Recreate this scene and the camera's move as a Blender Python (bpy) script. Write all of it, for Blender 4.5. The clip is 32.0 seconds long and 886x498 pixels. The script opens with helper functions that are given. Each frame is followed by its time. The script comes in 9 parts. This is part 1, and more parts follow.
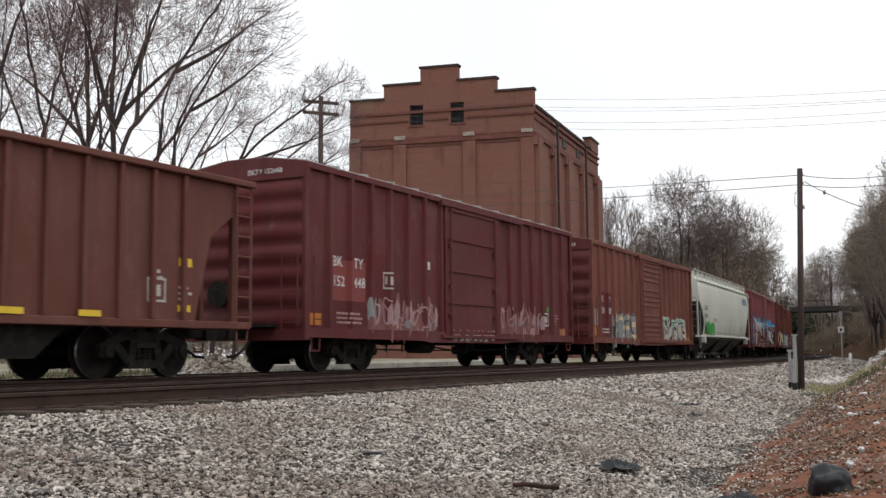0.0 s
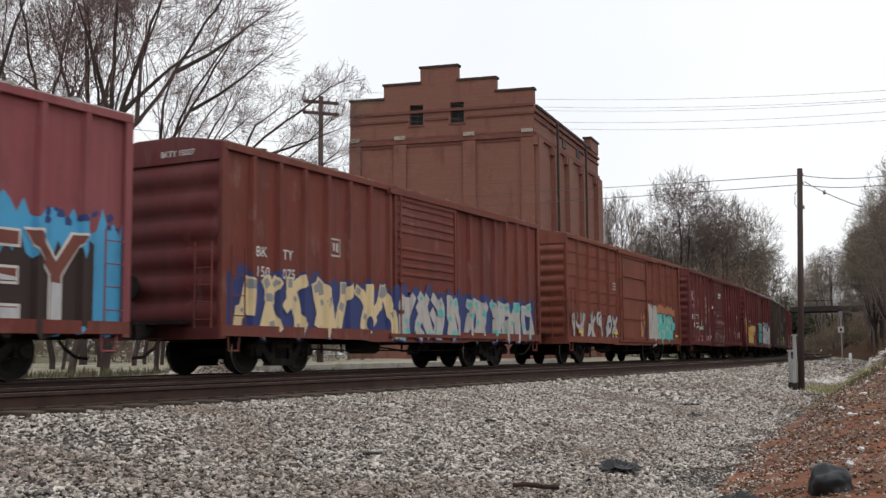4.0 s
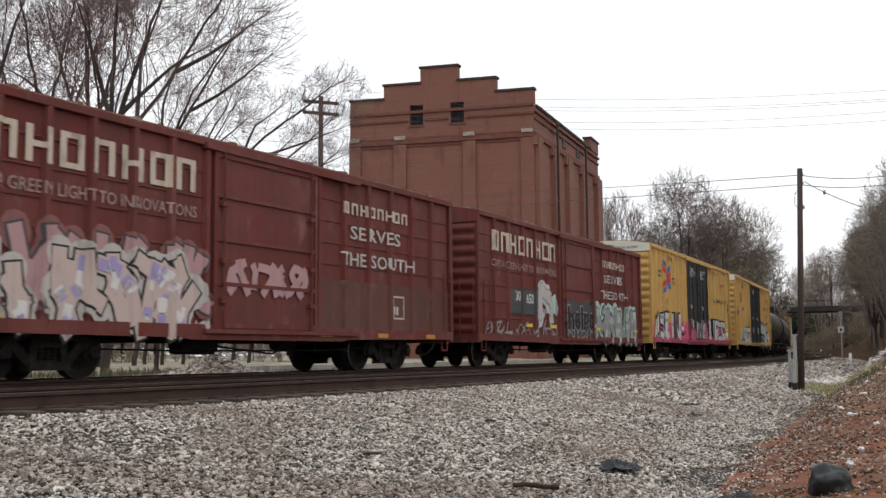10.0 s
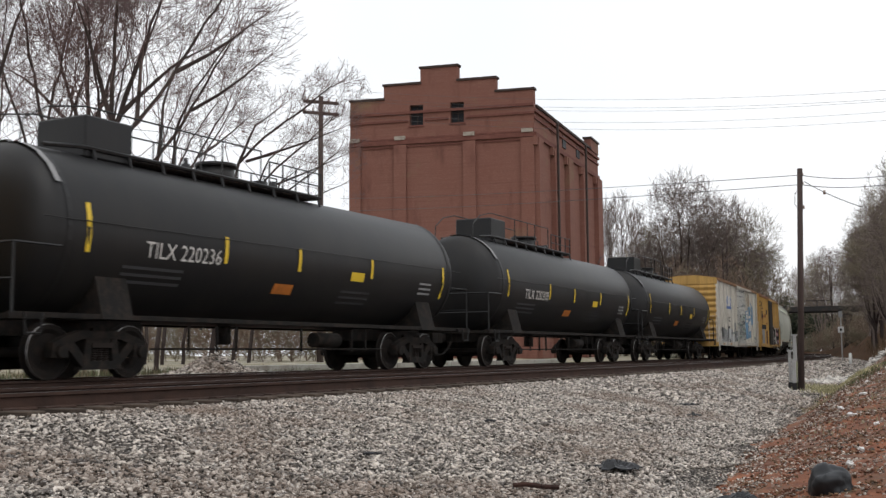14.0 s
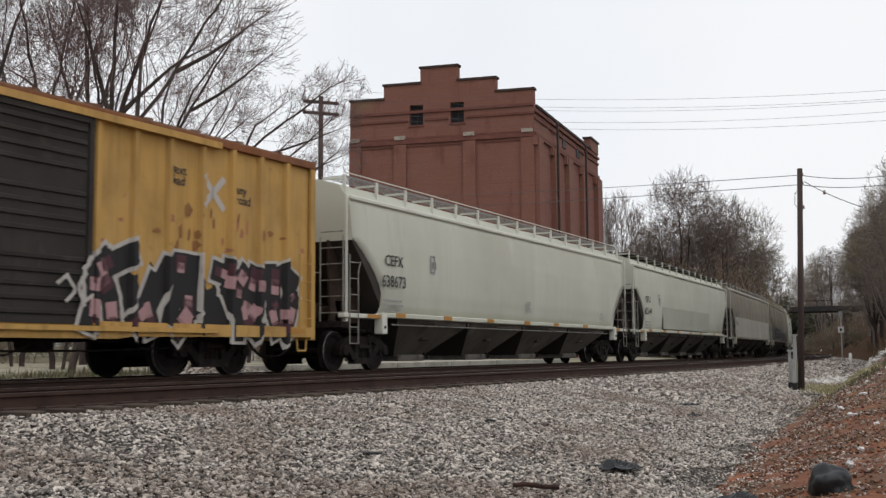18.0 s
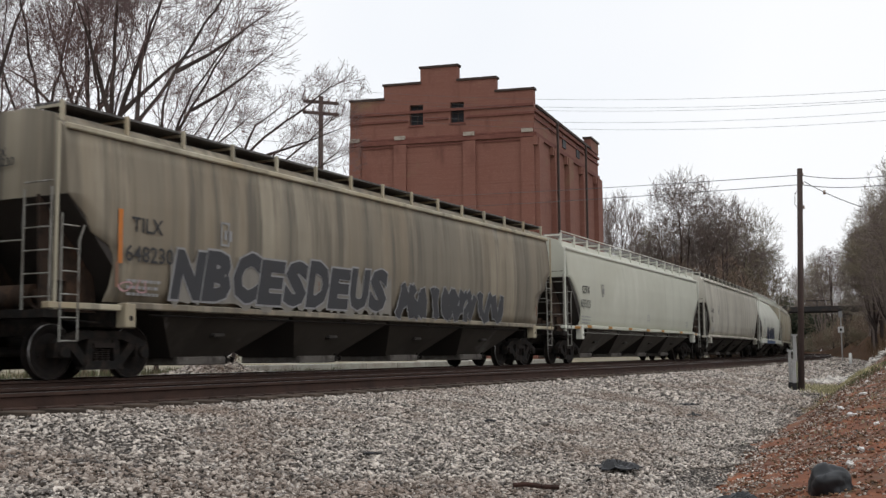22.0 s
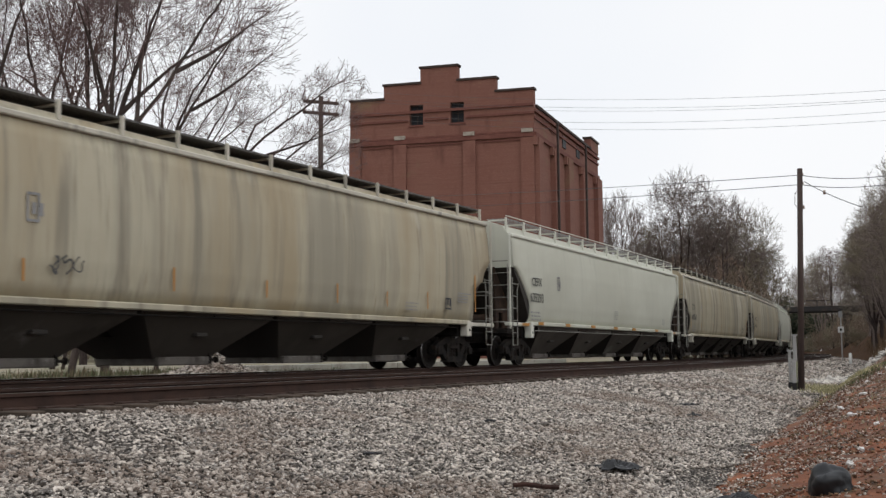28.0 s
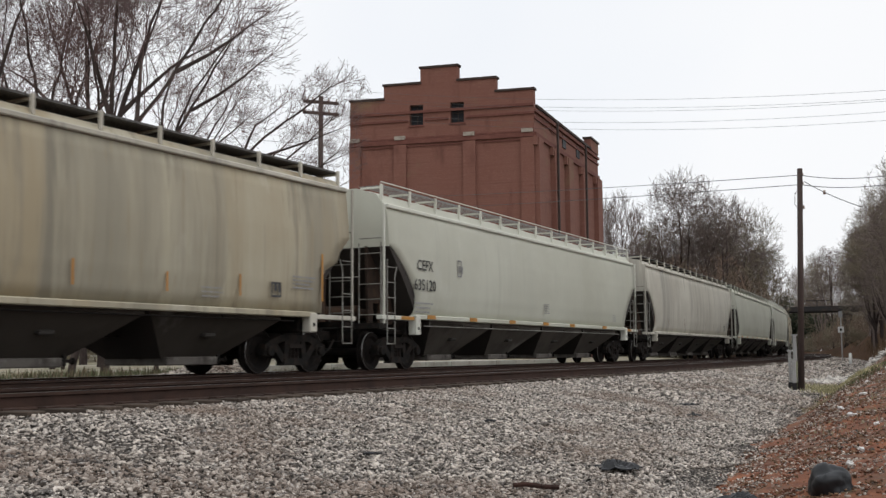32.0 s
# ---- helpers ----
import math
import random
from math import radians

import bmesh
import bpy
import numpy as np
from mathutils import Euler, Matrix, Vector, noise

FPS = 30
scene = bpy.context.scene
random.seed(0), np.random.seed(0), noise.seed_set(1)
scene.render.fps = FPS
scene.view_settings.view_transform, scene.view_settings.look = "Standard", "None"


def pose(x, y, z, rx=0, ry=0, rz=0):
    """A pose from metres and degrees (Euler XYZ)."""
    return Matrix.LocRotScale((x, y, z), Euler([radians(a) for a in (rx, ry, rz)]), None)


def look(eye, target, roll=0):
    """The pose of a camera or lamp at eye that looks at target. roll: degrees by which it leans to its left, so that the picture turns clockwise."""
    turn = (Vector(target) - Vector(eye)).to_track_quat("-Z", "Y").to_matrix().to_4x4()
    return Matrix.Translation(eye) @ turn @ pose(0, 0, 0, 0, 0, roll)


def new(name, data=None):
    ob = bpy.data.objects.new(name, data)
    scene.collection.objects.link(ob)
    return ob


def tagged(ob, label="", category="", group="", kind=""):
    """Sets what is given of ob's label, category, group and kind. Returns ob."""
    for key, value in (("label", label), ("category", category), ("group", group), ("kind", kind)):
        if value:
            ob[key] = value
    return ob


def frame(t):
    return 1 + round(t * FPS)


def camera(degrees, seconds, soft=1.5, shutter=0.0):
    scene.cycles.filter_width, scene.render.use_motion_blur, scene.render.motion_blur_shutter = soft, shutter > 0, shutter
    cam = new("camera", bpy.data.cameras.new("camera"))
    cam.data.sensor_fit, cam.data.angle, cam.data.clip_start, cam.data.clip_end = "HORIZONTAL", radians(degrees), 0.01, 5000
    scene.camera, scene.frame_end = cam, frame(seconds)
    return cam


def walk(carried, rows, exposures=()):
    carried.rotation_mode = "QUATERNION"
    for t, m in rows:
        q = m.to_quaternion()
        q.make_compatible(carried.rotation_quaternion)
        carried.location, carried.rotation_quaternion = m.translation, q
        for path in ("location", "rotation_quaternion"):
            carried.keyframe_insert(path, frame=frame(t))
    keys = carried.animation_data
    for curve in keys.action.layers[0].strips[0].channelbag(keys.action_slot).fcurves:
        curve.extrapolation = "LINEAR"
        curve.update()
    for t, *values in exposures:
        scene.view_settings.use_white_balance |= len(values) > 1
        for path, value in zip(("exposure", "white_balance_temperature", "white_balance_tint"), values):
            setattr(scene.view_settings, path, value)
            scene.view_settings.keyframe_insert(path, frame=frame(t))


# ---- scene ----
import itertools

CLIP = 32.0
EYE = Vector((0.0, 0.0, 0.370))
cam = camera(44.865, CLIP, soft=1.4, shutter=0.1)
AHEAD = Vector((0.86626267, 0.48999924, 0.09741524))
walk(cam, [(0.0, look(EYE, EYE + 20 * AHEAD, -0.458)), (CLIP, look(EYE, EYE + 20 * AHEAD, -0.458))],
     exposures=[(0.0, 0.10), (1.0, 0.10), (2.0, 0.02), (3.0, 0.0), (6.0, 0.12), (10.0, 0.14), (12.0, 0.02), (13.0, 0.02), (14.0, 0.10), (17.0, -0.05), (20.0, -0.11), (22.0, 0.0), (23.0, -0.04), (25.0, -0.11), (28.0, -0.04), (30.0, -0.09), (32.0, -0.04)])

# the railway: both tracks lie on circles about one centre; rail heads at z = 0
BEND = 0.001582
AXIS = 14.749          # the train's track, at the point abreast of the camera
SPACING = 4.633        # to the empty track on the camera's side
GAUGE = 0.753          # centre line to rail head
SPEED, SLOWING = 18.4152, -0.02434


def on_track(s, side=0.0, z=0.0):
    """A point at arc length s, side metres to the far side of the train's centre line."""
    a = BEND * s
    return Vector((math.sin(a) * (1 / BEND - side), AXIS + 1 / BEND - math.cos(a) * (1 / BEND - side), z))


def run(t):
    return SPEED * (t - 16) + SLOWING * (t - 16) ** 2 / 2


def near_rail_y(x):
    r = 1 / BEND + SPACING + GAUGE
    return AXIS + 1 / BEND - math.sqrt(max(r * r - x * x, 1.0)) if abs(x) < r else AXIS + 1 / BEND


# ---- light ----
world = bpy.data.worlds.new("overcast_sky")
scene.world = world
world.use_nodes = True
nt = world.node_tree
nt.nodes.clear()
w_out = nt.nodes.new("ShaderNodeOutputWorld")
w_bg = nt.nodes.new("ShaderNodeBackground")
w_sky = nt.nodes.new("ShaderNodeTexSky")
w_sky.sky_type, w_sky.sun_disc = "NISHITA", False
w_sky.sun_elevation, w_sky.sun_rotation = radians(48), radians(200)
w_sky.air_density, w_sky.dust_density, w_sky.ozone_density = 1.0, 4.0, 1.0
w_hue = nt.nodes.new("ShaderNodeHueSaturation")
w_hue.inputs["Saturation"].default_value = 0.35
w_hue.inputs["Value"].default_value = 0.075
w_co = nt.nodes.new("ShaderNodeTexCoord")
w_noise = nt.nodes.new("ShaderNodeTexNoise")
w_noise.inputs["Scale"].default_value, w_noise.inputs["Detail"].default_value = 1.6, 3
w_ramp = nt.nodes.new("ShaderNodeValToRGB")
w_ramp.color_ramp.elements[0].position, w_ramp.color_ramp.elements[0].color = 0.3, (0.86, 0.90, 0.96, 1)
w_ramp.color_ramp.elements[1].position, w_ramp.color_ramp.elements[1].color = 0.6, (0.97, 0.98, 1.0, 1)
w_mix = nt.nodes.new("ShaderNodeMix")
w_mix.data_type = "RGBA"
w_mix.inputs[0].default_value = 0.86
nt.links.new(w_co.outputs["Generated"], w_noise.inputs["Vector"])
nt.links.new(w_noise.outputs["Fac"], w_ramp.inputs["Fac"])
nt.links.new(w_sky.outputs["Color"], w_hue.inputs["Color"])
nt.links.new(w_hue.outputs["Color"], w_mix.inputs[6])
nt.links.new(w_ramp.outputs["Color"], w_mix.inputs[7])
nt.links.new(w_mix.outputs[2], w_bg.inputs["Color"])
w_bg.inputs["Strength"].default_value = 1.13
nt.links.new(w_bg.outputs["Background"], w_out.inputs["Surface"])

sun = new("sun", bpy.data.lights.new("sun", "SUN"))
sun.data.energy, sun.data.angle, sun.data.color = 0.5, radians(25), (1.0, 0.97, 0.92)
sun.matrix_world = look((0, 0, 60), (22, 26, 0))
# ---- materials ----
def material(name, color, rough=0.8, metal=0.0, layers=(), bump=0.0, bump_scale=30.0, random=0.0, island=0.0, spec=0.3, shift=False):
    """A principled material. layers: (colour, scale, low, high, (sx, sy, sz)) noise patches laid over the base colour one by one."""
    m = bpy.data.materials.new(name)
    m.use_nodes = True
    t = m.node_tree
    p = t.nodes["Principled BSDF"]
    p.inputs["Roughness"].default_value, p.inputs["Metallic"].default_value = rough, metal
    p.inputs["Specular IOR Level"].default_value = spec
    co = t.nodes.new("ShaderNodeTexCoord")
    base = t.nodes.new("ShaderNodeRGB")
    base.outputs[0].default_value = (*color, 1)
    last = base.outputs[0]
    where = co.outputs["Object"]
    if shift:                      # no two objects show the same stains
        inf = t.nodes.new("ShaderNodeObjectInfo")
        add = t.nodes.new("ShaderNodeVectorMath")
        add.operation = "MULTIPLY_ADD"
        add.inputs[1].default_value = (37, 11, 23)
        t.links.new(inf.outputs["Random"], add.inputs[0])
        t.links.new(where, add.inputs[2])
        where = add.outputs[0]
    if random or island:
        if random:
            src = t.nodes.new("ShaderNodeObjectInfo").outputs["Random"]
        else:
            src = t.nodes.new("ShaderNodeNewGeometry").outputs["Random Per Island"]
        mr = t.nodes.new("ShaderNodeMapRange")
        a = random or island
        mr.inputs["To Min"].default_value, mr.inputs["To Max"].default_value = 1 - a, 1 + a
        hs = t.nodes.new("ShaderNodeHueSaturation")
        t.links.new(src, mr.inputs["Value"])
        t.links.new(mr.outputs["Result"], hs.inputs["Value"])
        t.links.new(last, hs.inputs["Color"])
        last = hs.outputs["Color"]
    for n, (c, scale, low, high, stretch) in enumerate(layers):
        mp = t.nodes.new("ShaderNodeMapping")
        mp.inputs["Scale"].default_value = stretch
        mp.inputs["Location"].default_value = (3.7 * n, 1.3 * n, 5.1 * n)
        no = t.nodes.new("ShaderNodeTexNoise")
        no.inputs["Scale"].default_value, no.inputs["Detail"].default_value, no.inputs["Roughness"].default_value = scale, 5, 0.6
        mr = t.nodes.new("ShaderNodeMapRange")
        mr.inputs["From Min"].default_value, mr.inputs["From Max"].default_value = low, high
        mx = t.nodes.new("ShaderNodeMix")
        mx.data_type = "RGBA"
        mx.inputs[7].default_value = (*c, 1)
        t.links.new(where, mp.inputs["Vector"])
        t.links.new(mp.outputs["Vector"], no.inputs["Vector"])
        t.links.new(no.outputs["Fac"], mr.inputs["Value"])
        t.links.new(mr.outputs["Result"], mx.inputs[0])
        t.links.new(last, mx.inputs[6])
        last = mx.outputs[2]
    t.links.new(last, p.inputs["Base Color"])
    if bump:
        no = t.nodes.new("ShaderNodeTexNoise")
        no.inputs["Scale"].default_value, no.inputs["Detail"].default_value = bump_scale, 6
        bp = t.nodes.new("ShaderNodeBump")
        bp.inputs["Strength"].default_value, bp.inputs["Distance"].default_value = bump, 0.02
        t.links.new(co.outputs["Object"], no.inputs["Vector"])
        t.links.new(no.outputs["Fac"], bp.inputs["Height"])
        t.links.new(bp.outputs["Normal"], p.inputs["Normal"])
    return m


def mixed(a, b, f):
    return tuple(x * (1 - f) + y * f for x, y in zip(a, b))


GRIME = (0.045, 0.038, 0.033)
RUST = (0.12, 0.045, 0.02)


def paint(name, color, dirt=0.5, streak=0.5, rust=0.3, rough=0.62):
    """Weathered car paint: broad fading, streaks running down the sheets, specks of rust."""
    faded = mixed(color, (0.40, 0.36, 0.32), 0.09)
    return material(name, color, rough, layers=[
        (faded, 0.5, 0.4, 0.75, (1, 1, 1)),
        (mixed(color, GRIME, 0.18 + 0.5 * dirt), 0.8, 0.52, 0.74, (1, 1, 0.7)),
        (mixed(color, (0.42, 0.37, 0.33), 0.1 + 0.35 * rust), 2.3, 0.6, 0.78, (1, 1, 0.5)),
        (mixed(color, (0.45, 0.40, 0.36), 0.15 + 0.3 * rust), 26, 0.66, 0.76, (1, 1, 1)),
        (mixed(color, GRIME, dirt), 1.6, 0.48, 0.78, (2.2, 2.2, 0.16)),
        (mixed(color, GRIME, streak), 5.0, 0.55, 0.8, (2.0, 2.0, 0.09)),
        (mixed(color, RUST, rust), 9.0, 0.62, 0.75, (1, 1, 0.6)),
    ], shift=True, spec=0.15, bump=0.2, bump_scale=3.0)


STEEL_DARK = material("oily_black_steel", (0.011, 0.0098, 0.009), 0.8, spec=0.2, layers=[((0.03, 0.022, 0.017), 6, 0.45, 0.7, (1, 1, 1))], bump=0.3)
WHEEL = material("dirty_wheel_steel", (0.012, 0.010, 0.009), 0.85, 0.0, spec=0.2, layers=[((0.024, 0.017, 0.013), 5, 0.45, 0.7, (1, 1, 1))])
TREAD = material("bright_wheel_tread", (0.3, 0.29, 0.28), 0.35, 0.9)
SPRING = material("rusty_spring_steel", (0.022, 0.016, 0.013), 0.85)
RAIL = material("rusted_rail_side", (0.055, 0.03, 0.022), 0.85, layers=[((0.03, 0.018, 0.014), 3, 0.4, 0.7, (1, 1, 1))], bump=0.3, bump_scale=40)
RAIL_TOP = material("polished_rail_head", (0.32, 0.31, 0.31), 0.32, 0.9)
TIE = material("weathered_tie_wood", (0.07, 0.052, 0.04), 0.95, layers=[((0.03, 0.024, 0.02), 4, 0.4, 0.7, (1, 0.3, 1))], bump=0.6, random=0.3)
def flat(name, c, rough=0.6, wear=0.35):
    return material(name, c, rough, layers=[(mixed(c, GRIME, wear), 3.0, 0.5, 0.75, (1.5, 1.5, 0.4))])


WHITE = flat("white_stencil_paint", (0.62, 0.60, 0.57))
OFFWHITE = flat("worn_white_paint", (0.45, 0.42, 0.385), wear=0.5)
CREAM = flat("cream_spray_paint", (0.66, 0.52, 0.30))
BLACK = flat("black_spray_paint", (0.015, 0.014, 0.014))
CHARCOAL = flat("charcoal_spray_paint", (0.055, 0.055, 0.058))
GREY = flat("grey_spray_paint", (0.26, 0.26, 0.26))
SILVER = flat("silver_spray_paint", (0.48, 0.48, 0.48), 0.45)
BLUE = flat("sky_blue_spray_paint", (0.07, 0.33, 0.56))
NAVY = flat("navy_spray_paint", (0.035, 0.05, 0.16))
ROYAL = flat("royal_blue_paint", (0.085, 0.15, 0.36))
TEAL = flat("turquoise_spray_paint", (0.12, 0.46, 0.42))
MINT = flat("pale_mint_paint", (0.36, 0.50, 0.42))
GREEN = flat("green_spray_paint", (0.05, 0.30, 0.055))
YELLOW = flat("yellow_spray_paint", (0.62, 0.46, 0.16))
AMBER = flat("amber_reflector", (0.42, 0.20, 0.04), 0.4)
ORANGE = flat("orange_paint", (0.52, 0.17, 0.03))
TAN = flat("copper_spray_paint", (0.38, 0.16, 0.08))
PINK = flat("pink_spray_paint", (0.55, 0.10, 0.17))
ROSE = flat("pale_rose_paint", (0.40, 0.235, 0.24))
FADED_RED = flat("faded_red_paint", (0.20, 0.045, 0.04))
DARK_MARK = flat("black_stencil_paint", (0.03, 0.03, 0.032))
LILAC = flat("lilac_spray_paint", (0.33, 0.27, 0.47))
YELLOW_TAPE = flat("yellow_reflective_tape", (0.72, 0.50, 0.04), 0.4, 0.15)
# ---- mesh tools ----
def mesh_of(name, bm, mats=()):
    me = bpy.data.meshes.new(name)
    bm.to_mesh(me)
    bm.free()
    for m in (mats if isinstance(mats, (list, tuple)) else [mats]):
        me.materials.append(m)
    return me


def part(name, bm, mats, parent=None, label="", at=None):
    """One mesh object under a thing or a part; bm may be a bmesh or a mesh that is shared."""
    me = bm if isinstance(bm, bpy.types.Mesh) else mesh_of(name, bm, mats)
    ob = new(name, me)
    ob.parent = parent
    if at is not None:
        ob.matrix_basis = at
    if label:
        tagged(ob, label)
    return ob


def thing(name, label, category, group="", kind="", at=None):
    ob = new(name)
    ob.empty_display_size = 0.2
    if at is not None:
        ob.matrix_basis = at
    return tagged(ob, label, category, group, kind)


def box(bm, x0, x1, y0, y1, z0, z1, mat=0, bevel=0.0):
    r = bmesh.ops.create_cube(bm, size=1.0, matrix=Matrix.Translation(((x0 + x1) / 2, (y0 + y1) / 2, (z0 + z1) / 2)) @ Matrix.Diagonal((x1 - x0, y1 - y0, z1 - z0, 1)))
    fs = {f for v in r["verts"] for f in v.link_faces}
    for f in fs:
        f.material_index = mat
    if bevel:
        es = {e for f in fs for e in f.edges}
        bmesh.ops.bevel(bm, geom=list(es), offset=bevel, segments=1, affect="EDGES", profile=0.5, material=mat)
    return r["verts"]


def boxm(*a, **k):
    bm = bmesh.new()
    box(bm, *a, **k)
    return bm


def tube(bm, a, b, r0, r1=None, n=8, mat=0, caps=True):
    a, b = Vector(a), Vector(b)
    r1 = r0 if r1 is None else r1
    d = (b - a).normalized()
    u = d.orthogonal().normalized()
    v = d.cross(u)
    rings = []
    for c, r in ((a, r0), (b, r1)):
        rings.append([bm.verts.new(c + (u * math.cos(2 * math.pi * i / n) + v * math.sin(2 * math.pi * i / n)) * r) for i in range(n)])
    for i in range(n):
        f = bm.faces.new((rings[0][i], rings[0][(i + 1) % n], rings[1][(i + 1) % n], rings[1][i]))
        f.material_index, f.smooth = mat, n > 6
    if caps:
        for ring in (rings[0][::-1], rings[1]):
            bm.faces.new(ring).material_index = mat


def tubes(bm, pts, r, n=6, mat=0):
    for a, b in zip(pts[:-1], pts[1:]):
        tube(bm, a, b, r, r, n, mat)


def prism(bm, outline, axis, lo, hi, mat=0, smooth=False):
    """Extrudes a closed outline of 2D points along an axis ('x', 'y' or 'z') from lo to hi."""
    def p(q, h):
        return {"x": (h, q[0], q[1]), "y": (q[0], h, q[1]), "z": (q[0], q[1], h)}[axis]
    a = [bm.verts.new(p(q, lo)) for q in outline]
    b = [bm.verts.new(p(q, hi)) for q in outline]
    n = len(outline)
    for i in range(n):
        f = bm.faces.new((a[i], a[(i + 1) % n], b[(i + 1) % n], b[i]))
        f.material_index, f.smooth = mat, smooth
    for ring in (a[::-1], b):
        bm.faces.new(ring).material_index = mat
    return a + b


def fixed(bm):
    bmesh.ops.recalc_face_normals(bm, faces=bm.faces)
    return bm


def lathe_y(bm, profile, n=20, mat=0, cy=0.0, cz=0.0, caps=True):
    """Revolves (radius, y) pairs about the y axis."""
    rings = []
    for r, y in profile:
        rings.append([bm.verts.new((r * math.sin(2 * math.pi * i / n), y + cy, cz + r * math.cos(2 * math.pi * i / n))) for i in range(n)])
    for a, b in zip(rings[:-1], rings[1:]):
        for i in range(n):
            f = bm.faces.new((a[i], a[(i + 1) % n], b[(i + 1) % n], b[i]))
            f.material_index = mat
    if caps:
        bm.faces.new(rings[0][::-1]).material_index = mat
        bm.faces.new(rings[-1]).material_index = mat
# ---- ground and tracks ----
SOIL = material("red_clay_soil", (0.180, 0.069, 0.037), 0.95, layers=[((0.19, 0.10, 0.065), 38, 0.52, 0.68, (1, 1, 1)), ((0.07, 0.035, 0.022), 22, 0.54, 0.66, (1, 1, 1)), ((0.28, 0.10, 0.044), 0.8, 0.4, 0.65, (1, 1, 1)), ((0.11, 0.075, 0.048), 1.6, 0.5, 0.68, (1, 1, 1)), ((0.07, 0.06, 0.03), 4.0, 0.58, 0.7, (1, 1, 1)), ((0.11, 0.045, 0.03), 6, 0.5, 0.7, (1, 1, 1))], bump=0.9, bump_scale=9)
LITTERED = material("leaf_littered_bank", (0.075, 0.043, 0.027), 0.95, spec=0.04, layers=[((0.10, 0.050, 0.028), 0.5, 0.45, 0.7, (1, 1, 1)), ((0.045, 0.040, 0.022), 0.9, 0.5, 0.7, (1, 1, 1)), ((0.13, 0.095, 0.065), 9, 0.6, 0.75, (1, 1, 1))], bump=1.0, bump_scale=7)
BALLAST = material("grey_ballast_bed", (0.10, 0.085, 0.07), 0.95, layers=[((0.16, 0.09, 0.06), 0.7, 0.55, 0.75, (1, 1, 1))], bump=0.0)


def chip_pattern(m, cell, dark, pale):
    """Crushed stone too small to lay singly: grey chips with dark gaps between them."""
    t = m.node_tree
    p = t.nodes["Principled BSDF"]
    co = t.nodes.new("ShaderNodeTexCoord")
    cells, gaps = t.nodes.new("ShaderNodeTexVoronoi"), t.nodes.new("ShaderNodeTexVoronoi")
    gaps.feature = "DISTANCE_TO_EDGE"
    for n in (cells, gaps):
        n.inputs["Scale"].default_value = 1 / cell
        t.links.new(co.outputs["Object"], n.inputs["Vector"])
    grey = t.nodes.new("ShaderNodeSeparateColor")
    ramp = t.nodes.new("ShaderNodeValToRGB")
    ramp.color_ramp.elements[0].color, ramp.color_ramp.elements[1].color = (*dark, 1), (*pale, 1)
    edge = t.nodes.new("ShaderNodeMapRange")
    edge.inputs["From Max"].default_value = 0.16
    edge.inputs["To Min"].default_value = 0.12
    mix = t.nodes.new("ShaderNodeMix")
    mix.data_type, mix.blend_type = "RGBA", "MULTIPLY"
    mix.inputs[0].default_value = 1.0
    bump = t.nodes.new("ShaderNodeBump")
    bump.inputs["Strength"].default_value, bump.inputs["Distance"].default_value = 0.9, 0.02
    t.links.new(cells.outputs["Color"], grey.inputs["Color"])
    t.links.new(grey.outputs["Red"], ramp.inputs["Fac"])
    t.links.new(gaps.outputs["Distance"], edge.inputs["Value"])
    t.links.new(ramp.outputs["Color"], mix.inputs[6])
    t.links.new(edge.outputs["Result"], mix.inputs[7])
    t.links.new(edge.outputs["Result"], bump.inputs["Height"])
    t.links.new(mix.outputs[2], p.inputs["Base Color"])
    t.links.new(bump.outputs["Normal"], p.inputs["Normal"])


chip_pattern(BALLAST, 0.04, (0.02, 0.016, 0.014), (0.17, 0.145, 0.125))
LOT = material("straw_and_gravel_lot", (0.27, 0.235, 0.15), 0.95, layers=[((0.36, 0.33, 0.27), 0.16, 0.45, 0.6, (0.25, 2.2, 1)), ((0.17, 0.16, 0.09), 0.5, 0.5, 0.7, (1, 1, 1)), ((0.42, 0.40, 0.36), 0.3, 0.55, 0.62, (0.12, 2.6, 1)), ((0.10, 0.105, 0.055), 1.7, 0.56, 0.7, (1, 1, 1))], bump=0.5, bump_scale=9)


def edge_gap(x):
    """Distance from the near rail to the rim of the crushed stone."""
    return float(np.interp(x, (-60, 0, 8, 11, 15, 26, 35, 60, 110, 170, 400), (7.4, 7.2, 6.9, 6.2, 5.7, 4.9, 4.3, 3.3, 2.7, 3.4, 4.5)))


def bed_z(gap):
    return float(np.interp(gap, (-30, -14.2, -12.6, -8, -0.3, 0.6, 1.6, 3.4, 5.0, 9), (-0.9, -0.9, -0.25, -0.21, -0.215, -0.225, -0.33, -0.58, -0.80, -1.3)))


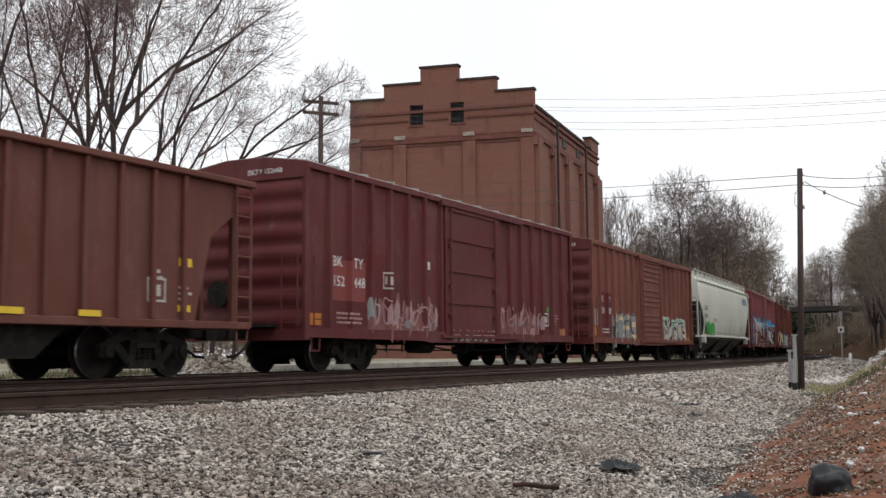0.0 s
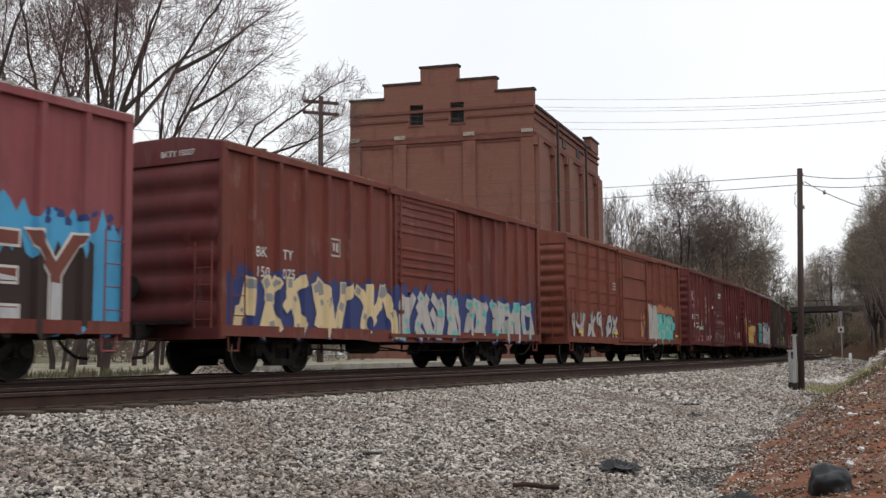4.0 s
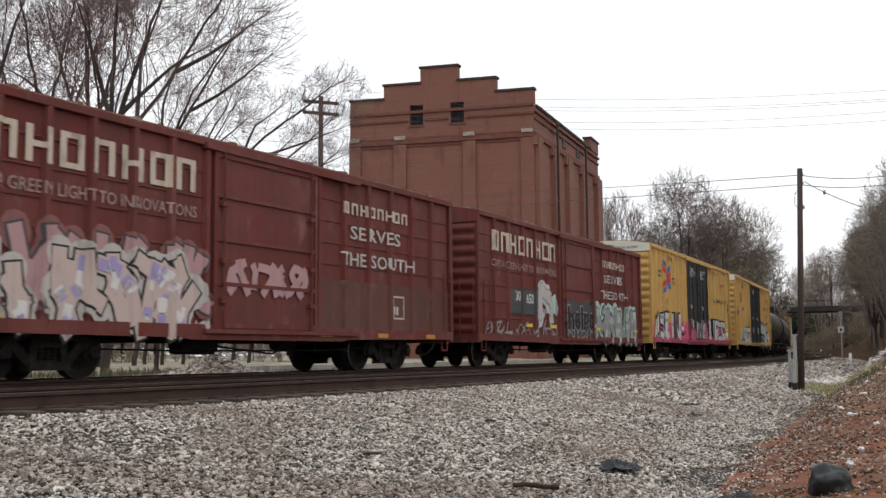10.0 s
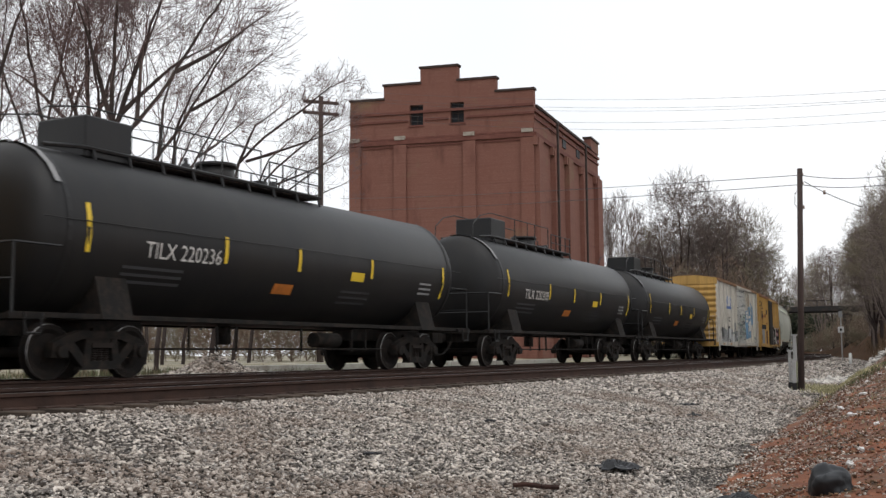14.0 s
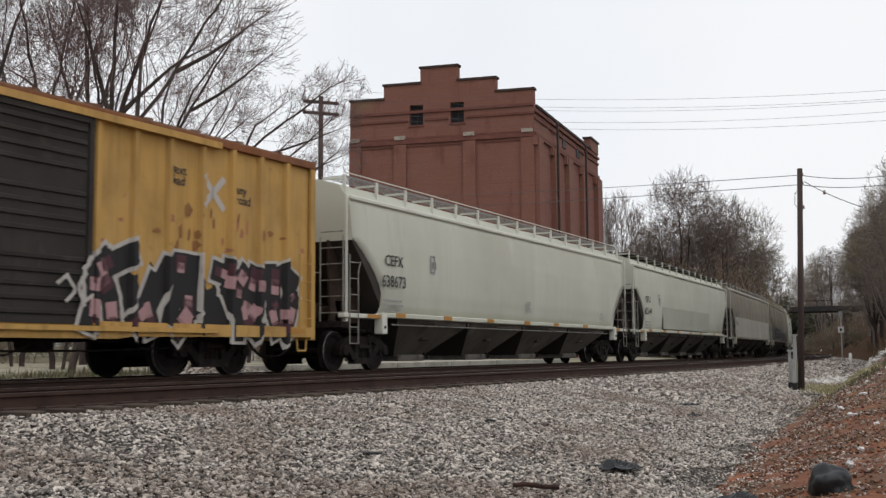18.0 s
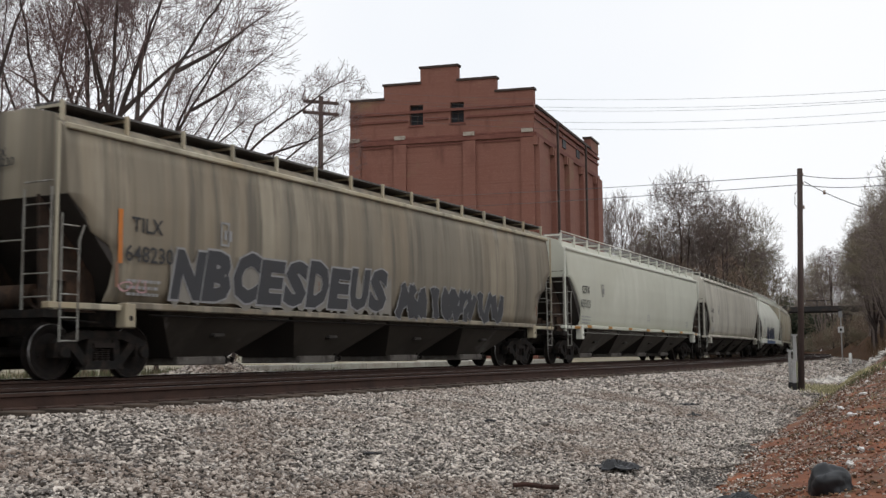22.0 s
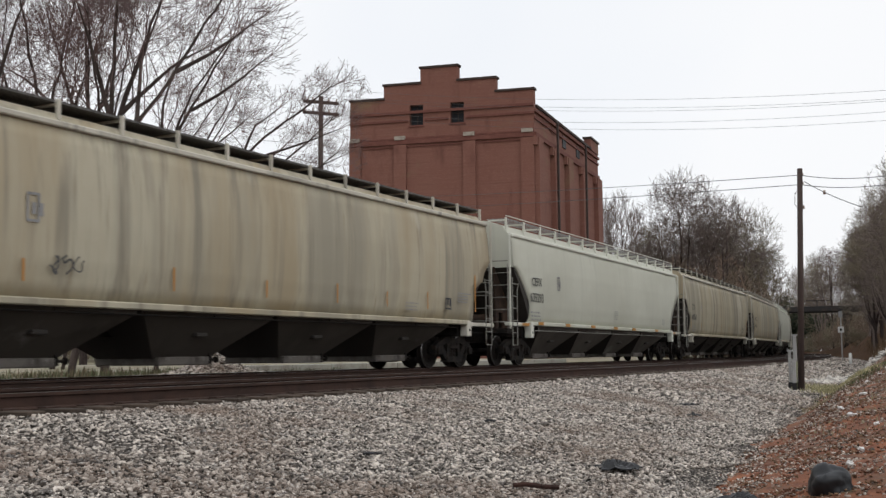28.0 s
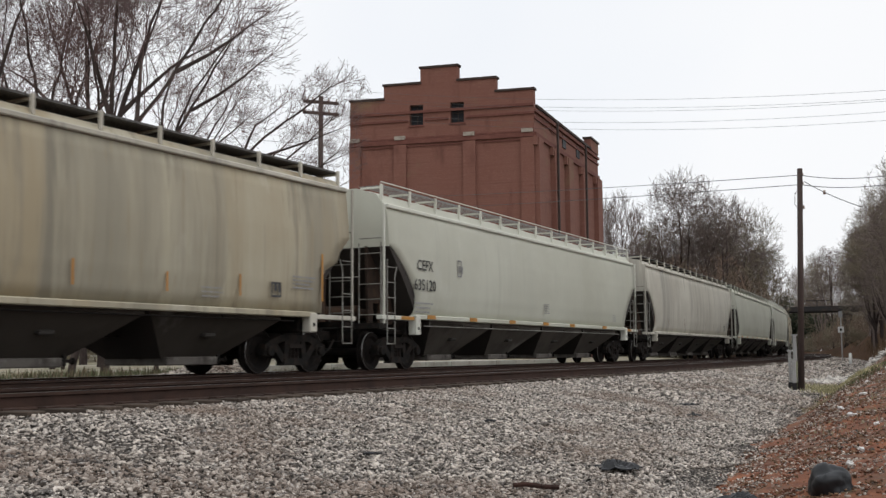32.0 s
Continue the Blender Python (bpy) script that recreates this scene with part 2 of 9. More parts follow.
def land_z(x, y):
    gap = near_rail_y(x) - y          # metres towards the camera from the near rail
    if gap < 0:
        back = -gap
        rise = float(np.interp(back, (34, 52), (0.0, 1.5))) * float(np.interp(x, (48, 66), (1.0, 0.0)))
        return float(np.interp(back, (0, 9, 11.5, 14, 20, 60), (-0.35, -0.35, -0.55, -0.25, 0.02, 0.2))) + rise
    edge = edge_gap(x)
    k = min(max((gap - edge + 0.1) / 1.0, 0), 1)
    z = bed_z(min(gap, edge)) - 0.07 + 0.11 * k * k * (3 - 2 * k)
    up = gap - edge - float(np.interp(x, (6, 14, 22), (0.8, 0.6, 0.2)))
    if up > 0:
        steep = float(np.interp(x, (-40, 0, 8, 14, 20, 30, 60, 110), (0.03, 0.06, 0.13, 0.26, 0.44, 0.5, 0.78, 1.1)))
        high = float(np.interp(x, (0, 14, 22, 34, 60, 90, 150, 172, 200), (0.35, 0.8, 1.05, 1.2, 4.2, 5.5, 5.2, 2.4, 0.7)))
        lift = up * steep * min(1.0, 0.4 + up)
        z += high * (1 - math.exp(-lift / high)) * 1.15
    return z


def ground_z(x, y):
    """Height of the uneven soil."""
    z = land_z(x, y)
    if abs(x) < 140 and -20 < y < 100:
        over = near_rail_y(x) - y - edge_gap(x)
        z += noise.noise((x * 0.8, y * 0.8, 0)) * (0.06 if over > 0.2 else 0.02) + noise.noise((x * 2.7, y * 2.7, 4)) * (0.03 if over > 0 else 0.01)
    return z


def ground_sheet():
    xs = [-3000, -1200, -500, -200, -80, -40] + [i for i in range(-30, 4, 2)] + [4 + 0.4 * i for i in range(110)] + [49 + 3 * i for i in range(80)] + [300, 420, 600, 1000, 3000]
    ys = [-3000, -1000, -300, -120, -60, -35, -22] + [-16 + 0.4 * i for i in range(80)] + [17 + 1.5 * i for i in range(60)] + [125, 160, 220, 400, 1000, 3000]
    bm = bmesh.new()
    grid = []
    for x in xs:
        row = []
        for y in ys:
            z = ground_z(x, y)
            row.append(bm.verts.new((x, y, z)))
        grid.append(row)
    for i in range(len(xs) - 1):
        for j in range(len(ys) - 1):
            f = bm.faces.new((grid[i][j], grid[i + 1][j], grid[i + 1][j + 1], grid[i][j + 1]))
            f.smooth = True
            x, y = (xs[i] + xs[i + 1]) / 2, (ys[j] + ys[j + 1]) / 2
            f.material_index = 1 if near_rail_y(x) - y < -12 else (2 if x + 6 * noise.noise((x * 0.3, y * 0.3, 0)) > 42 else 0)
    ob = part("ground", bm, [SOIL, LOT, LITTERED])
    return tagged(ob, "red clay ground with a straw-coloured gravel lot beyond the tracks", "ground", kind="structure")


ground_sheet()


def strip(name, profile, s0, s1, step, mats, label, category, kind="structure"):
    """A strip along the railway with a cross profile of (side, z)."""
    bm = bmesh.new()
    rows = []
    n = max(1, round((s1 - s0) / step))
    for i in range(n + 1):
        s = s0 + (s1 - s0) * i / n
        rows.append([bm.verts.new(on_track(s, side, z)) for side, z in profile])
    for a, b in zip(rows[:-1], rows[1:]):
        for j in range(len(profile) - 1):
            bm.faces.new((a[j], b[j], b[j + 1], a[j + 1])).smooth = True
    ob = part(name, bm, mats)
    return tagged(ob, label, category, kind=kind)


NEAR = -SPACING - GAUGE
strip("ballast_bed", [(NEAR - g, bed_z(g) - 0.01) for g in (6.4, 5.0, 3.4, 2.4, 1.6, 0.6, 0.0, -3.0, -5.6, -6.4, -7.2, -8.2)],
      -420, 520, 2, [BALLAST], "bed of grey crushed stone under the two tracks", "ballast")
RAIL_PROFILE = [(-0.036, 0.0), (0.036, 0.0), (0.036, -0.035), (0.009, -0.05), (0.009, -0.145), (0.07, -0.165), (0.07, -0.178), (-0.07, -0.178), (-0.07, -0.165), (-0.009, -0.145), (-0.009, -0.05), (-0.036, -0.035)]


def rail(side, label):
    bm = bmesh.new()
    rows = []
    for i in range(-105, 131):
        s = i * 4.0
        rows.append([bm.verts.new(on_track(s, side + a, z)) for a, z in RAIL_PROFILE])
    n = len(RAIL_PROFILE)
    for a, b in zip(rows[:-1], rows[1:]):
        for j in range(n):
            bm.faces.new((a[j], b[j], b[(j + 1) % n], a[(j + 1) % n])).material_index = 1 if j == 0 else 0
    fixed(bm)
    tagged(part("rail", bm, [RAIL, RAIL_TOP]), label, "rail", "running rails", "structure")


for side in (-SPACING - GAUGE, -SPACING + GAUGE, -GAUGE, GAUGE):
    rail(side, "rusty steel running rail with a polished head")

TIE_MESH = mesh_of("tie", boxm(-0.115, 0.115, -1.3, 1.3, -0.34, -0.165, bevel=0.012), TIE)
PLATE_MESH = mesh_of("tie_plate", boxm(-0.1, 0.1, -0.18, 0.18, -0.166, -0.15), RAIL)


def ties(side, s0, count, label):
    deck = tagged(new("tie_row"), label, "railway ties", kind="structure")
    for k in range(count):
        s = s0 + 0.54 * k
        m = Matrix.Translation(on_track(s, side)) @ Matrix.Rotation(BEND * s + 0.02 * math.sin(k * 1.7), 4, "Z")
        part("tie", TIE_MESH, None, deck, at=m)
        for e in (-GAUGE, GAUGE):
            part("tie_plate", PLATE_MESH, None, deck, at=m @ Matrix.Translation((0, e, 0)))


ties(-SPACING, 3.0, 130, "dark weathered wooden ties under the empty track")
ties(0.0, 6.0, 70, "dark wooden ties under the train's track")

# ---- loose stone ----
STONE = material("crushed_granite", (0.39, 0.348, 0.308), 0.95, spec=0.12, island=0.94, layers=[((0.225, 0.165, 0.128), 0.6, 0.48, 0.74, (1, 1, 1)), ((0.14, 0.125, 0.115), 7, 0.57, 0.63, (1, 1, 1)), ((0.62, 0.59, 0.55), 24, 0.57, 0.69, (1, 1, 1)), ((0.14, 0.09, 0.068), 14, 0.61, 0.72, (1, 1, 1))])
CHIP = np.array([(x, y, z) for x in (-1, 1) for y in (-1, 1) for z in (-1, 1)], float)
CHIP_F = np.array([(0, 1, 3, 2), (4, 6, 7, 5), (0, 4, 5, 1), (2, 3, 7, 6), (0, 2, 6, 4), (1, 5, 7, 3)])


def stones(name, centres, sizes, mat, label, category, seed):
    """Many small angular chips in one mesh."""
    g = np.random.default_rng(seed)
    n = len(centres)
    v = CHIP[None] * g.uniform(0.35, 1.0, (n, 8, 3))
    v *= (sizes[:, None] * g.uniform(0.6, 1.3, (n, 3)) * np.array([1.35, 0.9, 0.5]))[:, None, :]
    a, b = g.uniform(0, 6.28, n), g.uniform(-0.7, 0.7, n)
    ca, sa, cb, sb = np.cos(a), np.sin(a), np.cos(b), np.sin(b)
    x, y, z = v[..., 0], v[..., 1], v[..., 2]
    x, z = x * cb[:, None] + z * sb[:, None], -x * sb[:, None] + z * cb[:, None]
    x, y = x * ca[:, None] - y * sa[:, None], x * sa[:, None] + y * ca[:, None]
    v = np.stack([x, y, z], -1) + centres[:, None, :]
    f = (CHIP_F[None] + 8 * np.arange(n)[:, None, None]).reshape(-1, 4)
    me = bpy.data.meshes.new(name)
    me.vertices.add(8 * n)
    me.vertices.foreach_set("co", v.reshape(-1).astype(np.float32))
    me.loops.add(f.size)
    me.loops.foreach_set("vertex_index", f.reshape(-1).astype(np.int32))
    me.polygons.add(len(f))
    me.polygons.foreach_set("loop_start", (4 * np.arange(len(f))).astype(np.int32))
    me.update(calc_edges=True)
    me.materials.append(mat)
    ob = new(name, me)
    return tagged(ob, label, category, kind="stuff")


def spread(count, s0, s1, g0, g1, size, seed, thin=None):
    """Points on the stone bed between arc lengths s0 and s1 and gaps g0 and g1 from the near rail."""
    r = np.random.default_rng(seed)
    s, g = r.uniform(s0, s1, count), r.uniform(g0, g1, count)
    out, sizes = [], []
    for a, b, keep, q in zip(s, g, r.uniform(0, 1, count), 0.5 + 1.1 * r.uniform(0, 1, count) ** 1.4):
        p = on_track(a, NEAR - b)
        if not 0.74 < math.atan2(p.x, p.y) / 0.87 < 1.72 or p.length < 6.5:
            continue
        over = b - edge_gap(p.x) + 0.9 * noise.noise((p.x * 0.6, p.y * 0.8, 9)) + 0.3 * noise.noise((p.x * 2.6, p.y * 2.6, 5))
        bare = noise.noise((p.x * 0.35, p.y * 0.9, 31)) > 0.42 and b > 1.5
        if over > 0 and keep > 0.55 * math.exp(-over * 0.75):
            continue
        if bare and keep > 0.45:
            continue
        z = max(bed_z(b) - 0.01, ground_z(p.x, p.y) if over > -0.8 else -9)
        out.append((p.x, p.y, z + 0.024 * keep ** 1.5))
        sizes.append(size * q * (0.6 if over > 0 else 1.0))
    return np.array(out), np.array(sizes)


for n, (count, s0, s1, g0, g1, size) in enumerate(((150000, 4, 20, 0.32, 8.5, 0.0188), (54000, 20, 46, 0.32, 8.0, 0.030), (9000, 46, 100, 0.3, 5.0, 0.06), (6000, 5, 40, -3.9, 0.1, 0.034))):
    c, z = spread(count, s0, s1, g0, g1, size, 40 + n)
    stones("loose_ballast", c, z, STONE, "loose grey crushed stone beside the rails", "gravel", 50 + n)

# ---- brick tower ----
BRICK = material("red_brown_brick", (0.198, 0.092, 0.070), 0.9, layers=[((0.14, 0.062, 0.048), 3.0, 0.54, 0.70, (0.05, 0.05, 3.2)), ((0.185, 0.08, 0.06), 0.35, 0.4, 0.7, (1, 1, 1)), ((0.28, 0.145, 0.105), 8, 0.5, 0.75, (1, 1, 4)), ((0.185, 0.081, 0.06), 2.2, 0.5, 0.7, (0.12, 0.12, 5)), ((0.13, 0.055, 0.043), 0.9, 0.55, 0.75, (1, 1, 0.3)), ((0.19, 0.15, 0.085), 0.22, 0.6, 0.8, (1, 1, 1))], bump=0.4, bump_scale=10)
BRICK_DARK = material("soot_dark_brick", (0.14, 0.055, 0.043), 0.9, layers=[((0.19, 0.08, 0.06), 2, 0.45, 0.7, (1, 1, 3))], bump=0.3, bump_scale=10)
STONE_CAP = material("pale_limestone", (0.36, 0.32, 0.27), 0.9, layers=[((0.22, 0.19, 0.16), 3, 0.45, 0.7, (1, 1, 1))])
DARK_PANE = material("sooty_window_glass", (0.012, 0.013, 0.016), 0.55, spec=0.2)
ROOF_EDGE = material("tarred_coping", (0.05, 0.035, 0.03), 0.85)

T0 = Vector((70.13, 31.99, 0.0))
TU = Vector((math.cos(radians(104.0)), math.sin(radians(104.0)), 0))
TV = Vector((math.cos(radians(9.0)), math.sin(radians(9.0)), 0))


def tbox(bm, u0, u1, v0, v1, z0, z1):
    vs = [bm.verts.new(TU * u + TV * v + Vector((0, 0, z))) for u in (u0, u1) for v in (v0, v1) for z in (z0, z1)]
    for q in ((0, 1, 3, 2), (4, 6, 7, 5), (0, 4, 5, 1), (2, 3, 7, 6), (0, 2, 6, 4), (1, 5, 7, 3)):
        bm.faces.new([vs[i] for i in q])


def tpart(name, mat, root, boxes, label=""):
    bm = bmesh.new()
    for b in boxes:
        tbox(bm, *b)
    fixed(bm)
    return part(name, bm, mat, root, label)


def tower():
    root = thing("brick_tower", "tall red-brown brick mill tower with stepped parapet", "building", at=Matrix.Translation(T0))
    W, DEEP, B = 14.2, 21.5, 16.55
    # front wall in courses round its two window openings
    wins = ((5.25, 6.3), (8.4, 9.45))
    for b in ((0, W, 0, 0.5, 0, 17.45), (0, 5.25, 0, 0.5, 17.45, 19.0), (6.3, 8.4, 0, 0.5, 17.45, 19.0), (9.45, W, 0, 0.5, 17.45, 19.0), (0, W, 0, 0.5, 19.0, 19.55)):
        tpart("front_wall", BRICK, root, [b])
    for k, (u0, u1, z0, z1) in enumerate(((2.8, 11.5, 19.55, 20.6), (5.7, 8.6, 20.6, 21.75))):
        tpart("parapet_step", BRICK, root, [(u0, u1, 0, 0.5, z0, z1)])
    for u0, u1, z in ((0, 2.8, 19.55), (2.8, 5.7, 20.6), (5.7, 8.6, 21.75), (8.6, 11.5, 20.6), (11.5, W, 19.55)):
        tpart("coping", ROOF_EDGE, root, [(u0 - 0.08, u1 + 0.08, -0.1, 0.6, z, z + 0.16)])
    tpart("side_wall", BRICK, root, [(0, 0.5, 0.5, DEEP, 0, 18.35)])
    tpart("rear_wall", BRICK, root, [(0.5, W, DEEP - 0.5, DEEP, 0, 18.35)])
    tpart("far_side_wall", BRICK, root, [(W - 0.5, W, 0.5, DEEP - 0.5, 0, 18.35)])
    tpart("roof", ROOF_EDGE, root, [(0.5, W - 0.5, 0.5, DEEP - 0.5, 17.9, 18.1)])
    tpart("side_coping", ROOF_EDGE, root, [(-0.12, 0.6, 0.6, DEEP - 3.0, 18.35, 18.55)])
    tpart("rear_step", BRICK, root, [(-0.06, 0.55, DEEP - 3.0, DEEP + 0.05, 18.35, 19.35)])
    tpart("rear_coping", ROOF_EDGE, root, [(-0.16, 0.65, DEEP - 3.1, DEEP + 0.15, 19.35, 19.52)])
    # belt courses of corbelled brick
    for z, d, h in ((16.05, 0.16, 0.34), (16.42, 0.10, 0.12), (17.75, 0.10, 0.16), (18.35, 0.12, 0.2), (15.82, 0.07, 0.1)):
        tpart("belt_course", BRICK_DARK, root, [(-0.02, W + 0.02, -d, 0.0, z, z + h)] if z != 17.75 else [(-0.02, 5.1, -d, 0.0, z, z + h), (6.45, 8.25, -d, 0.0, z, z + h), (9.6, W + 0.02, -d, 0.0, z, z + h)])
    for z, d, h in ((16.05, 0.16, 0.34), (17.4, 0.1, 0.2), (17.9, 0.16, 0.2)):
        tpart("belt_course", BRICK_DARK, root, [(-d, 0.0, 0.0, DEEP + 0.02, z, z + h)])
    for u0, u1 in ((-0.02, 0.95), (4.35, 5.3), (9.7, 10.65), (13.3, W)):
        tpart("pilaster", BRICK, root, [(u0, u1, -0.2, 0, 0, 16.0)])
        tpart("pilaster_cap", STONE_CAP, root, [(u0 + 0.08, u1 - 0.06, -0.24, 0, 16.38, 16.66)], "pale stone cap")
    for v0, v1 in ((0.0, 1.2), (4.6, 6.0), (9.0, 10.4), (14.0, 15.6), (19.6, 21.5)):
        tpart("pilaster", BRICK, root, [(-0.38, 0, v0, v1, 0, 16.0)])
        # corbelled head of each side bay
        tpart("corbel", BRICK, root, [(-0.3, 0, v0 - 0.35, v1 + 0.35, 15.4, 16.05)])
    for v in (5.0, 14.6):
        tpart("downpipe", ROOF_EDGE, root, [(-0.52, -0.38, v, v + 0.25, 0, 18.0)], "black iron downpipe")
    for v in (8.3, 13.0):
        w = tpart("side_window", DARK_PANE, root, [(-0.06, 0.02, v, v + 1.1, 16.75, 17.7)])
    for u0, u1 in wins:
        w = tpart("window", DARK_PANE, root, [(u0, u1, 0.30, 0.34, 17.45, 19.0)], "dark broken sash window")
        fr = [(u0, u0 + 0.07, 0.22, 0.30, 17.45, 19.0), (u1 - 0.07, u1, 0.22, 0.30, 17.45, 19.0), (u0 + 0.07, u1 - 0.07, 0.22, 0.30, 17.45, 17.53), (u0 + 0.07, u1 - 0.07, 0.22, 0.30, 18.92, 19.0), (u0 + 0.07, u1 - 0.07, 0.24, 0.30, 18.2, 18.26), ((u0 + u1) / 2 - 0.02, (u0 + u1) / 2 + 0.02, 0.24, 0.30, 17.53, 18.92)]
        bm = bmesh.new()
        for b in fr:
            tbox(bm, *b)
        fixed(bm)
        part("window_frame", bm, ROOF_EDGE, w)
        tpart("window_sill", BRICK_DARK, root, [(u0 - 0.1, u1 + 0.1, -0.08, 0.2, 17.33, 17.45)])


tower()
# ---- trees ----
BARK = material("grey_brown_bark", (0.045, 0.033, 0.03), 0.95, layers=[((0.085, 0.066, 0.058), 3, 0.45, 0.7, (1, 1, 0.3))], bump=0.5, bump_scale=20)
TWIG = material("reddish_bare_twigs", (0.155, 0.105, 0.10), 0.95)
TWIG_FAR = material("grey_bare_twigs", (0.165, 0.13, 0.115), 0.95)
WEEDY = material("brown_brush_twigs", (0.19, 0.135, 0.10), 0.95)
TWIG_OLIVE = material("olive_bare_twigs", (0.20, 0.17, 0.12), 0.95)


def tree_meshes(seed, trunks, lobes, count, step, twig, reach=7.0, thick=2.75, sprigs=3, bark=BARK, leafy=TWIG):
    """Trunk and crown of a bare tree. Limbs grow from the trunk lines towards points strewn through the
    crown's lobes (centre, radii), forking on the way; a limb is as thick as what it carries."""
    g = np.random.default_rng(seed)
    vol = np.array([r[0] * r[1] * r[2] for _, r in lobes])
    aim = []
    for (c, r), n in zip(lobes, (count * vol / vol.sum()).astype(int)):
        d = g.normal(size=(n, 3))
        d *= (g.uniform(0.12, 1, n) ** 0.42 / np.linalg.norm(d, axis=1))[:, None]
        aim.append(np.array(c) + d * np.array(r))
    aim = np.concatenate(aim)
    pos, par = [], []
    for line in trunks:
        last = -1
        for p, q in zip(line[:-1], line[1:]):
            p, q = np.array(p, float), np.array(q, float)
            n = max(2, int(np.linalg.norm(q - p) / step))
            for i in range(n):
                pos.append(p + (q - p) * i / n + g.normal(0, 0.10 * step, 3) * (i > 0))
                par.append(last)
                last = len(pos) - 1
        pos.append(np.array(line[-1], float))
        par.append(last)
    best = np.full(len(aim), 1e9)
    who = np.zeros(len(aim), int)
    live = np.ones(len(aim), bool)
    fresh = list(range(len(pos)))
    grown = {}
    for _ in range(90):
        p = np.array([pos[i] for i in fresh])
        d = np.linalg.norm(aim[:, None] - p[None], axis=2)
        k = d.argmin(1)
        dm = d[np.arange(len(aim)), k]
        near = dm < best
        best[near], who[near] = dm[near], np.array(fresh)[k[near]]
        live &= best > 1.25 * step
        live &= np.array([grown.get(w, 0) < 3 for w in who])
        act = live & (best < reach * (1 + 0.6 * (_ < 12)))
        if not act.any():
            break
        pull = {}
        for i in np.nonzero(act)[0]:
            w = who[i]
            pull.setdefault(w, []).append((aim[i] - pos[w]) / best[i])
        fresh = []
        for w, ds in pull.items():
            grown[w] = grown.get(w, 0) + 1
            v = np.sum(ds, 0)
            v = v / (np.linalg.norm(v) + 1e-6) + g.normal(0, 0.09, 3)
            if par[w] >= 0:
                back = pos[w] - pos[par[w]]
                v = v + 0.75 * back / (np.linalg.norm(back) + 1e-6)
            v[2] += 0.2
            v /= np.linalg.norm(v) + 1e-6
            pos.append(pos[w] + v * step)
            par.append(w)
            fresh.append(len(pos) - 1)
    n = len(pos)
    load = np.zeros(n)
    kids = np.zeros(n, int)
    for i in range(n - 1, -1, -1):
        if kids[i] == 0:
            load[i] = 1.0
        if par[i] >= 0:
            load[par[i]] += load[i]
            kids[par[i]] += 1
    rad = twig * load ** (1 / thick)
    wood, fine = ([], []), ([], [])

    def seg(store, a, b, r0, r1, m):
        vs, fs = store
        d = Vector(b) - Vector(a)
        if d.length < 1e-5:
            return
        d.normalize()
        u = d.orthogonal().normalized()
        v = d.cross(u)
        k = len(vs)
        for c, r in ((a, r0), (b, r1)):
            for i in range(m):
                t = 6.2832 * i / m
                o = (u * math.cos(t) + v * math.sin(t)) * r
                vs.append((c[0] + o.x, c[1] + o.y, c[2] + o.z))
        for i in range(m):
            fs.append((k + i, k + (i + 1) % m, k + m + (i + 1) % m, k + m + i))

    for i in range(n):
        if par[i] >= 0:
            j = par[i]
            big = rad[i] > 4.5 * twig
            r0 = rad[j] if rad[j] < 1.6 * rad[i] else 1.15 * rad[i]
            seg(wood if big else fine, pos[j], pos[i], r0, rad[i], 7 if rad[i] > 9 * twig else (5 if big else 3))
        if rad[i] < 3.2 * twig and par[i] >= 0:
            ax = pos[i] - pos[par[i]]
            ax = ax / (np.linalg.norm(ax) + 1e-6)
            for _ in range(sprigs):
                v = ax * 1.0 + g.normal(0, 0.5, 3)
                v /= np.linalg.norm(v)
                e = pos[i] + v * step * g.uniform(0.5, 1.7)
                seg(fine, pos[i], e, twig * 0.75, twig * 0.45, 3)
    out = []
    for name, (vs, fs), m in (("trunk", wood, bark), ("crown", fine, leafy)):
        me = bpy.data.meshes.new(name)
        me.from_pydata(vs, [], fs)
        me.materials.append(m)
        out.append(me)
    return out


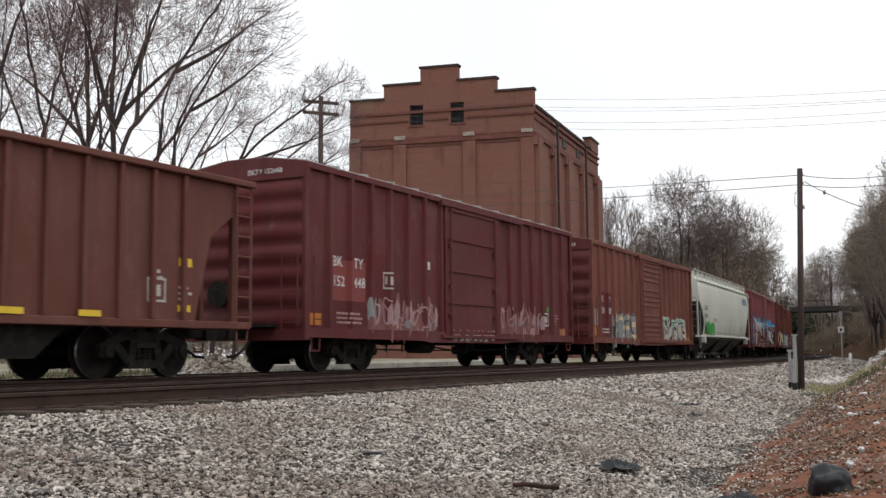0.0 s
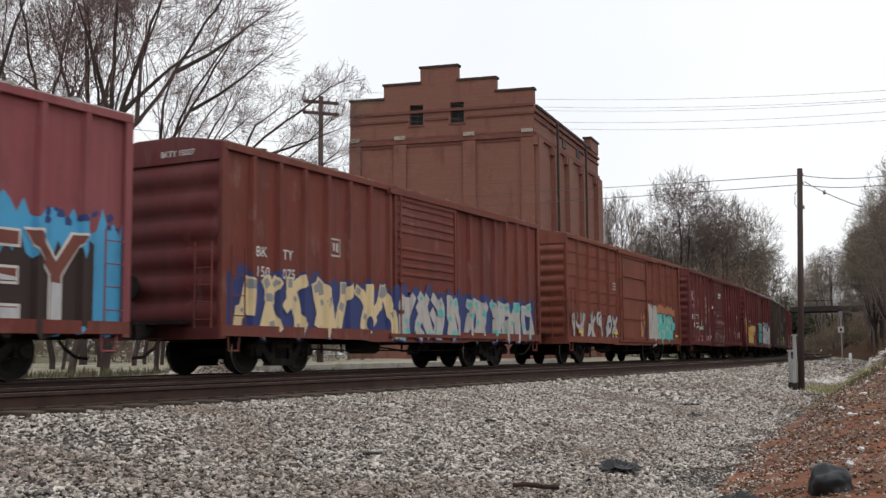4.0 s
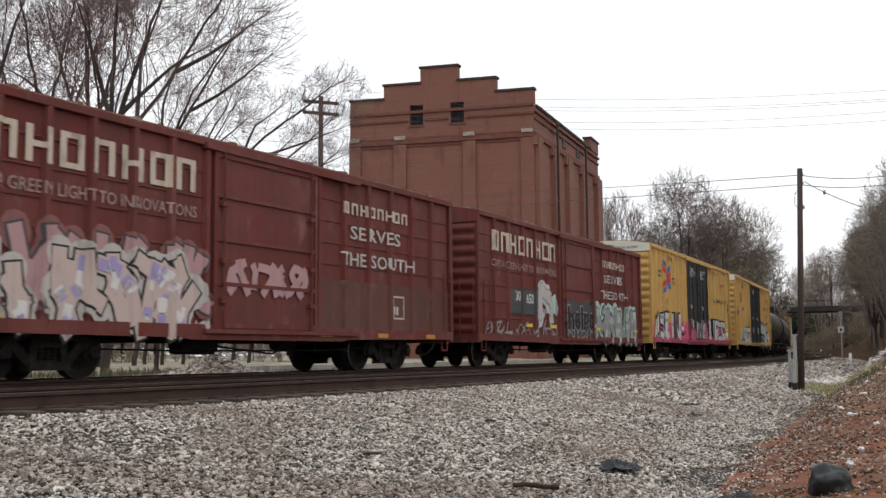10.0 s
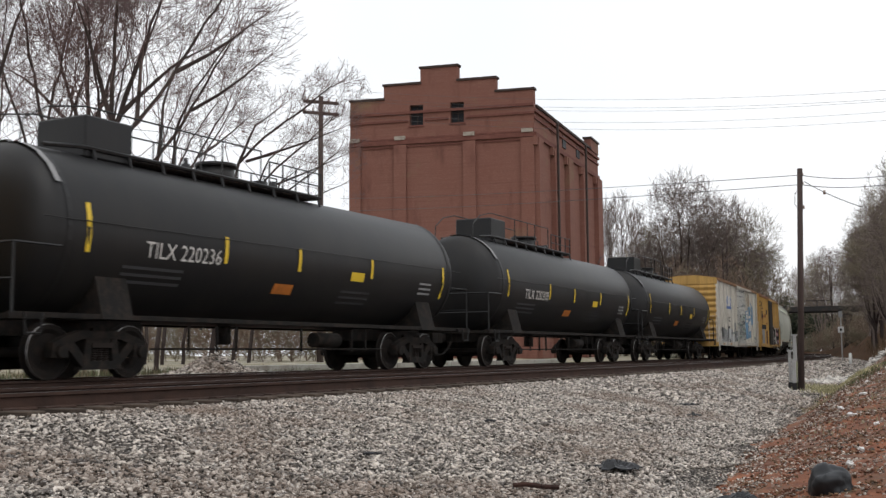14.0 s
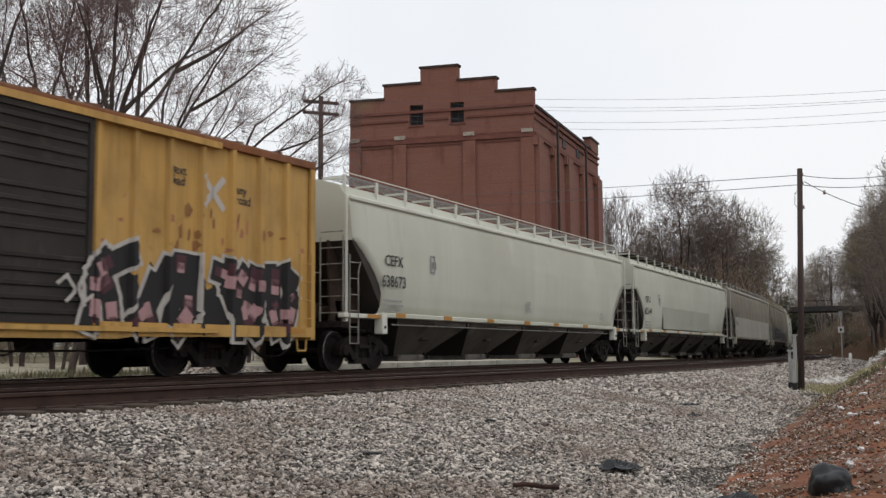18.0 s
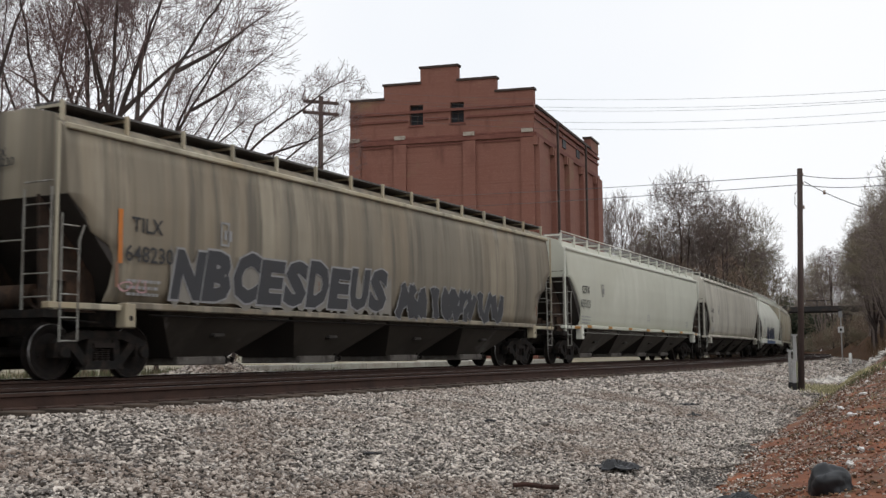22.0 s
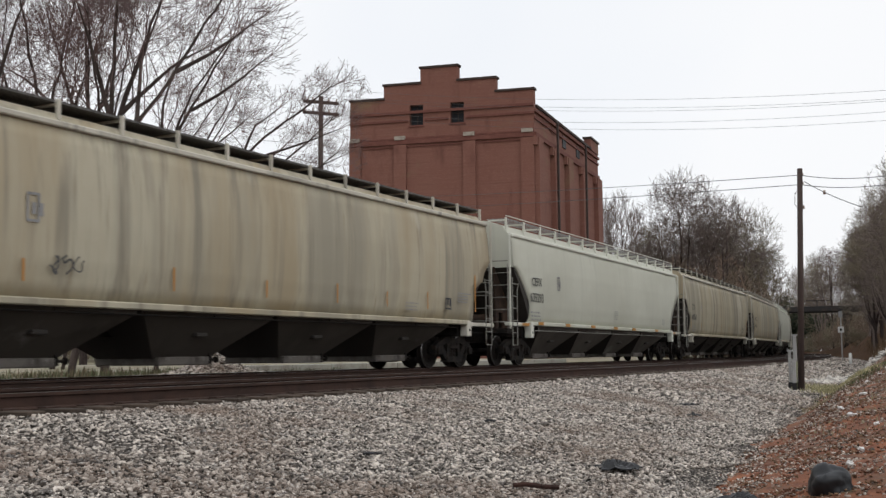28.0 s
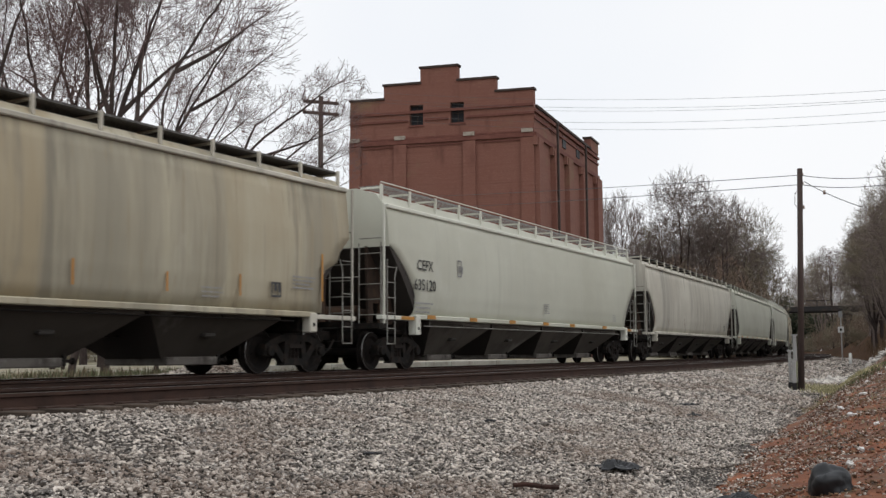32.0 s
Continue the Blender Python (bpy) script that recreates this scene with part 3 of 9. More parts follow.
def limb_meshes(seed, trunks, lobes, base, length, twig, first=0.4, levels=4, every=0.6, kids=0.55, rise=0.05, bark=BARK, leafy=TWIG, wander=0.12, fork=(32, 62)):
    """Trunk and crown of a bare tree with straight rising limbs. Limbs leave the trunk lines from a share of
    their height on, fork again and again, and end where the crown's lobes (centre, radii) end."""
    g = random.Random(seed)
    wood, fine = ([], []), ([], [])

    def seg(store, a, b, r0, r1, m):
        vs, fs = store
        d = (b - a).normalized()
        u = d.orthogonal().normalized()
        v = d.cross(u)
        k = len(vs)
        for c, r in ((a, r0), (b, r1)):
            for i in range(m):
                t = 6.2832 * i / m
                vs.append(c + (u * math.cos(t) + v * math.sin(t)) * r)
        for i in range(m):
            fs.append((k + i, k + (i + 1) % m, k + m + (i + 1) % m, k + m + i))

    def inside(q, slack):
        return any(((q.x - c[0]) / r[0]) ** 2 + ((q.y - c[1]) / r[1]) ** 2 + ((q.z - c[2]) / r[2]) ** 2 < slack for c, r in lobes)

    def aside(d, low, high):
        """A direction that leaves d by an angle between low and high degrees."""
        n = d.cross(Vector((g.gauss(0, 1), g.gauss(0, 1), g.gauss(0, 1)))).normalized()
        a = radians(g.uniform(low, high))
        return (d * math.cos(a) + n * math.sin(a)).normalized()

    def grow(q, d, r, reach, level):
        n = (0, 7, 6, 5, 3)[level]
        slack = g.uniform(0.75, 1.2)
        for i in range(n):
            d = (d + Vector((g.gauss(0, wander), g.gauss(0, wander), g.gauss(0, wander) + rise))).normalized()
            b = q + d * (reach / n)
            if level > 1 and not inside(b, slack):
                return
            r1 = max(r * (1 - 0.65 / n), 0.75 * twig)
            seg(wood if r > 3.5 * twig else fine, q, b, r, r1, 6 if r > 8 * twig else (4 if r > 3.5 * twig else 3))
            q, r = b, r1
            if level < levels and i and g.random() < kids:
                grow(q, aside(d, *fork), max(r * g.uniform(0.35, 0.55), twig), reach * g.uniform(0.5, 0.8), level + 1)
        if level < levels:
            for _ in range(2):
                grow(q, aside(d, 10, 30), max(r * 0.7, twig), reach * g.uniform(0.45, 0.7), level + 1)

    for k, line in enumerate(trunks):
        pts = [Vector(q) for q in line]
        total = sum((b - a).length for a, b in zip(pts[:-1], pts[1:]))
        gone = 0.0
        r = base * (1.0 if k == 0 else 0.62)
        thin = 0.72 * r / total
        for a, b in zip(pts[:-1], pts[1:]):
            n = max(2, round((b - a).length / every))
            last = a
            for i in range(1, n + 1):
                q = a.lerp(b, i / n) + Vector((g.gauss(0, 0.03), g.gauss(0, 0.03), 0)) * (i < n)
                step = (q - last).length
                seg(wood, last, q, r, r - thin * step, 8)
                r -= thin * step
                gone += step
                share = gone / total
                if share > (first if k == 0 else 0.15) and g.random() < 0.85:
                    d = aside((q - last).normalized(), *fork)
                    grow(q, d, r * g.uniform(0.25, 0.45), length * g.uniform(0.55, 1.0) * (1.15 - 0.6 * share), 1)
                last = q
        for _ in range(3):
            grow(last, aside((last - a).normalized(), 5, 28), r * 0.75, length * 0.6, 1)
    out = []
    for name, (vs, fs), m in (("trunk", wood, bark), ("crown", fine, leafy)):
        me = bpy.data.meshes.new(name)
        me.from_pydata(vs, [], fs)
        me.materials.append(m)
        out.append(me)
    return out


def tree(meshes, bearing, dist, turn, size, label, group="bare trees", z=None):
    """turn 0 shows the tree's own x axis square on to the camera."""
    x, y = toward(bearing, dist)
    z = (land_z(x, y) if abs(x) < 250 else 0.0) if z is None else z
    root = thing("tree", label, "tree", group)
    root.matrix_basis = pose(x, y, z, 0, 0, turn - bearing) @ Matrix.Diagonal((size, size, size, 1))
    part("trunk", meshes[0], None, root)
    part("crown", meshes[1], None, root, "crown of bare twigs")
    return root


def toward(px_angle, dist):
    """A place at a bearing (degrees from +y towards +x) and distance from the camera."""
    a = radians(px_angle)
    return dist * math.sin(a), dist * math.cos(a)


FORKED = limb_meshes(11, [[(0, 0, -0.3), (0.12, 0, 6.0), (0.0, 0, 8.3), (0.1, 0.2, 12.5)], [(0.05, 0, 7.8), (0.9, 0.1, 10.4), (1.7, 0.2, 13.2)], [(0.0, 0, 8.2), (-1.1, -0.3, 11.8)], [(0.3, 0, 8.4), (1.9, 0.5, 10.2), (2.9, 0.6, 10.9)]],
                     [((0.4, 0, 13.2), (3.4, 3.2, 3.8)), ((2.0, 0.2, 10.6), (2.0, 1.6, 1.6)), ((-1.8, 0, 10.8), (1.6, 1.6, 2.4))], 0.15, 3.4, 0.0075, first=0.5)
LEANING = limb_meshes(12, [[(-0.9, 0, -0.3), (-0.1, 0, 5.0), (0.7, 0, 7.7), (1.9, 0, 9.4), (3.6, 0, 12.4)], [(2.1, 0, 9.7), (3.6, 0.4, 10.8), (5.0, 0.6, 12.0)], [(0.9, 0, 8.0), (1.0, 0.2, 10.0), (1.6, 0.3, 12.0)]],
                      [((3.9, 0, 11.4), (2.3, 2.2, 2.2)), ((4.9, 0.2, 9.6), (1.3, 1.3, 1.3)), ((1.5, 0, 11.2), (1.3, 1.3, 2.2)), ((2.6, 0, 8.6), (1.6, 1.2, 0.9))], 0.12, 3.0, 0.0075, first=0.5)
SLENDER = limb_meshes(13, [[(-0.3, 0, -0.3), (0.0, 0, 5.0), (0.2, 0, 8.0), (0.8, 0, 9.6), (2.0, 0, 11.4)]],
                      [((1.9, 0, 11.2), (1.9, 1.8, 2.3)), ((2.9, 0, 9.7), (1.4, 1.3, 1.2)), ((0.3, 0, 9.6), (1.0, 1.0, 1.6))], 0.085, 2.6, 0.007, first=0.5)
TWIN = limb_meshes(14, [[(-0.1, 0, -0.3), (-0.5, 0, 7.6), (-1.6, 0, 13.4)], [(0.2, 0, -0.3), (0.9, 0, 8.0), (0.7, 0.3, 13.8)], [(0.5, 0.2, 5.0), (1.7, 0.3, 8.6), (2.3, 0.4, 12.0)], [(-0.3, 0.1, 5.0), (-1.6, 0.3, 9.0), (-2.6, 0.3, 12.2)]],
                   [((-0.2, 0, 12.8), (3.3, 3.0, 4.2)), ((0.2, 0, 9.0), (2.6, 2.0, 1.8))], 0.10, 3.0, 0.007, first=0.5, kids=0.45)
SPREADING = limb_meshes(15, [[(-0.2, 0, -0.3), (0.5, 0, 6.5), (0.9, 0, 8.5), (2.0, 0, 9.7), (3.9, 0, 11.2), (4.8, 0, 12.0)], [(1.2, 0, 8.6), (3.6, 0.2, 9.5), (5.2, 0.3, 10.2)], [(0.9, 0, 8.5), (1.6, 0.1, 10.2), (2.6, 0.1, 11.0)]],
                        [((2.7, 0, 10.9), (1.3, 1.2, 1.1)), ((5.0, 0, 11.7), (1.55, 1.4, 1.6)), ((4.6, 0, 9.8), (2.0, 1.5, 0.9))], 0.11, 2.4, 0.0065, first=0.55, kids=0.65)
def fan(k):
    """Trunk lines of a round-headed tree: a short stem that breaks into spreading limbs."""
    g = random.Random(160 + k)
    lines = [[(0, 0, -0.3), (0.2 - 0.4 * k, 0, 5.0), (0.3, 0.2, 13.5)]]
    for i in range(6):
        a, out = 1.05 * i + g.uniform(-0.2, 0.2), g.uniform(1.6, 3.6)
        low = g.uniform(2.2, 5.0)
        lines.append([(0, 0, low), (0.45 * out * math.cos(a), 0.45 * out * math.sin(a), low + 2.6), (out * math.cos(a), out * math.sin(a), 15.5 - 1.5 * out + g.uniform(-1, 1))])
    return lines


GROVE = [limb_meshes(16 + k, fan(k), [((0, 0, 12.4), (5.0, 5.0, 7.8)), ((0.4 - 0.8 * k, 0, 7.0), (4.8, 4.8, 5.0))], 0.21, 4.8, 0.016, first=0.3, every=1.0, kids=0.50, rise=0.015, bark=(BARK, TWIG_FAR)[k], leafy=(TWIG_FAR, TWIG_OLIVE)[k], wander=0.16, fork=(28, 64)) for k in (0, 1)]
THIN_GROVE = limb_meshes(19, [[(0, 0, -0.3), (0.2, 0, 6.0), (0.1, 0.2, 14.0)], [(0.1, 0, 5.0), (1.5, 0.4, 12.0)], [(0, 0, 5.5), (-1.6, -0.4, 11.0)]],
                         [((0, 0, 12.0), (3.2, 3.2, 6.4))], 0.15, 4.6, 0.015, first=0.3, every=1.3, kids=0.35, rise=0.12, leafy=TWIG_FAR, fork=(22, 42))
BRUSH = [tree_meshes(20 + k, [[(0, 0, -0.3), (0.2, 0, 1.0)], [(0.6, 0.4, -0.3), (0.9, 0.5, 1.0)], [(-0.7, 0.1, -0.3), (-1.0, 0.1, 1.0)], [(0.1, -0.8, -0.3), (0.0, -1.1, 0.9)]],
                     [((0, 0, 1.7), (2.3, 2.2, 1.7)), ((0.9 - k, 0.4, 3.0), (1.2, 1.2, 1.6))], 1300, 0.24, 0.012, thick=4.2, sprigs=4, bark=TWIG_FAR, leafy=(TWIG_OLIVE, WEEDY)[k]) for k in (0, 1)]

LEFT = "tall bare tree with dark crooked limbs behind the tracks"
for bearing, dist, kind, turn, size in ((43.1, 36, FORKED, 0, 1.0), (42.9, 35, LEANING, 0, 1.0), (46.0, 37, SLENDER, 0, 1.0), (40.7, 38, TWIN, 0, 1.0), (39.0, 42, TWIN, 168, 1.04), (42.0, 46, FORKED, 150, 1.12), (37.2, 36, FORKED, 200, 1.0), (45.2, 47, SLENDER, 60, 1.0), (46.2, 44, SLENDER, 20, 0.95), (42.6, 40, SLENDER, 250, 1.15), (44.3, 41, LEANING, -15, 0.98), (45.4, 43, LEANING, 25, 0.86), (47.2, 46, SLENDER, -25, 0.95)):
    tree(kind, bearing, dist, turn, size, LEFT)
tree(SPREADING, 48.5, 46, 0, 1.0, "spreading bare tree with low fine-twigged limbs beside the tower")
tree(SPREADING, 49.6, 50, -20, 0.92, "spreading bare tree with low fine-twigged limbs beside the tower")
tree(SPREADING, 50.4, 52, 12, 0.86, "spreading bare tree with low fine-twigged limbs beside the tower")
for k, (bearing, dist, turn, size) in enumerate(((71.0, 124, 40, 0.72), (72.1, 128, 50, 0.84), (73.2, 121, 120, 1.12), (74.4, 126, 200, 0.88), (75.3, 122, 270, 0.98), (76.3, 126, 320, 0.92), (76.9, 132, 80, 0.72), (71.6, 138, 150, 0.78), (73.9, 138, 10, 0.92), (75.9, 140, 40, 0.92))):
    tree(GROVE[k % 2], bearing, dist, turn, size, "broad bare tree in a dense far grove beyond the train", "far grove")
for bearing, dist, turn, size in ((68.7, 116, 0, 0.92), (69.4, 124, 70, 1.0), (70.1, 118, 160, 0.98), (70.7, 130, 230, 0.95)):
    tree(THIN_GROVE, bearing, dist, turn, size, "slim sparse bare tree beside the far grove", "far grove")
for k, (bearing, dist, turn, size) in enumerate(((78.6, 262, 180, 1.0), (79.3, 240, 0, 1.0), (79.9, 214, 60, 0.98), (80.4, 190, 100, 0.92), (82.1, 150, 210, 0.74), (82.2, 122, 300, 0.66), (82.3, 104, 40, 0.60), (82.4, 92, 140, 0.58), (82.9, 80, 190, 0.56), (83.5, 70, 20, 0.52), (84.2, 63, 80, 0.52), (85.2, 60, 240, 0.54), (82.5, 140, 10, 0.74), (82.7, 110, 70, 0.68), (83.4, 96, 120, 0.66), (83.0, 88, 200, 0.5), (84.6, 74, 310, 0.52), (83.9, 58, 250, 0.42), (84.9, 52, 30, 0.4), (82.6, 118, 15, 0.5))):
    tree(GROVE[(k + 1) % 2], bearing, dist, turn, size * (1.0 if dist > 120 else 0.98), "bare tree on the wooded bank beside the cutting", "bank trees")
for k in range(56):
    r = random.Random(500 + k)
    x = 62 + 2.4 * k
    y = near_rail_y(x) - (r.uniform(6.2, 12.5) if x < 130 else r.uniform(11, 15))
    tree(BRUSH[k % 2], math.degrees(math.atan2(x, y)), math.hypot(x, y), r.uniform(0, 360), r.uniform(0.5, 0.95), "low bare brush on the cutting's bank", "bank brush", land_z(x, y))
for k in range(26):
    r = random.Random(640 + k)
    x = 150 + 3.4 * k
    y = near_rail_y(x) - r.uniform(4.5, 9.5)
    tree(BRUSH[k % 2], math.degrees(math.atan2(x, y)), math.hypot(x, y), r.uniform(0, 360), r.uniform(0.7, 1.2), "low bare brush on the cutting's bank", "bank brush", land_z(x, y))
for k in range(24):
    r = random.Random(540 + k)
    tree(BRUSH[k % 2], 68.4 + 0.35 * k, 110 + r.uniform(0, 14), r.uniform(0, 360), r.uniform(1.5, 2.5) * (0.75 if k < 6 else 1.0), "low bare brush at the foot of the far grove", "grove brush")
for k in range(16):
    r = random.Random(570 + k)
    tree(GROVE[k % 2], 77.2 + 0.42 * k, 255 + r.uniform(0, 60), r.uniform(0, 360), r.uniform(0.62, 0.8), "bare tree in the woods beyond the bridge", "woods beyond the bridge", 0.0)

for k in range(30):
    r = random.Random(610 + k)
    tree(BRUSH[k % 2], 34.5 + 0.75 * k, 56 + r.uniform(0, 16), r.uniform(0, 360), r.uniform(0.75, 1.05), "tangled bare brush beyond the lot", "lot brush")

# green thicket beyond the bridge
LEAF = material("dark_green_leaves", (0.034, 0.042, 0.024), 0.9, island=0.5)


def thicket(bearing, dist, across, height, seed, label):
    x, y = toward(bearing, dist)
    g = np.random.default_rng(seed)
    root = thing("evergreen_shrub", label, "shrub", "evergreen shrubs", at=pose(x, y, 0, 0, 0, -bearing))
    bm = bmesh.new()
    for k in range(5):
        a = g.uniform(0, 6.28)
        tube(bm, (0.3 * math.cos(a), 0.3 * math.sin(a), -0.3), (0.32 * across * math.cos(a), 0.32 * across * math.sin(a), height * g.uniform(0.5, 0.8)), 0.09, 0.02, 5)
    part("trunk", bm, BARK, root)
    n = 2600
    lobe = g.integers(0, 9, n)
    mid = np.stack([g.normal(0, 0.28 * across, 9), g.normal(0, 0.28 * across, 9), g.uniform(0.25, 0.85, 9) * height], -1)
    c = mid[lobe] + g.normal(0, 1, (n, 3)) * np.array([0.17 * across, 0.17 * across, 0.14 * height])
    c[:, 2] = np.maximum(c[:, 2], 0.1)
    ob = stones("crown", c, g.uniform(0.10, 0.30, n), LEAF, "", "", seed)
    ob.parent = root


for k, (b, d, w, h) in enumerate(((79.15, 232, 7, 8.0), (80.35, 240, 8, 7.5), (81.0, 225, 6, 5.0), (78.35, 236, 5, 11.0))):
    thicket(b, d, w, h, 60 + k, "dark green leafy shrub beyond the bridge")

# ---- overbridge ----
IRON = material("black_bridge_iron", (0.028, 0.026, 0.026), 0.8, layers=[((0.06, 0.04, 0.03), 1, 0.5, 0.7, (1, 1, 1))])
OLD_CONCRETE = material("stained_concrete", (0.17, 0.155, 0.14), 0.9, layers=[((0.08, 0.07, 0.06), 0.6, 0.45, 0.7, (1, 1, 0.3))], bump=0.3)


def overbridge():
    root = thing("overbridge", "black iron road bridge over the cutting on dark piers", "bridge", at=pose(168, 24.5, 0, 0, 0, 4))
    part("girder", boxm(-0.2, 0.2, -3.2, 40, 6.25, 7.05, bevel=0.03), IRON, root)
    part("girder", boxm(5.6, 6.0, -3.2, 40, 6.25, 7.05, bevel=0.03), IRON, root)
    part("deck", boxm(0.2, 5.6, -3.2, 40, 6.75, 6.95), OLD_CONCRETE, root)
    for y in range(0, 40, 2):
        part("stiffener", boxm(-0.27, -0.2, y - 0.08, y + 0.08, 6.3, 7.0), IRON, root)
    for y in (2.0, 16.0, 30.0):
        for x in (0.0, 5.8):
            part("pier_column", boxm(x - 0.35, x + 0.35, y - 0.45, y + 0.45, -0.5, 6.25, bevel=0.05), IRON, root)
        part("pier_cap", boxm(-0.6, 6.4, y - 0.55, y + 0.55, 5.9, 6.25), IRON, root)
    part("rail_top", boxm(-0.1, -0.02, -3.2, 40, 7.85, 7.93), IRON, root)
    for y in range(-3, 40, 3):
        part("rail_post", boxm(-0.1, -0.02, y - 0.05, y + 0.05, 7.05, 7.85), IRON, root)
    bm = bmesh.new()
    prism(bm, [(-8.5, -0.5), (-1.6, 2.2), (-0.8, 6.2), (-8.5, 6.9)], "x", -1.2, 7.2)
    part("abutment", fixed(bm), LITTERED, root, "brown earth abutment under dead leaves")


overbridge()

# ---- poles and wires ----
POLE_WOOD = material("creosoted_pole_wood", (0.06, 0.043, 0.038), 0.95, layers=[((0.11, 0.085, 0.075), 4, 0.45, 0.7, (1, 1, 0.08))], bump=0.5, bump_scale=18)
WIRE = material("weathered_wire", (0.10, 0.10, 0.105), 0.7)
GALV = material("galvanised_sheet", (0.42, 0.42, 0.41), 0.55, 0.3, layers=[((0.30, 0.28, 0.26), 3, 0.45, 0.7, (1, 1, 0.4))])
PORCELAIN = material("glazed_porcelain", (0.30, 0.24, 0.2), 0.3)


def wire(points, r=0.012, sag=0.5, label="sagging overhead wire between poles", n=14):
    bm = bmesh.new()
    for a, b in zip(points[:-1], points[1:]):
        a, b = Vector(a), Vector(b)
        last = a
        for i in range(1, n + 1):
            f = i / n
            p = a.lerp(b, f) - Vector((0, 0, sag * 4 * f * (1 - f)))
            tube(bm, last, p, r, r, 4, caps=False)
            last = p
    ob = part("overhead_wire", bm, WIRE)
    return tagged(ob, label, "wire", "overhead wires")


def up(bearing, dist, z):
    x, y = toward(bearing, dist)
    return Vector((x, y, z))


# near pole beside the tracks, leaning slightly
NP = Vector((29.84, 5.93, -0.70))
NP_TOP = NP + Vector((0.1, -0.18, 6.02))


def near_pole():
    root = thing("utility_pole", "dark wooden utility pole with insulators and conduit beside the tracks", "utility pole", at=Matrix.Translation(NP))
    bm = bmesh.new()
    tube(bm, (0, 0, -0.3), NP_TOP - NP, 0.085, 0.07, 12)
    part("pole", bm, POLE_WOOD, root)
    bm = bmesh.new()
    tube(bm, (-0.05, 0.10, 0), (-0.04, 0.07, 0.8), 0.02, n=8)
    part("conduit", bm, flat("faded_green_conduit", (0.20, 0.21, 0.10)), root, "mossy conduit")
    for z, e in ((5.85, -1), (5.6, -1), (4.95, -1)):
        bm = bmesh.new()
        tube(bm, (0.1, -0.15, z), (0.12, -0.24, z), 0.014, n=6)
        tube(bm, (0.12, -0.24, z - 0.04), (0.12, -0.24, z + 0.06), 0.028, 0.02, n=8)
        part("insulator", bm, PORCELAIN, root, "brown glazed insulator")
    bm = bmesh.new()
    tubes(bm, [(0.09, -0.13, 5.45), (0.07, -0.03, 5.33), (0.07, -0.02, 5.05), (0.085, -0.11, 4.9)], 0.008)
    part("jumper_wire", bm, WIRE, root)


near_pole()


def cabinet(x, y, w, h, z0, label):
    root = thing("equipment_cabinet", label, "cabinet", "trackside cabinets", at=pose(x, y, z0, 0, 0, 12))
    part("housing", boxm(-w / 2, w / 2, -w / 2, w / 2, 0.25, h, bevel=0.015), GALV, root)
    part("cap", boxm(-w / 2 - 0.03, w / 2 + 0.03, -w / 2 - 0.03, w / 2 + 0.03, h, h + 0.05), GALV, root)
    part("door", boxm(-w / 2 - 0.02, -w / 2, -w / 2 + 0.03, w / 2 - 0.03, 0.35, h - 0.08), GALV, root)
    part("stem", boxm(-0.06, 0.06, -0.06, 0.06, -0.3, 0.25), IRON, root)


cabinet(29.59, 6.04, 0.11, 0.84, -0.72, "pale metal trackside cabinet at the foot of the pole")
cabinet(30.28, 6.14, 0.10, 1.50, -0.72, "tall narrow pale metal cabinet beside the pole")
cabinet(30.26, 6.28, 0.075, 1.08, -0.72, "slim grey-brown metal cabinet beside the pole")

# far pole with crossarms beside the tower
FP = up(53.96, 52, 0.0)


def far_pole():
    root = thing("utility_pole", "wooden utility pole with two crossarms among bare trees", "utility pole", at=pose(FP.x, FP.y, 0, 0, 0, -38))
    bm = bmesh.new()
    tube(bm, (0, 0, -0.3), (0, 0, 13.0), 0.17, 0.11, 10)
    part("pole", bm, POLE_WOOD, root)
    for z, w in ((12.7, 0.9), (12.15, 0.9)):
        a = part("crossarm", boxm(-w, w, -0.06, 0.06, z - 0.07, z + 0.07), POLE_WOOD, root)
        for x in (-w + 0.1, -w * 0.45, w * 0.45, w - 0.1):
            bm = bmesh.new()
            tube(bm, (x, 0, z + 0.07), (x, 0, z + 0.24), 0.05, 0.03, 6)
            part("insulator", bm, PORCELAIN, a)
    bm = bmesh.new()
    tubes(bm, [(-0.6, -0.03, 12.1), (0, -0.12, 11.5), (0.6, -0.03, 12.1)], 0.02)
    part("arm_brace", bm, IRON, root)


far_pole()
for k, (z0, z1) in enumerate(((13.2, 10.75), (13.0, 10.4), (12.95, 10.32), (12.5, 9.9), (12.4, 9.55))):
    wire([up(53.96, 52, z0) + Vector((0.3 * (k - 2), 0.24 * (k - 2), 0)), up(84.5, 45.5, z1 - 0.1)], 0.007, 0.5 + 0.04 * k)
wire([up(55.0, 60, 9.1), NP_TOP + Vector((0, 0, -0.18)), up(84.5, 25, 4.2)], 0.011, 0.12)
wire([up(55.0, 60, 8.4), NP_TOP + Vector((0, 0, -0.44)), up(84.5, 25, 4.02)], 0.011, 0.12)
wire([NP_TOP + Vector((0.02, -0.1, -0.36)), up(82.0, 25, 3.5)], 0.010, 0.05, "slack guy wire from the leaning pole")
wire([up(20, 40, 9.2), up(53.96, 52, 10.6)], 0.012, 0.3)

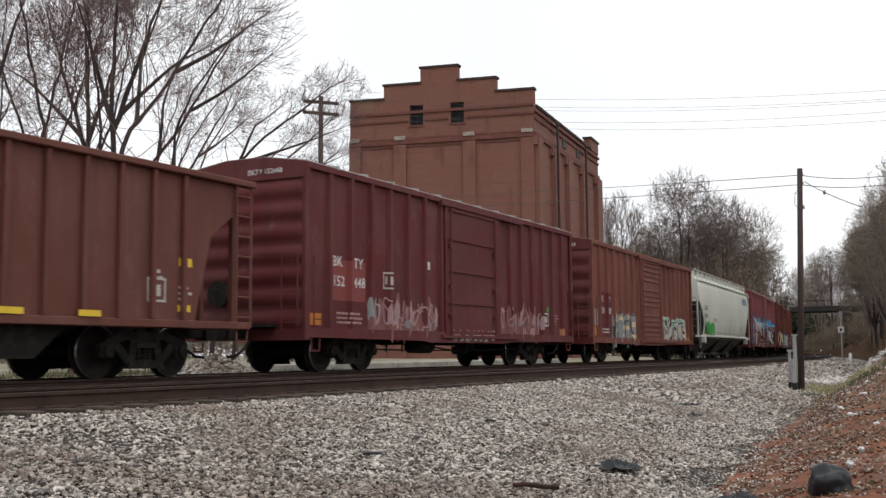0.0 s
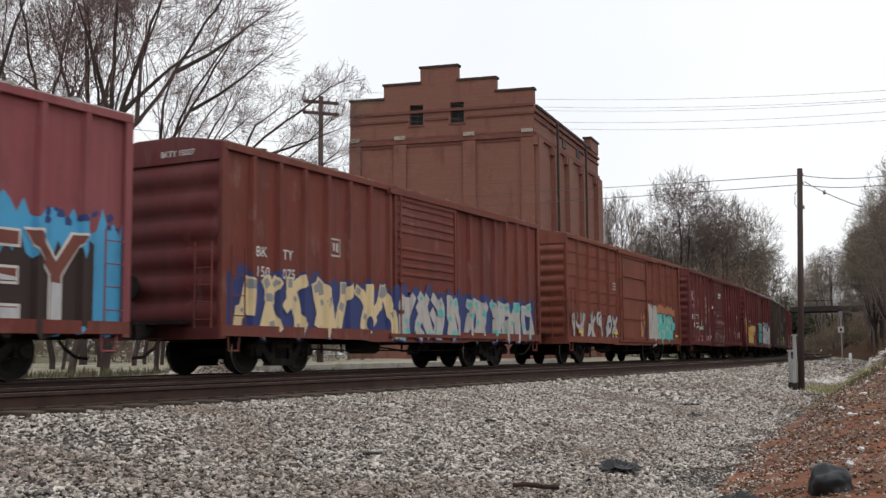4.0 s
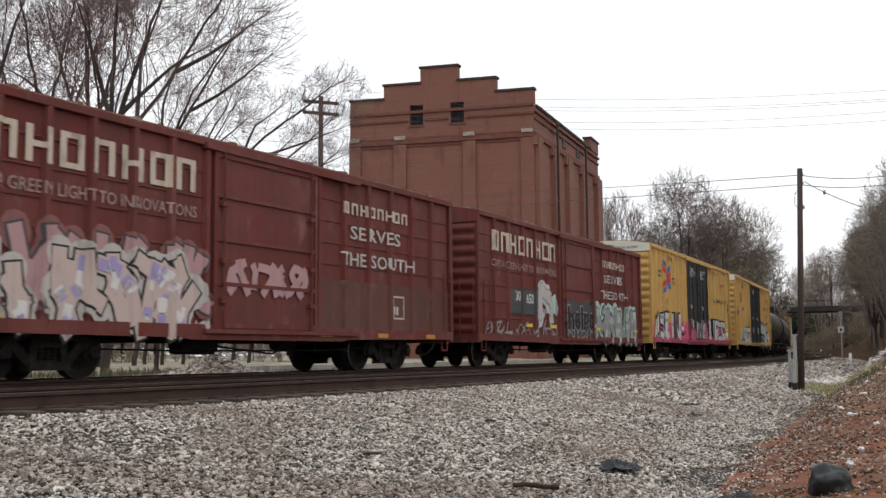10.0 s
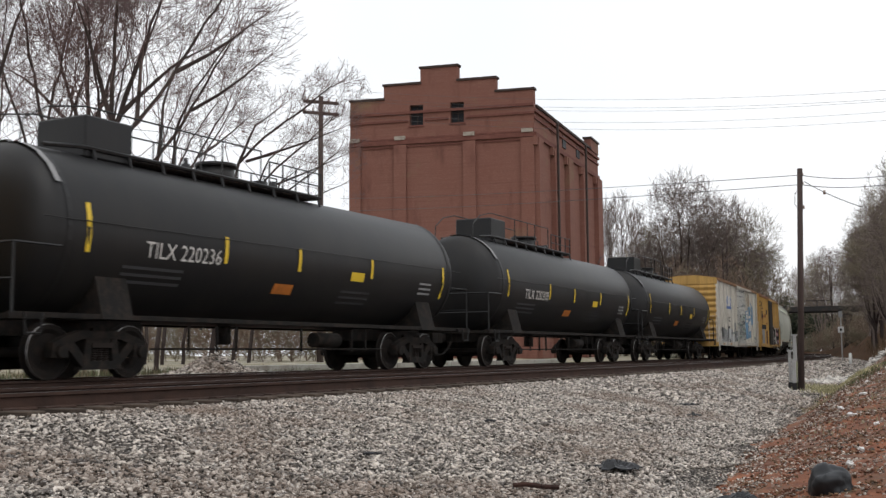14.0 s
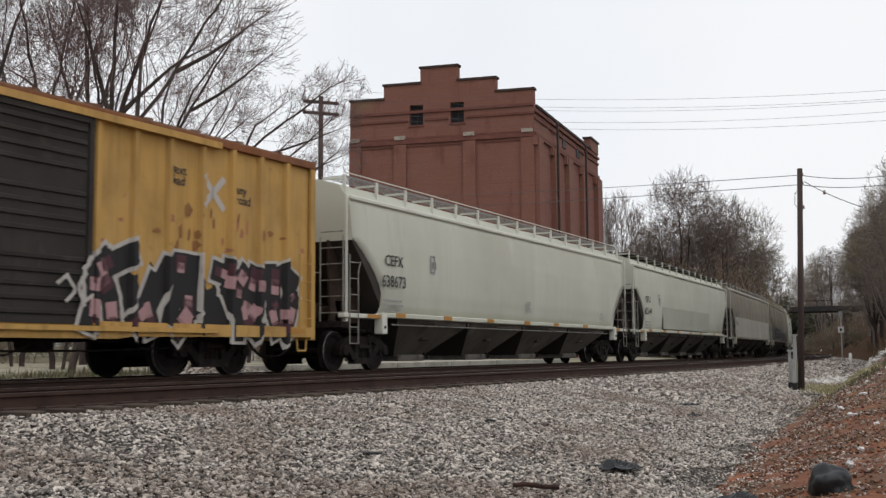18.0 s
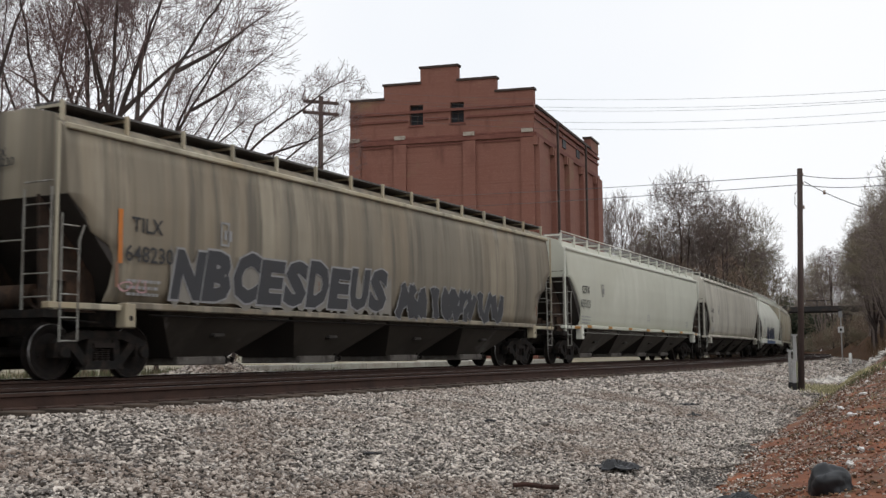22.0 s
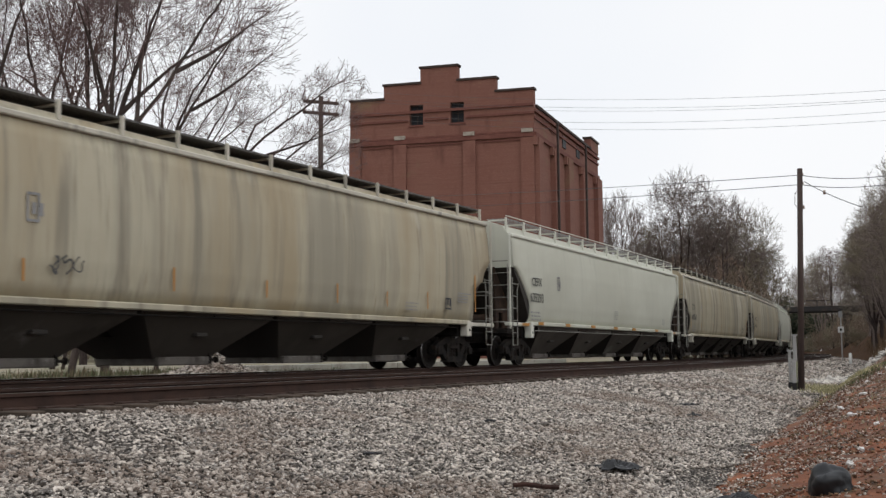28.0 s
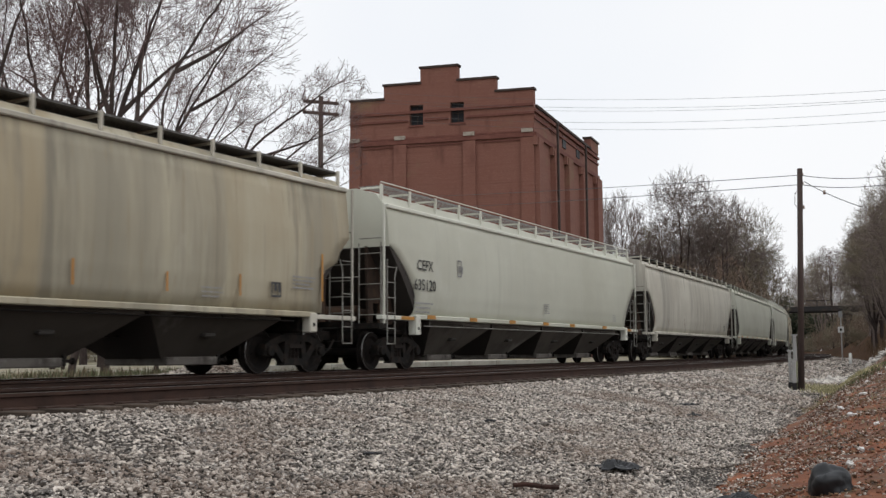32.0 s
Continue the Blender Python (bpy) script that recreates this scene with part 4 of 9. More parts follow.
# guy insulator
g = thing("strain_insulator", "small glazed strain insulator hanging on the guy wire", "insulator", at=Matrix.Translation((NP_TOP + Vector((0.02, -0.1, -0.36))).lerp(up(82.0, 25, 3.5), 0.4) - Vector((0, 0, 0.05))))
bm = bmesh.new()
tube(bm, (0, 0, -0.05), (0, 0, 0.05), 0.035, 0.03, 8)
part("body", bm, PORCELAIN, g)

# ---- signs and markers beside the cutting ----
SIGN_WHITE = material("white_sign_enamel", (0.66, 0.66, 0.64), 0.5)


def track_sign(x, y):
    z = land_z(x, y)
    root = thing("track_sign", "small white square track sign with a black dot", "sign", at=pose(x, y, z, 0, 0, -8))
    bm = bmesh.new()
    tube(bm, (0, 0, -0.3), (0, 0, 2.95 - z), 0.035, n=6)
    part("post", bm, GALV, root)
    part("plate", boxm(-0.06, -0.035, -0.19, 0.19, 1.75 - z - 0.19, 1.75 - z + 0.19, bevel=0.008), SIGN_WHITE, root)
    bm = bmesh.new()
    tube(bm, (-0.07, 0, 1.75 - z), (-0.061, 0, 1.75 - z), 0.085, n=10)
    part("dot", bm, BLACK, root)
    part("upper_plate", boxm(-0.06, -0.035, -0.12, 0.12, 2.55 - z, 2.95 - z, bevel=0.008), GREY, root)


track_sign(*toward(80.78, 75))


def marker(x, y, h, label):
    root = thing("marker_post", label, "marker post", at=pose(x, y, land_z(x, y)))
    bm = bmesh.new()
    tube(bm, (0, 0, -0.3), (0, 0, h), 0.085, n=8)
    part("post", bm, SIGN_WHITE, root)


marker(68.1, 10.6, 0.75, "short white marker post on the bank")
# ---- the lot behind the tracks ----
kerb = thing("concrete_kerb", "long pale concrete kerb at the edge of the lot", "kerb", at=pose(28.5, 23.9, -0.17, 0, 0, 3.0))
for k in range(12):
    part("kerb_block", boxm(2.6 * k, 2.6 * k + 2.57, -0.2, 0.2, -0.3, 0.2, bevel=0.02), material("pale_concrete_%d" % k, (0.40 - 0.01 * (k % 3), 0.385, 0.35), 0.9, layers=[((0.25, 0.23, 0.2), 1.5, 0.45, 0.7, (1, 1, 1))]) if k < 3 else bpy.data.materials["pale_concrete_%d" % (k % 3)], kerb)
rg = np.random.default_rng(77)
n = 2600
u, v = rg.normal(0, 0.75, n), rg.normal(0, 0.6, n)
h = np.clip(0.6 * np.exp(-(u * u / 1.0 + v * v / 0.7)), 0, 1) * rg.uniform(0.6, 1, n)
stones("gravel_pile", np.stack([24.6 + u, 21.8 + v, -0.2 + h], -1), rg.uniform(0.03, 0.08, n), STONE, "low heap of grey gravel behind the tracks", "gravel pile", 78)
# ---- grass ----
GRASS_DRY = material("dry_straw_grass", (0.24, 0.205, 0.13), 0.95, island=0.4)
GRASS_GREEN = material("dull_green_grass", (0.085, 0.098, 0.045), 0.95, island=0.4)
WEED = material("brown_dead_weed", (0.13, 0.085, 0.05), 0.95, island=0.4)


def grass(name, spots, mat, label, seed, tall=0.2):
    """Thin bent blades, three faces a blade."""
    r = np.random.default_rng(seed)
    vs, fs = [], []
    for x, y, z in spots:
        a, lean, h = r.uniform(0, 6.28), r.uniform(0.1, 0.7), tall * r.uniform(0.5, 1.3)
        w = 0.006 + 0.01 * r.random()
        dx, dy = math.cos(a), math.sin(a)
        k = len(vs)
        vs += [(x - dy * w, y + dx * w, z), (x + dy * w, y - dx * w, z), (x + dx * lean * h * 0.4 + dy * w * 0.7, y + dy * lean * h * 0.4 - dx * w * 0.7, z + h * 0.6), (x + dx * lean * h * 0.4 - dy * w * 0.7, y + dy * lean * h * 0.4 + dx * w * 0.7, z + h * 0.6), (x + dx * lean * h, y + dy * lean * h, z + h)]
        fs += [(k, k + 1, k + 2, k + 3), (k + 3, k + 2, k + 4)]
    me = bpy.data.meshes.new(name)
    me.from_pydata(vs, [], fs)
    me.materials.append(mat)
    return tagged(new(name, me), label, "grass", kind="stuff")


def around(n, seed, x0, x1, f0, f1):
    """Points at offsets f0..f1 behind the rim of the stone bed."""
    r = np.random.default_rng(seed)
    out = []
    for _ in range(n):
        x = r.uniform(x0, x1)
        y = near_rail_y(x) - edge_gap(x) - r.uniform(f0, f1)
        if noise.noise((x * 0.6, y * 0.9, 3)) > -0.05:
            out.append((x, y, land_z(x, y)))
    return out


def tufts(n, seed, x0, x1, g0, g1):
    """Points at gaps g0..g1 from the near rail, in loose patches."""
    r = np.random.default_rng(seed)
    out = []
    for _ in range(n):
        x = r.uniform(x0, x1)
        y = near_rail_y(x) - r.uniform(g0, g1)
        if noise.noise((x * 0.5, y * 1.1, seed)) > -0.1:
            out.append((x, y, ground_z(x, y) - 0.01))
    return out


grass("dry_grass", tufts(5000, 81, 22, 31, 4.4, 5.8) + tufts(700, 82, 14, 24, 6.2, 8.5), GRASS_DRY, "tufts of dry straw-coloured grass on the bank", 83, 0.06)
grass("green_grass", tufts(2600, 84, 40, 62, 3.3, 4.6) + tufts(900, 85, 24, 36, 5.0, 6.2), GRASS_GREEN, "patches of dull green grass on the bank", 86, 0.09)
rr = np.random.default_rng(91)
n = 620
x = rr.uniform(35, 60, n)
gap = 3.9 + (x - 39) * 0.07 + rr.normal(0, 0.2, n)
y = np.array([near_rail_y(a) for a in x]) - gap
stones("rubble_row", np.stack([x, y, [ground_z(a, b) + 0.06 for a, b in zip(x, y)]], -1), rr.uniform(0.06, 0.15, n), material("pale_broken_rubble", (0.50, 0.47, 0.43), 0.95, island=0.5), "row of pale broken rubble climbing the bank's foot", "rubble", 92)
mound = [(32.2 + 2.2 * a, 5.3 + 0.75 * b) for a, b in zip(rr.normal(0, 0.5, 5200), rr.normal(0, 0.5, 5200))]
grass("straw_grass", [(a, b, max(ground_z(a, b), bed_z(near_rail_y(a) - b)) - 0.01) for a, b in mound], material("straw_green_grass", (0.36, 0.33, 0.19), 0.95, island=0.45), "mound of pale straw-green grass beside the pole", 99, 0.11)
DEBRIS = material("dead_leaves", (0.15, 0.088, 0.05), 0.95, island=0.6)
n = 11000
x = rr.uniform(8, 40, n)
over = rr.uniform(-0.6, 4.5, n)
y = np.array([near_rail_y(a) - edge_gap(a) - o for a, o in zip(x, over)])
keep = np.array([noise.noise((a * 0.9, b * 0.9, 12)) > -0.1 for a, b in zip(x, y)])
x, y = x[keep], y[keep]
stones("dead_leaves", np.stack([x, y, [ground_z(a, b) + 0.012 for a, b in zip(x, y)]], -1), rr.uniform(0.008, 0.022, len(x)), DEBRIS, "dead leaves and twigs strewn over the red soil", "leaf litter", 93)
grass("dead_weeds", around(6000, 87, 48, 140, 0.6, 9), WEED, "dead brown weeds on the cutting's bank", 88, 0.7)
r = np.random.default_rng(89)
def lot_tufts(n, y0, y1):
    out = []
    for x, y in zip(r.uniform(10, 34, n), r.uniform(y0, y1, n)):
        if noise.noise((x * 0.5, y * 0.5, 7)) > -0.25:
            out.append((x, y, land_z(x, y)))
    return out


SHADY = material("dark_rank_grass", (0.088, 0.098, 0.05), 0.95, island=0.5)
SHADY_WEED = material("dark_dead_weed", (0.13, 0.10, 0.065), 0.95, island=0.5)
grass("lot_grass", lot_tufts(9000, 20.5, 25.5), SHADY, "dull green grass strip behind the far track", 90, 0.2)
grass("lot_weeds", lot_tufts(5000, 20.5, 25.5), SHADY_WEED, "dead brown weeds in the grass behind the far track", 94, 0.26)

# ---- litter in the foreground ----
SACK = material("black_plastic_sack", (0.010, 0.011, 0.013), 0.42, layers=[((0.02, 0.02, 0.023), 3, 0.45, 0.7, (1, 1, 1))], spec=0.35)


def crumpled(seed, rx, ry, rz, rough):
    bm = bmesh.new()
    bmesh.ops.create_icosphere(bm, subdivisions=4, radius=1.0)
    for v in bm.verts:
        p = v.co.copy()
        k = 1 + rough * noise.noise(p * 1.4 + Vector((seed, 0, 0))) + 0.6 * rough * abs(noise.noise(p * 3.4 + Vector((0, seed, 0))))
        v.co = Vector((p.x * rx, p.y * ry, max(p.z, -0.55) * rz)) * k
    for f in bm.faces:
        f.smooth = True
    return bm


def torn_sheet(seed, rx, ry, high):
    """A torn sheet of film lying in folds, with a ragged rim and thickness."""
    bm = bmesh.new()
    rings = []
    for i in range(9):
        row = []
        for j in range(28):
            a = 2 * math.pi * j / 28
            far = (0.72 + 0.55 * noise.noise((2.2 * math.cos(a) + seed, 2.2 * math.sin(a), seed)) + 0.16 * noise.noise((7 * math.cos(a), 7 * math.sin(a), seed))) * i / 8
            x, y = far * math.cos(a), far * math.sin(a)
            fold = abs(noise.noise((x * 1.6 + seed, y * 1.6, 0))) * 1.5 + 0.5 * abs(noise.noise((x * 5, y * 5, seed)))
            row.append(bm.verts.new((x * rx, y * ry, high * fold * (1.1 - 0.8 * i / 8))))
        rings.append(row)
    for a, b in zip(rings[:-1], rings[1:]):
        for j in range(28):
            bm.faces.new((a[j], a[(j + 1) % 28], b[(j + 1) % 28], b[j]))
    rim = [bm.verts.new(v.co - Vector((0, 0, 0.012))) for v in rings[-1]]
    for j in range(28):
        bm.faces.new((rings[-1][j], rings[-1][(j + 1) % 28], rim[(j + 1) % 28], rim[j]))
    bmesh.ops.remove_doubles(bm, verts=rings[0], dist=1e-4)
    return bm


def on_soil(bearing, dist):
    x, y = toward(bearing, dist)
    return x, y, ground_z(x, y)


x, y, z = on_soil(79.95, 10.05)
s = thing("plastic_sack", "crumpled black plastic sack lying on red soil", "plastic bag", at=pose(x, y, z + 0.03, 0, 0, 30))
part("body", crumpled(3, 0.2, 0.17, 0.19, 0.32), SACK, s)
bm = bmesh.new()
tube(bm, (0.05, 0.02, 0.10), (0.10, 0.06, 0.15), 0.035, 0.055, 7)
part("knot", bm, SACK, s)
for k, (b, d, rx, ry, high) in enumerate(((69.6, 11.5, 0.36, 0.34, 0.15), (75.7, 10.2, 0.26, 0.24, 0.12), (73.1, 20.5, 0.26, 0.16, 0.07), (73.4, 18.6, 0.14, 0.12, 0.05), (56.7, 10.6, 0.12, 0.06, 0.03), (62.9, 14.2, 0.10, 0.05, 0.03))):
    x, y = toward(b, d)
    gap = near_rail_y(x) - y
    z = max(land_z(x, y), bed_z(gap))
    s = thing("plastic_scrap", "torn black plastic scrap among the stones", "litter", "black scraps", at=pose(x, y, z + 0.025, 0, 0, -b + 6))
    part("scrap", torn_sheet(10.3 + 3.7 * k, rx, ry, high), SACK, s)
x, y = toward(65.1, 9.6)
stick = thing("dark_stick", "dark rotten stick lying on the crushed stone", "stick", at=pose(x, y, bed_z(near_rail_y(x) - y) + 0.06, 0, 4, -52))
bm = bmesh.new()
tubes(bm, [(-0.17, 0.0, 0.0), (-0.05, 0.015, 0.01), (0.07, -0.01, 0.0), (0.24, 0.02, -0.005)], 0.022)
part("stem", bm, material("rotten_red_wood", (0.05, 0.024, 0.018), 0.95, layers=[((0.02, 0.012, 0.01), 8, 0.45, 0.7, (1, 1, 1))]), stick)
LITTER = material("white_paper_litter", (0.72, 0.71, 0.70), 0.8)
rl = random.Random(95)
for k, (b, d) in enumerate(((81.1, 15.9), (82.24, 14.8), (81.48, 12.4), (80.92, 11.2), (81.9, 24), (82.5, 27), (82.8, 30), (81.4, 33), (80.9, 30), (83.0, 22), (82.2, 36), (81.7, 20), (80.6, 18))):
    x, y, z = on_soil(b, d)
    s = thing("paper_scrap", "crumpled white paper scrap on the bank", "litter", "white litter", at=pose(x, y, z + 0.02, 0, 0, rl.uniform(0, 360)))
    part("scrap", crumpled(30 + k, 0.055 + 0.03 * (k > 3), 0.03, 0.025, 0.7), LITTER, s)
sl = random.Random(96)
c = []
for k in range(7000):
    x = sl.uniform(8, 34)
    y = near_rail_y(x) - edge_gap(x) - 3.4 * sl.random() ** 2.2
    c.append((x, y, ground_z(x, y) + 0.005))
clods = [(q[0] + sl.uniform(-2, 2), q[1] - sl.uniform(0, 0.8)) for q in c[:6000]]
stones("soil_clods", np.array([(a, b, ground_z(a, b) + 0.004) for a, b in clods]), np.array([sl.uniform(0.006, 0.026) for _ in clods]), material("red_clay_clods", (0.14, 0.06, 0.036), 0.95, island=0.55), "crumbled clods of red clay", "soil", 98)
stones("soil_stones", np.array(c), np.array([sl.uniform(0.008, 0.022) for _ in c]), STONE, "small stones strewn over the red soil", "gravel", 97)
# ---- the train: shared gear ----
CARS = []          # (thing, arc length of its middle at 16 s, half the distance of its bogie centres)
WHEELSETS = []
WHEEL_R = 0.455


def placed(root, left, right, inset=2.5):
    CARS.append((root, (left + right) / 2, (right - left) / 2 - inset))


def car_pose(mid, half, t):
    s = mid - run(t)
    a, b = on_track(s - half), on_track(s + half)
    d = b - a
    m = (a + b) / 2
    return pose(m.x, m.y, 0, 0, 0, math.degrees(math.atan2(d.y, d.x)))


def wheelset_mesh():
    bm = bmesh.new()
    tube(bm, (0, -1.02, 0), (0, 1.02, 0), 0.085, n=10)
    for side in (-1, 1):
        lathe_y(bm, [(r, side * y) for r, y in [(0.11, 0.83), (0.30, 0.80), (0.37, 0.845), (WHEEL_R - 0.012, 0.845)]], n=28, caps=False)
        lathe_y(bm, [(r, side * y) for r, y in [(WHEEL_R - 0.012, 0.8451), (WHEEL_R - 0.002, 0.838)]], n=28, mat=1, caps=False)
        lathe_y(bm, [(r, side * y) for r, y in [(WHEEL_R - 0.002, 0.838), (WHEEL_R + 0.004, 0.735), (WHEEL_R + 0.028, 0.725), (WHEEL_R + 0.026, 0.70), (0.37, 0.70), (0.12, 0.74)]], n=28, caps=False)
        # plate holes mark the turn of the wheel
        for k in range(2):
            a = k * math.pi + 0.4
            tube(bm, (0.2 * math.cos(a), side * 0.78, 0.2 * math.sin(a)), (0.2 * math.cos(a), side * 0.835, 0.2 * math.sin(a)), 0.03, n=6)
    fixed(bm)
    return mesh_of("wheelset", bm, [WHEEL, TREAD])


def sideframe_mesh():
    bm = bmesh.new()
    y0, y1 = -1.10, -0.94
    prism(bm, [(-1.02, 0.47), (-1.0, 0.60), (-0.86, 0.68), (-0.48, 0.80), (0.48, 0.80), (0.86, 0.68), (1.0, 0.60), (1.02, 0.47), (0.86, 0.50), (0.74, 0.56), (0.42, 0.66), (-0.42, 0.66), (-0.74, 0.56), (-0.86, 0.50)], "y", y0, y1)
    for e in (-1, 1):
        prism(bm, [(e * q[0], q[1]) for q in ((0.80, 0.58), (0.62, 0.64), (0.30, 0.30), (0.38, 0.17))][::e], "y", y0 + 0.01, y1 - 0.01)
        prism(bm, [(e * q[0], q[1]) for q in ((0.40, 0.27), (0.25, 0.27), (0.21, 0.68), (0.34, 0.68))][::e], "y", y0, y1)
    prism(bm, [(-0.44, 0.16), (0.44, 0.16), (0.38, 0.30), (-0.38, 0.30)], "y", y0 - 0.03, y1 + 0.02)
    fixed(bm)
    frame_mesh, bm = mesh_of("sideframe", bm, [STEEL_DARK]), bmesh.new()
    for x in (0.0,):
        prism(bm, [(x - 0.17, 0.36), (x + 0.17, 0.36), (x + 0.15, 0.60), (x - 0.15, 0.60)], "y", y0 - 0.01, y1 + 0.01)
        tube(bm, (x, -1.18, WHEEL_R), (x, -1.09, WHEEL_R), 0.10, 0.115, n=10)
    fixed(bm)
    return frame_mesh, mesh_of("axle_box", bm, [STEEL_DARK])


def spring_mesh():
    bm = bmesh.new()
    for x in (-0.13, 0.0, 0.13):
        for k in range(6):
            z = 0.30 + k * 0.036
            tube(bm, (x, -1.02, z), (x, -1.02, z + 0.024), 0.062, n=8)
    prism(bm, [(-0.24, 0.52), (0.24, 0.52), (0.24, 0.60), (-0.24, 0.60)], "y", -1.13, -0.9)
    fixed(bm)
    return mesh_of("suspension", bm, [SPRING])


def bolster_mesh():
    bm = bmesh.new()
    box(bm, -0.22, 0.22, -1.08, 1.08, 0.52, 0.72, bevel=0.02)
    box(bm, -0.28, 0.28, -0.3, 0.3, 0.68, 0.80)
    for x in (-0.40, 0.40):
        box(bm, x - 0.05, x + 0.05, -0.85, 0.85, 0.30, 0.46)
        box(bm, x - 0.03, x + 0.03, -0.5, -0.42, 0.42, 0.86)
    box(bm, -0.75, 0.75, -0.46, -0.40, 0.66, 0.74)
    fixed(bm)
    return mesh_of("bogie", bm, [STEEL_DARK])


WHEELSET, (SIDEFRAME, AXLE_BOX), SPRINGS, BOLSTER = wheelset_mesh(), sideframe_mesh(), spring_mesh(), bolster_mesh()
FLIP = Matrix.Rotation(math.pi, 4, "Z")


def bogie(root, x):
    b = part("bogie", BOLSTER, None, root, "black cast-steel bogie", at=Matrix.Translation((x, 0, 0)))
    for m in (Matrix.Identity(4), FLIP):
        part("sideframe", SIDEFRAME, None, b, at=m)
        part("suspension", SPRINGS, None, b, at=m)
        for dx in (-0.89, 0.89):
            part("axle_box", AXLE_BOX, None, b, at=m @ Matrix.Translation((dx, 0, 0)))
    for dx in (-0.89, 0.89):
        w = part("wheelset", WHEELSET, None, b)
        w.matrix_parent_inverse = Matrix.Translation((dx, 0, WHEEL_R))
        WHEELSETS.append(w)


def coupler_mesh():
    bm = bmesh.new()
    box(bm, -0.35, 0.75, -0.09, 0.09, 0.72, 0.94, bevel=0.02)
    prism(bm, [(0.70, -0.18), (0.98, -0.20), (1.02, -0.02), (0.92, 0.06), (0.99, 0.19), (0.84, 0.22), (0.70, 0.14)], "z", 0.68, 0.98)
    pts = [(0.5, 0.35, 0.72), (0.66, 0.33, 0.52), (0.85, 0.25, 0.36), (1.0, 0.12, 0.34)]
    tubes(bm, pts, 0.03)
    fixed(bm)
    return mesh_of("coupler", bm, [STEEL_DARK])


COUPLER = coupler_mesh()


def running_gear(root, half, inset):
    for x, m in ((-half, FLIP), (half, Matrix.Identity(4))):
        part("coupler", COUPLER, None, root, "black knuckle coupler with air hose", at=Matrix.Translation((x - (0.3 if x > 0 else -0.3), 0, 0)) @ m)
        bogie(root, x - math.copysign(inset, x))


# ---- lettering and sprayed paint ----
def text_bm(body, height, space=1.0, width=None, bold=0.015):
    """Lettering from the built-in font, standing in the x-z plane with its lower left corner at the origin."""
    cu = bpy.data.curves.new("lettering", "FONT")
    cu.body, cu.size, cu.space_character, cu.resolution_u = body, height / 0.69, space, 2
    cu.space_line = 0.8
    cu.offset = bold * height
    ob = bpy.data.objects.new("lettering", cu)
    me = bpy.data.meshes.new_from_object(ob)
    bm = bmesh.new()
    bm.from_mesh(me)
    bpy.data.objects.remove(ob)
    bpy.data.curves.remove(cu)
    bpy.data.meshes.remove(me)
    if width and bm.verts:
        xs = [v.co.x for v in bm.verts]
        k = width / max(max(xs) - min(xs), 1e-3)
        for v in bm.verts:
            v.co.x *= k
    for v in bm.verts:
        v.co = (v.co.x, 0, v.co.y)
    return bm


def drape(bm, side, lift):
    """Lays a flat pattern over a car side, given as breakpoints (x, y) of its section."""
    if not bm.verts:
        return bm
    lo, hi = min(v.co.x for v in bm.verts), max(v.co.x for v in bm.verts)
    for x, y in side:
        if lo < x < hi:
            bmesh.ops.bisect_plane(bm, geom=bm.verts[:] + bm.edges[:] + bm.faces[:], plane_co=(x, 0, 0), plane_no=(1, 0, 0), dist=1e-5)
    xs, ys = [p[0] for p in side], [p[1] for p in side]
    for v in bm.verts:
        v.co.y = float(np.interp(v.co.x, xs, ys)) - lift + v.co.y
    return bm


def flat_side(y=-1.6):
    return [(-12, y), (12, y)]


def lettering(root, side, body, x, z, height, mat, width=None, space=1.0, name="lettering", lift=0.012):
    bm = text_bm(body, height, space, width)
    for v in bm.verts:
        v.co.x += x
        v.co.z += z
    return part(name, drape(bm, side, lift), mat, root)


def bars(root, side, x, z, w, rows, mat, h=0.05, gap=0.05, name="data_stencil", seed=1):
    """Small data stencils that cannot be read: broken bars."""
    rnd = random.Random(seed)
    bm = bmesh.new()
    for r in range(rows):
        xx = x
        end = x + w * rnd.uniform(0.7, 1.0)
        while xx < end:
            k = rnd.uniform(0.5, 2.2) * h
            quad(bm, [(xx, z - r * (h + gap)), (xx + k, z - r * (h + gap)), (xx + k, z - r * (h + gap) + h), (xx, z - r * (h + gap) + h)], 0)
            xx += k + h * 0.5
    return tagged(part(name, drape(bm, side, 0.006), mat, root), kind="stuff")


def quad(bm, pts, lift, mat=0):
    f = bm.faces.new([bm.verts.new((x, -lift, z)) for x, z in pts])
    f.material_index = mat
    if f.normal.y > 0:
        f.normal_flip()
    return f


def patch(root, side, x0, x1, z0, z1, mat, name="painted_patch", label="", ragged=0.0, seed=3, lift=0.004):
    """A painted field, with a ragged edge where it was rolled on."""
    rnd = random.Random(seed)
    bm = bmesh.new()
    n = max(2, int((x1 - x0) / 0.12)) if ragged else 1
    tops = [rnd.uniform(-1, 1) * ragged for _ in range(n + 1)]
    lows = [rnd.uniform(-0.4, 0.4) * ragged for _ in range(n + 1)]
    for i in range(n):
        a, b = x0 + (x1 - x0) * i / n, x0 + (x1 - x0) * (i + 1) / n
        quad(bm, [(a, z0 + lows[i]), (b, z0 + lows[i + 1]), (b, z1 + tops[i + 1]), (a, z1 + tops[i])], 0)
    bmesh.ops.remove_doubles(bm, verts=bm.verts, dist=1e-4)
    return part(name, drape(bm, side, lift), mat, root, label)


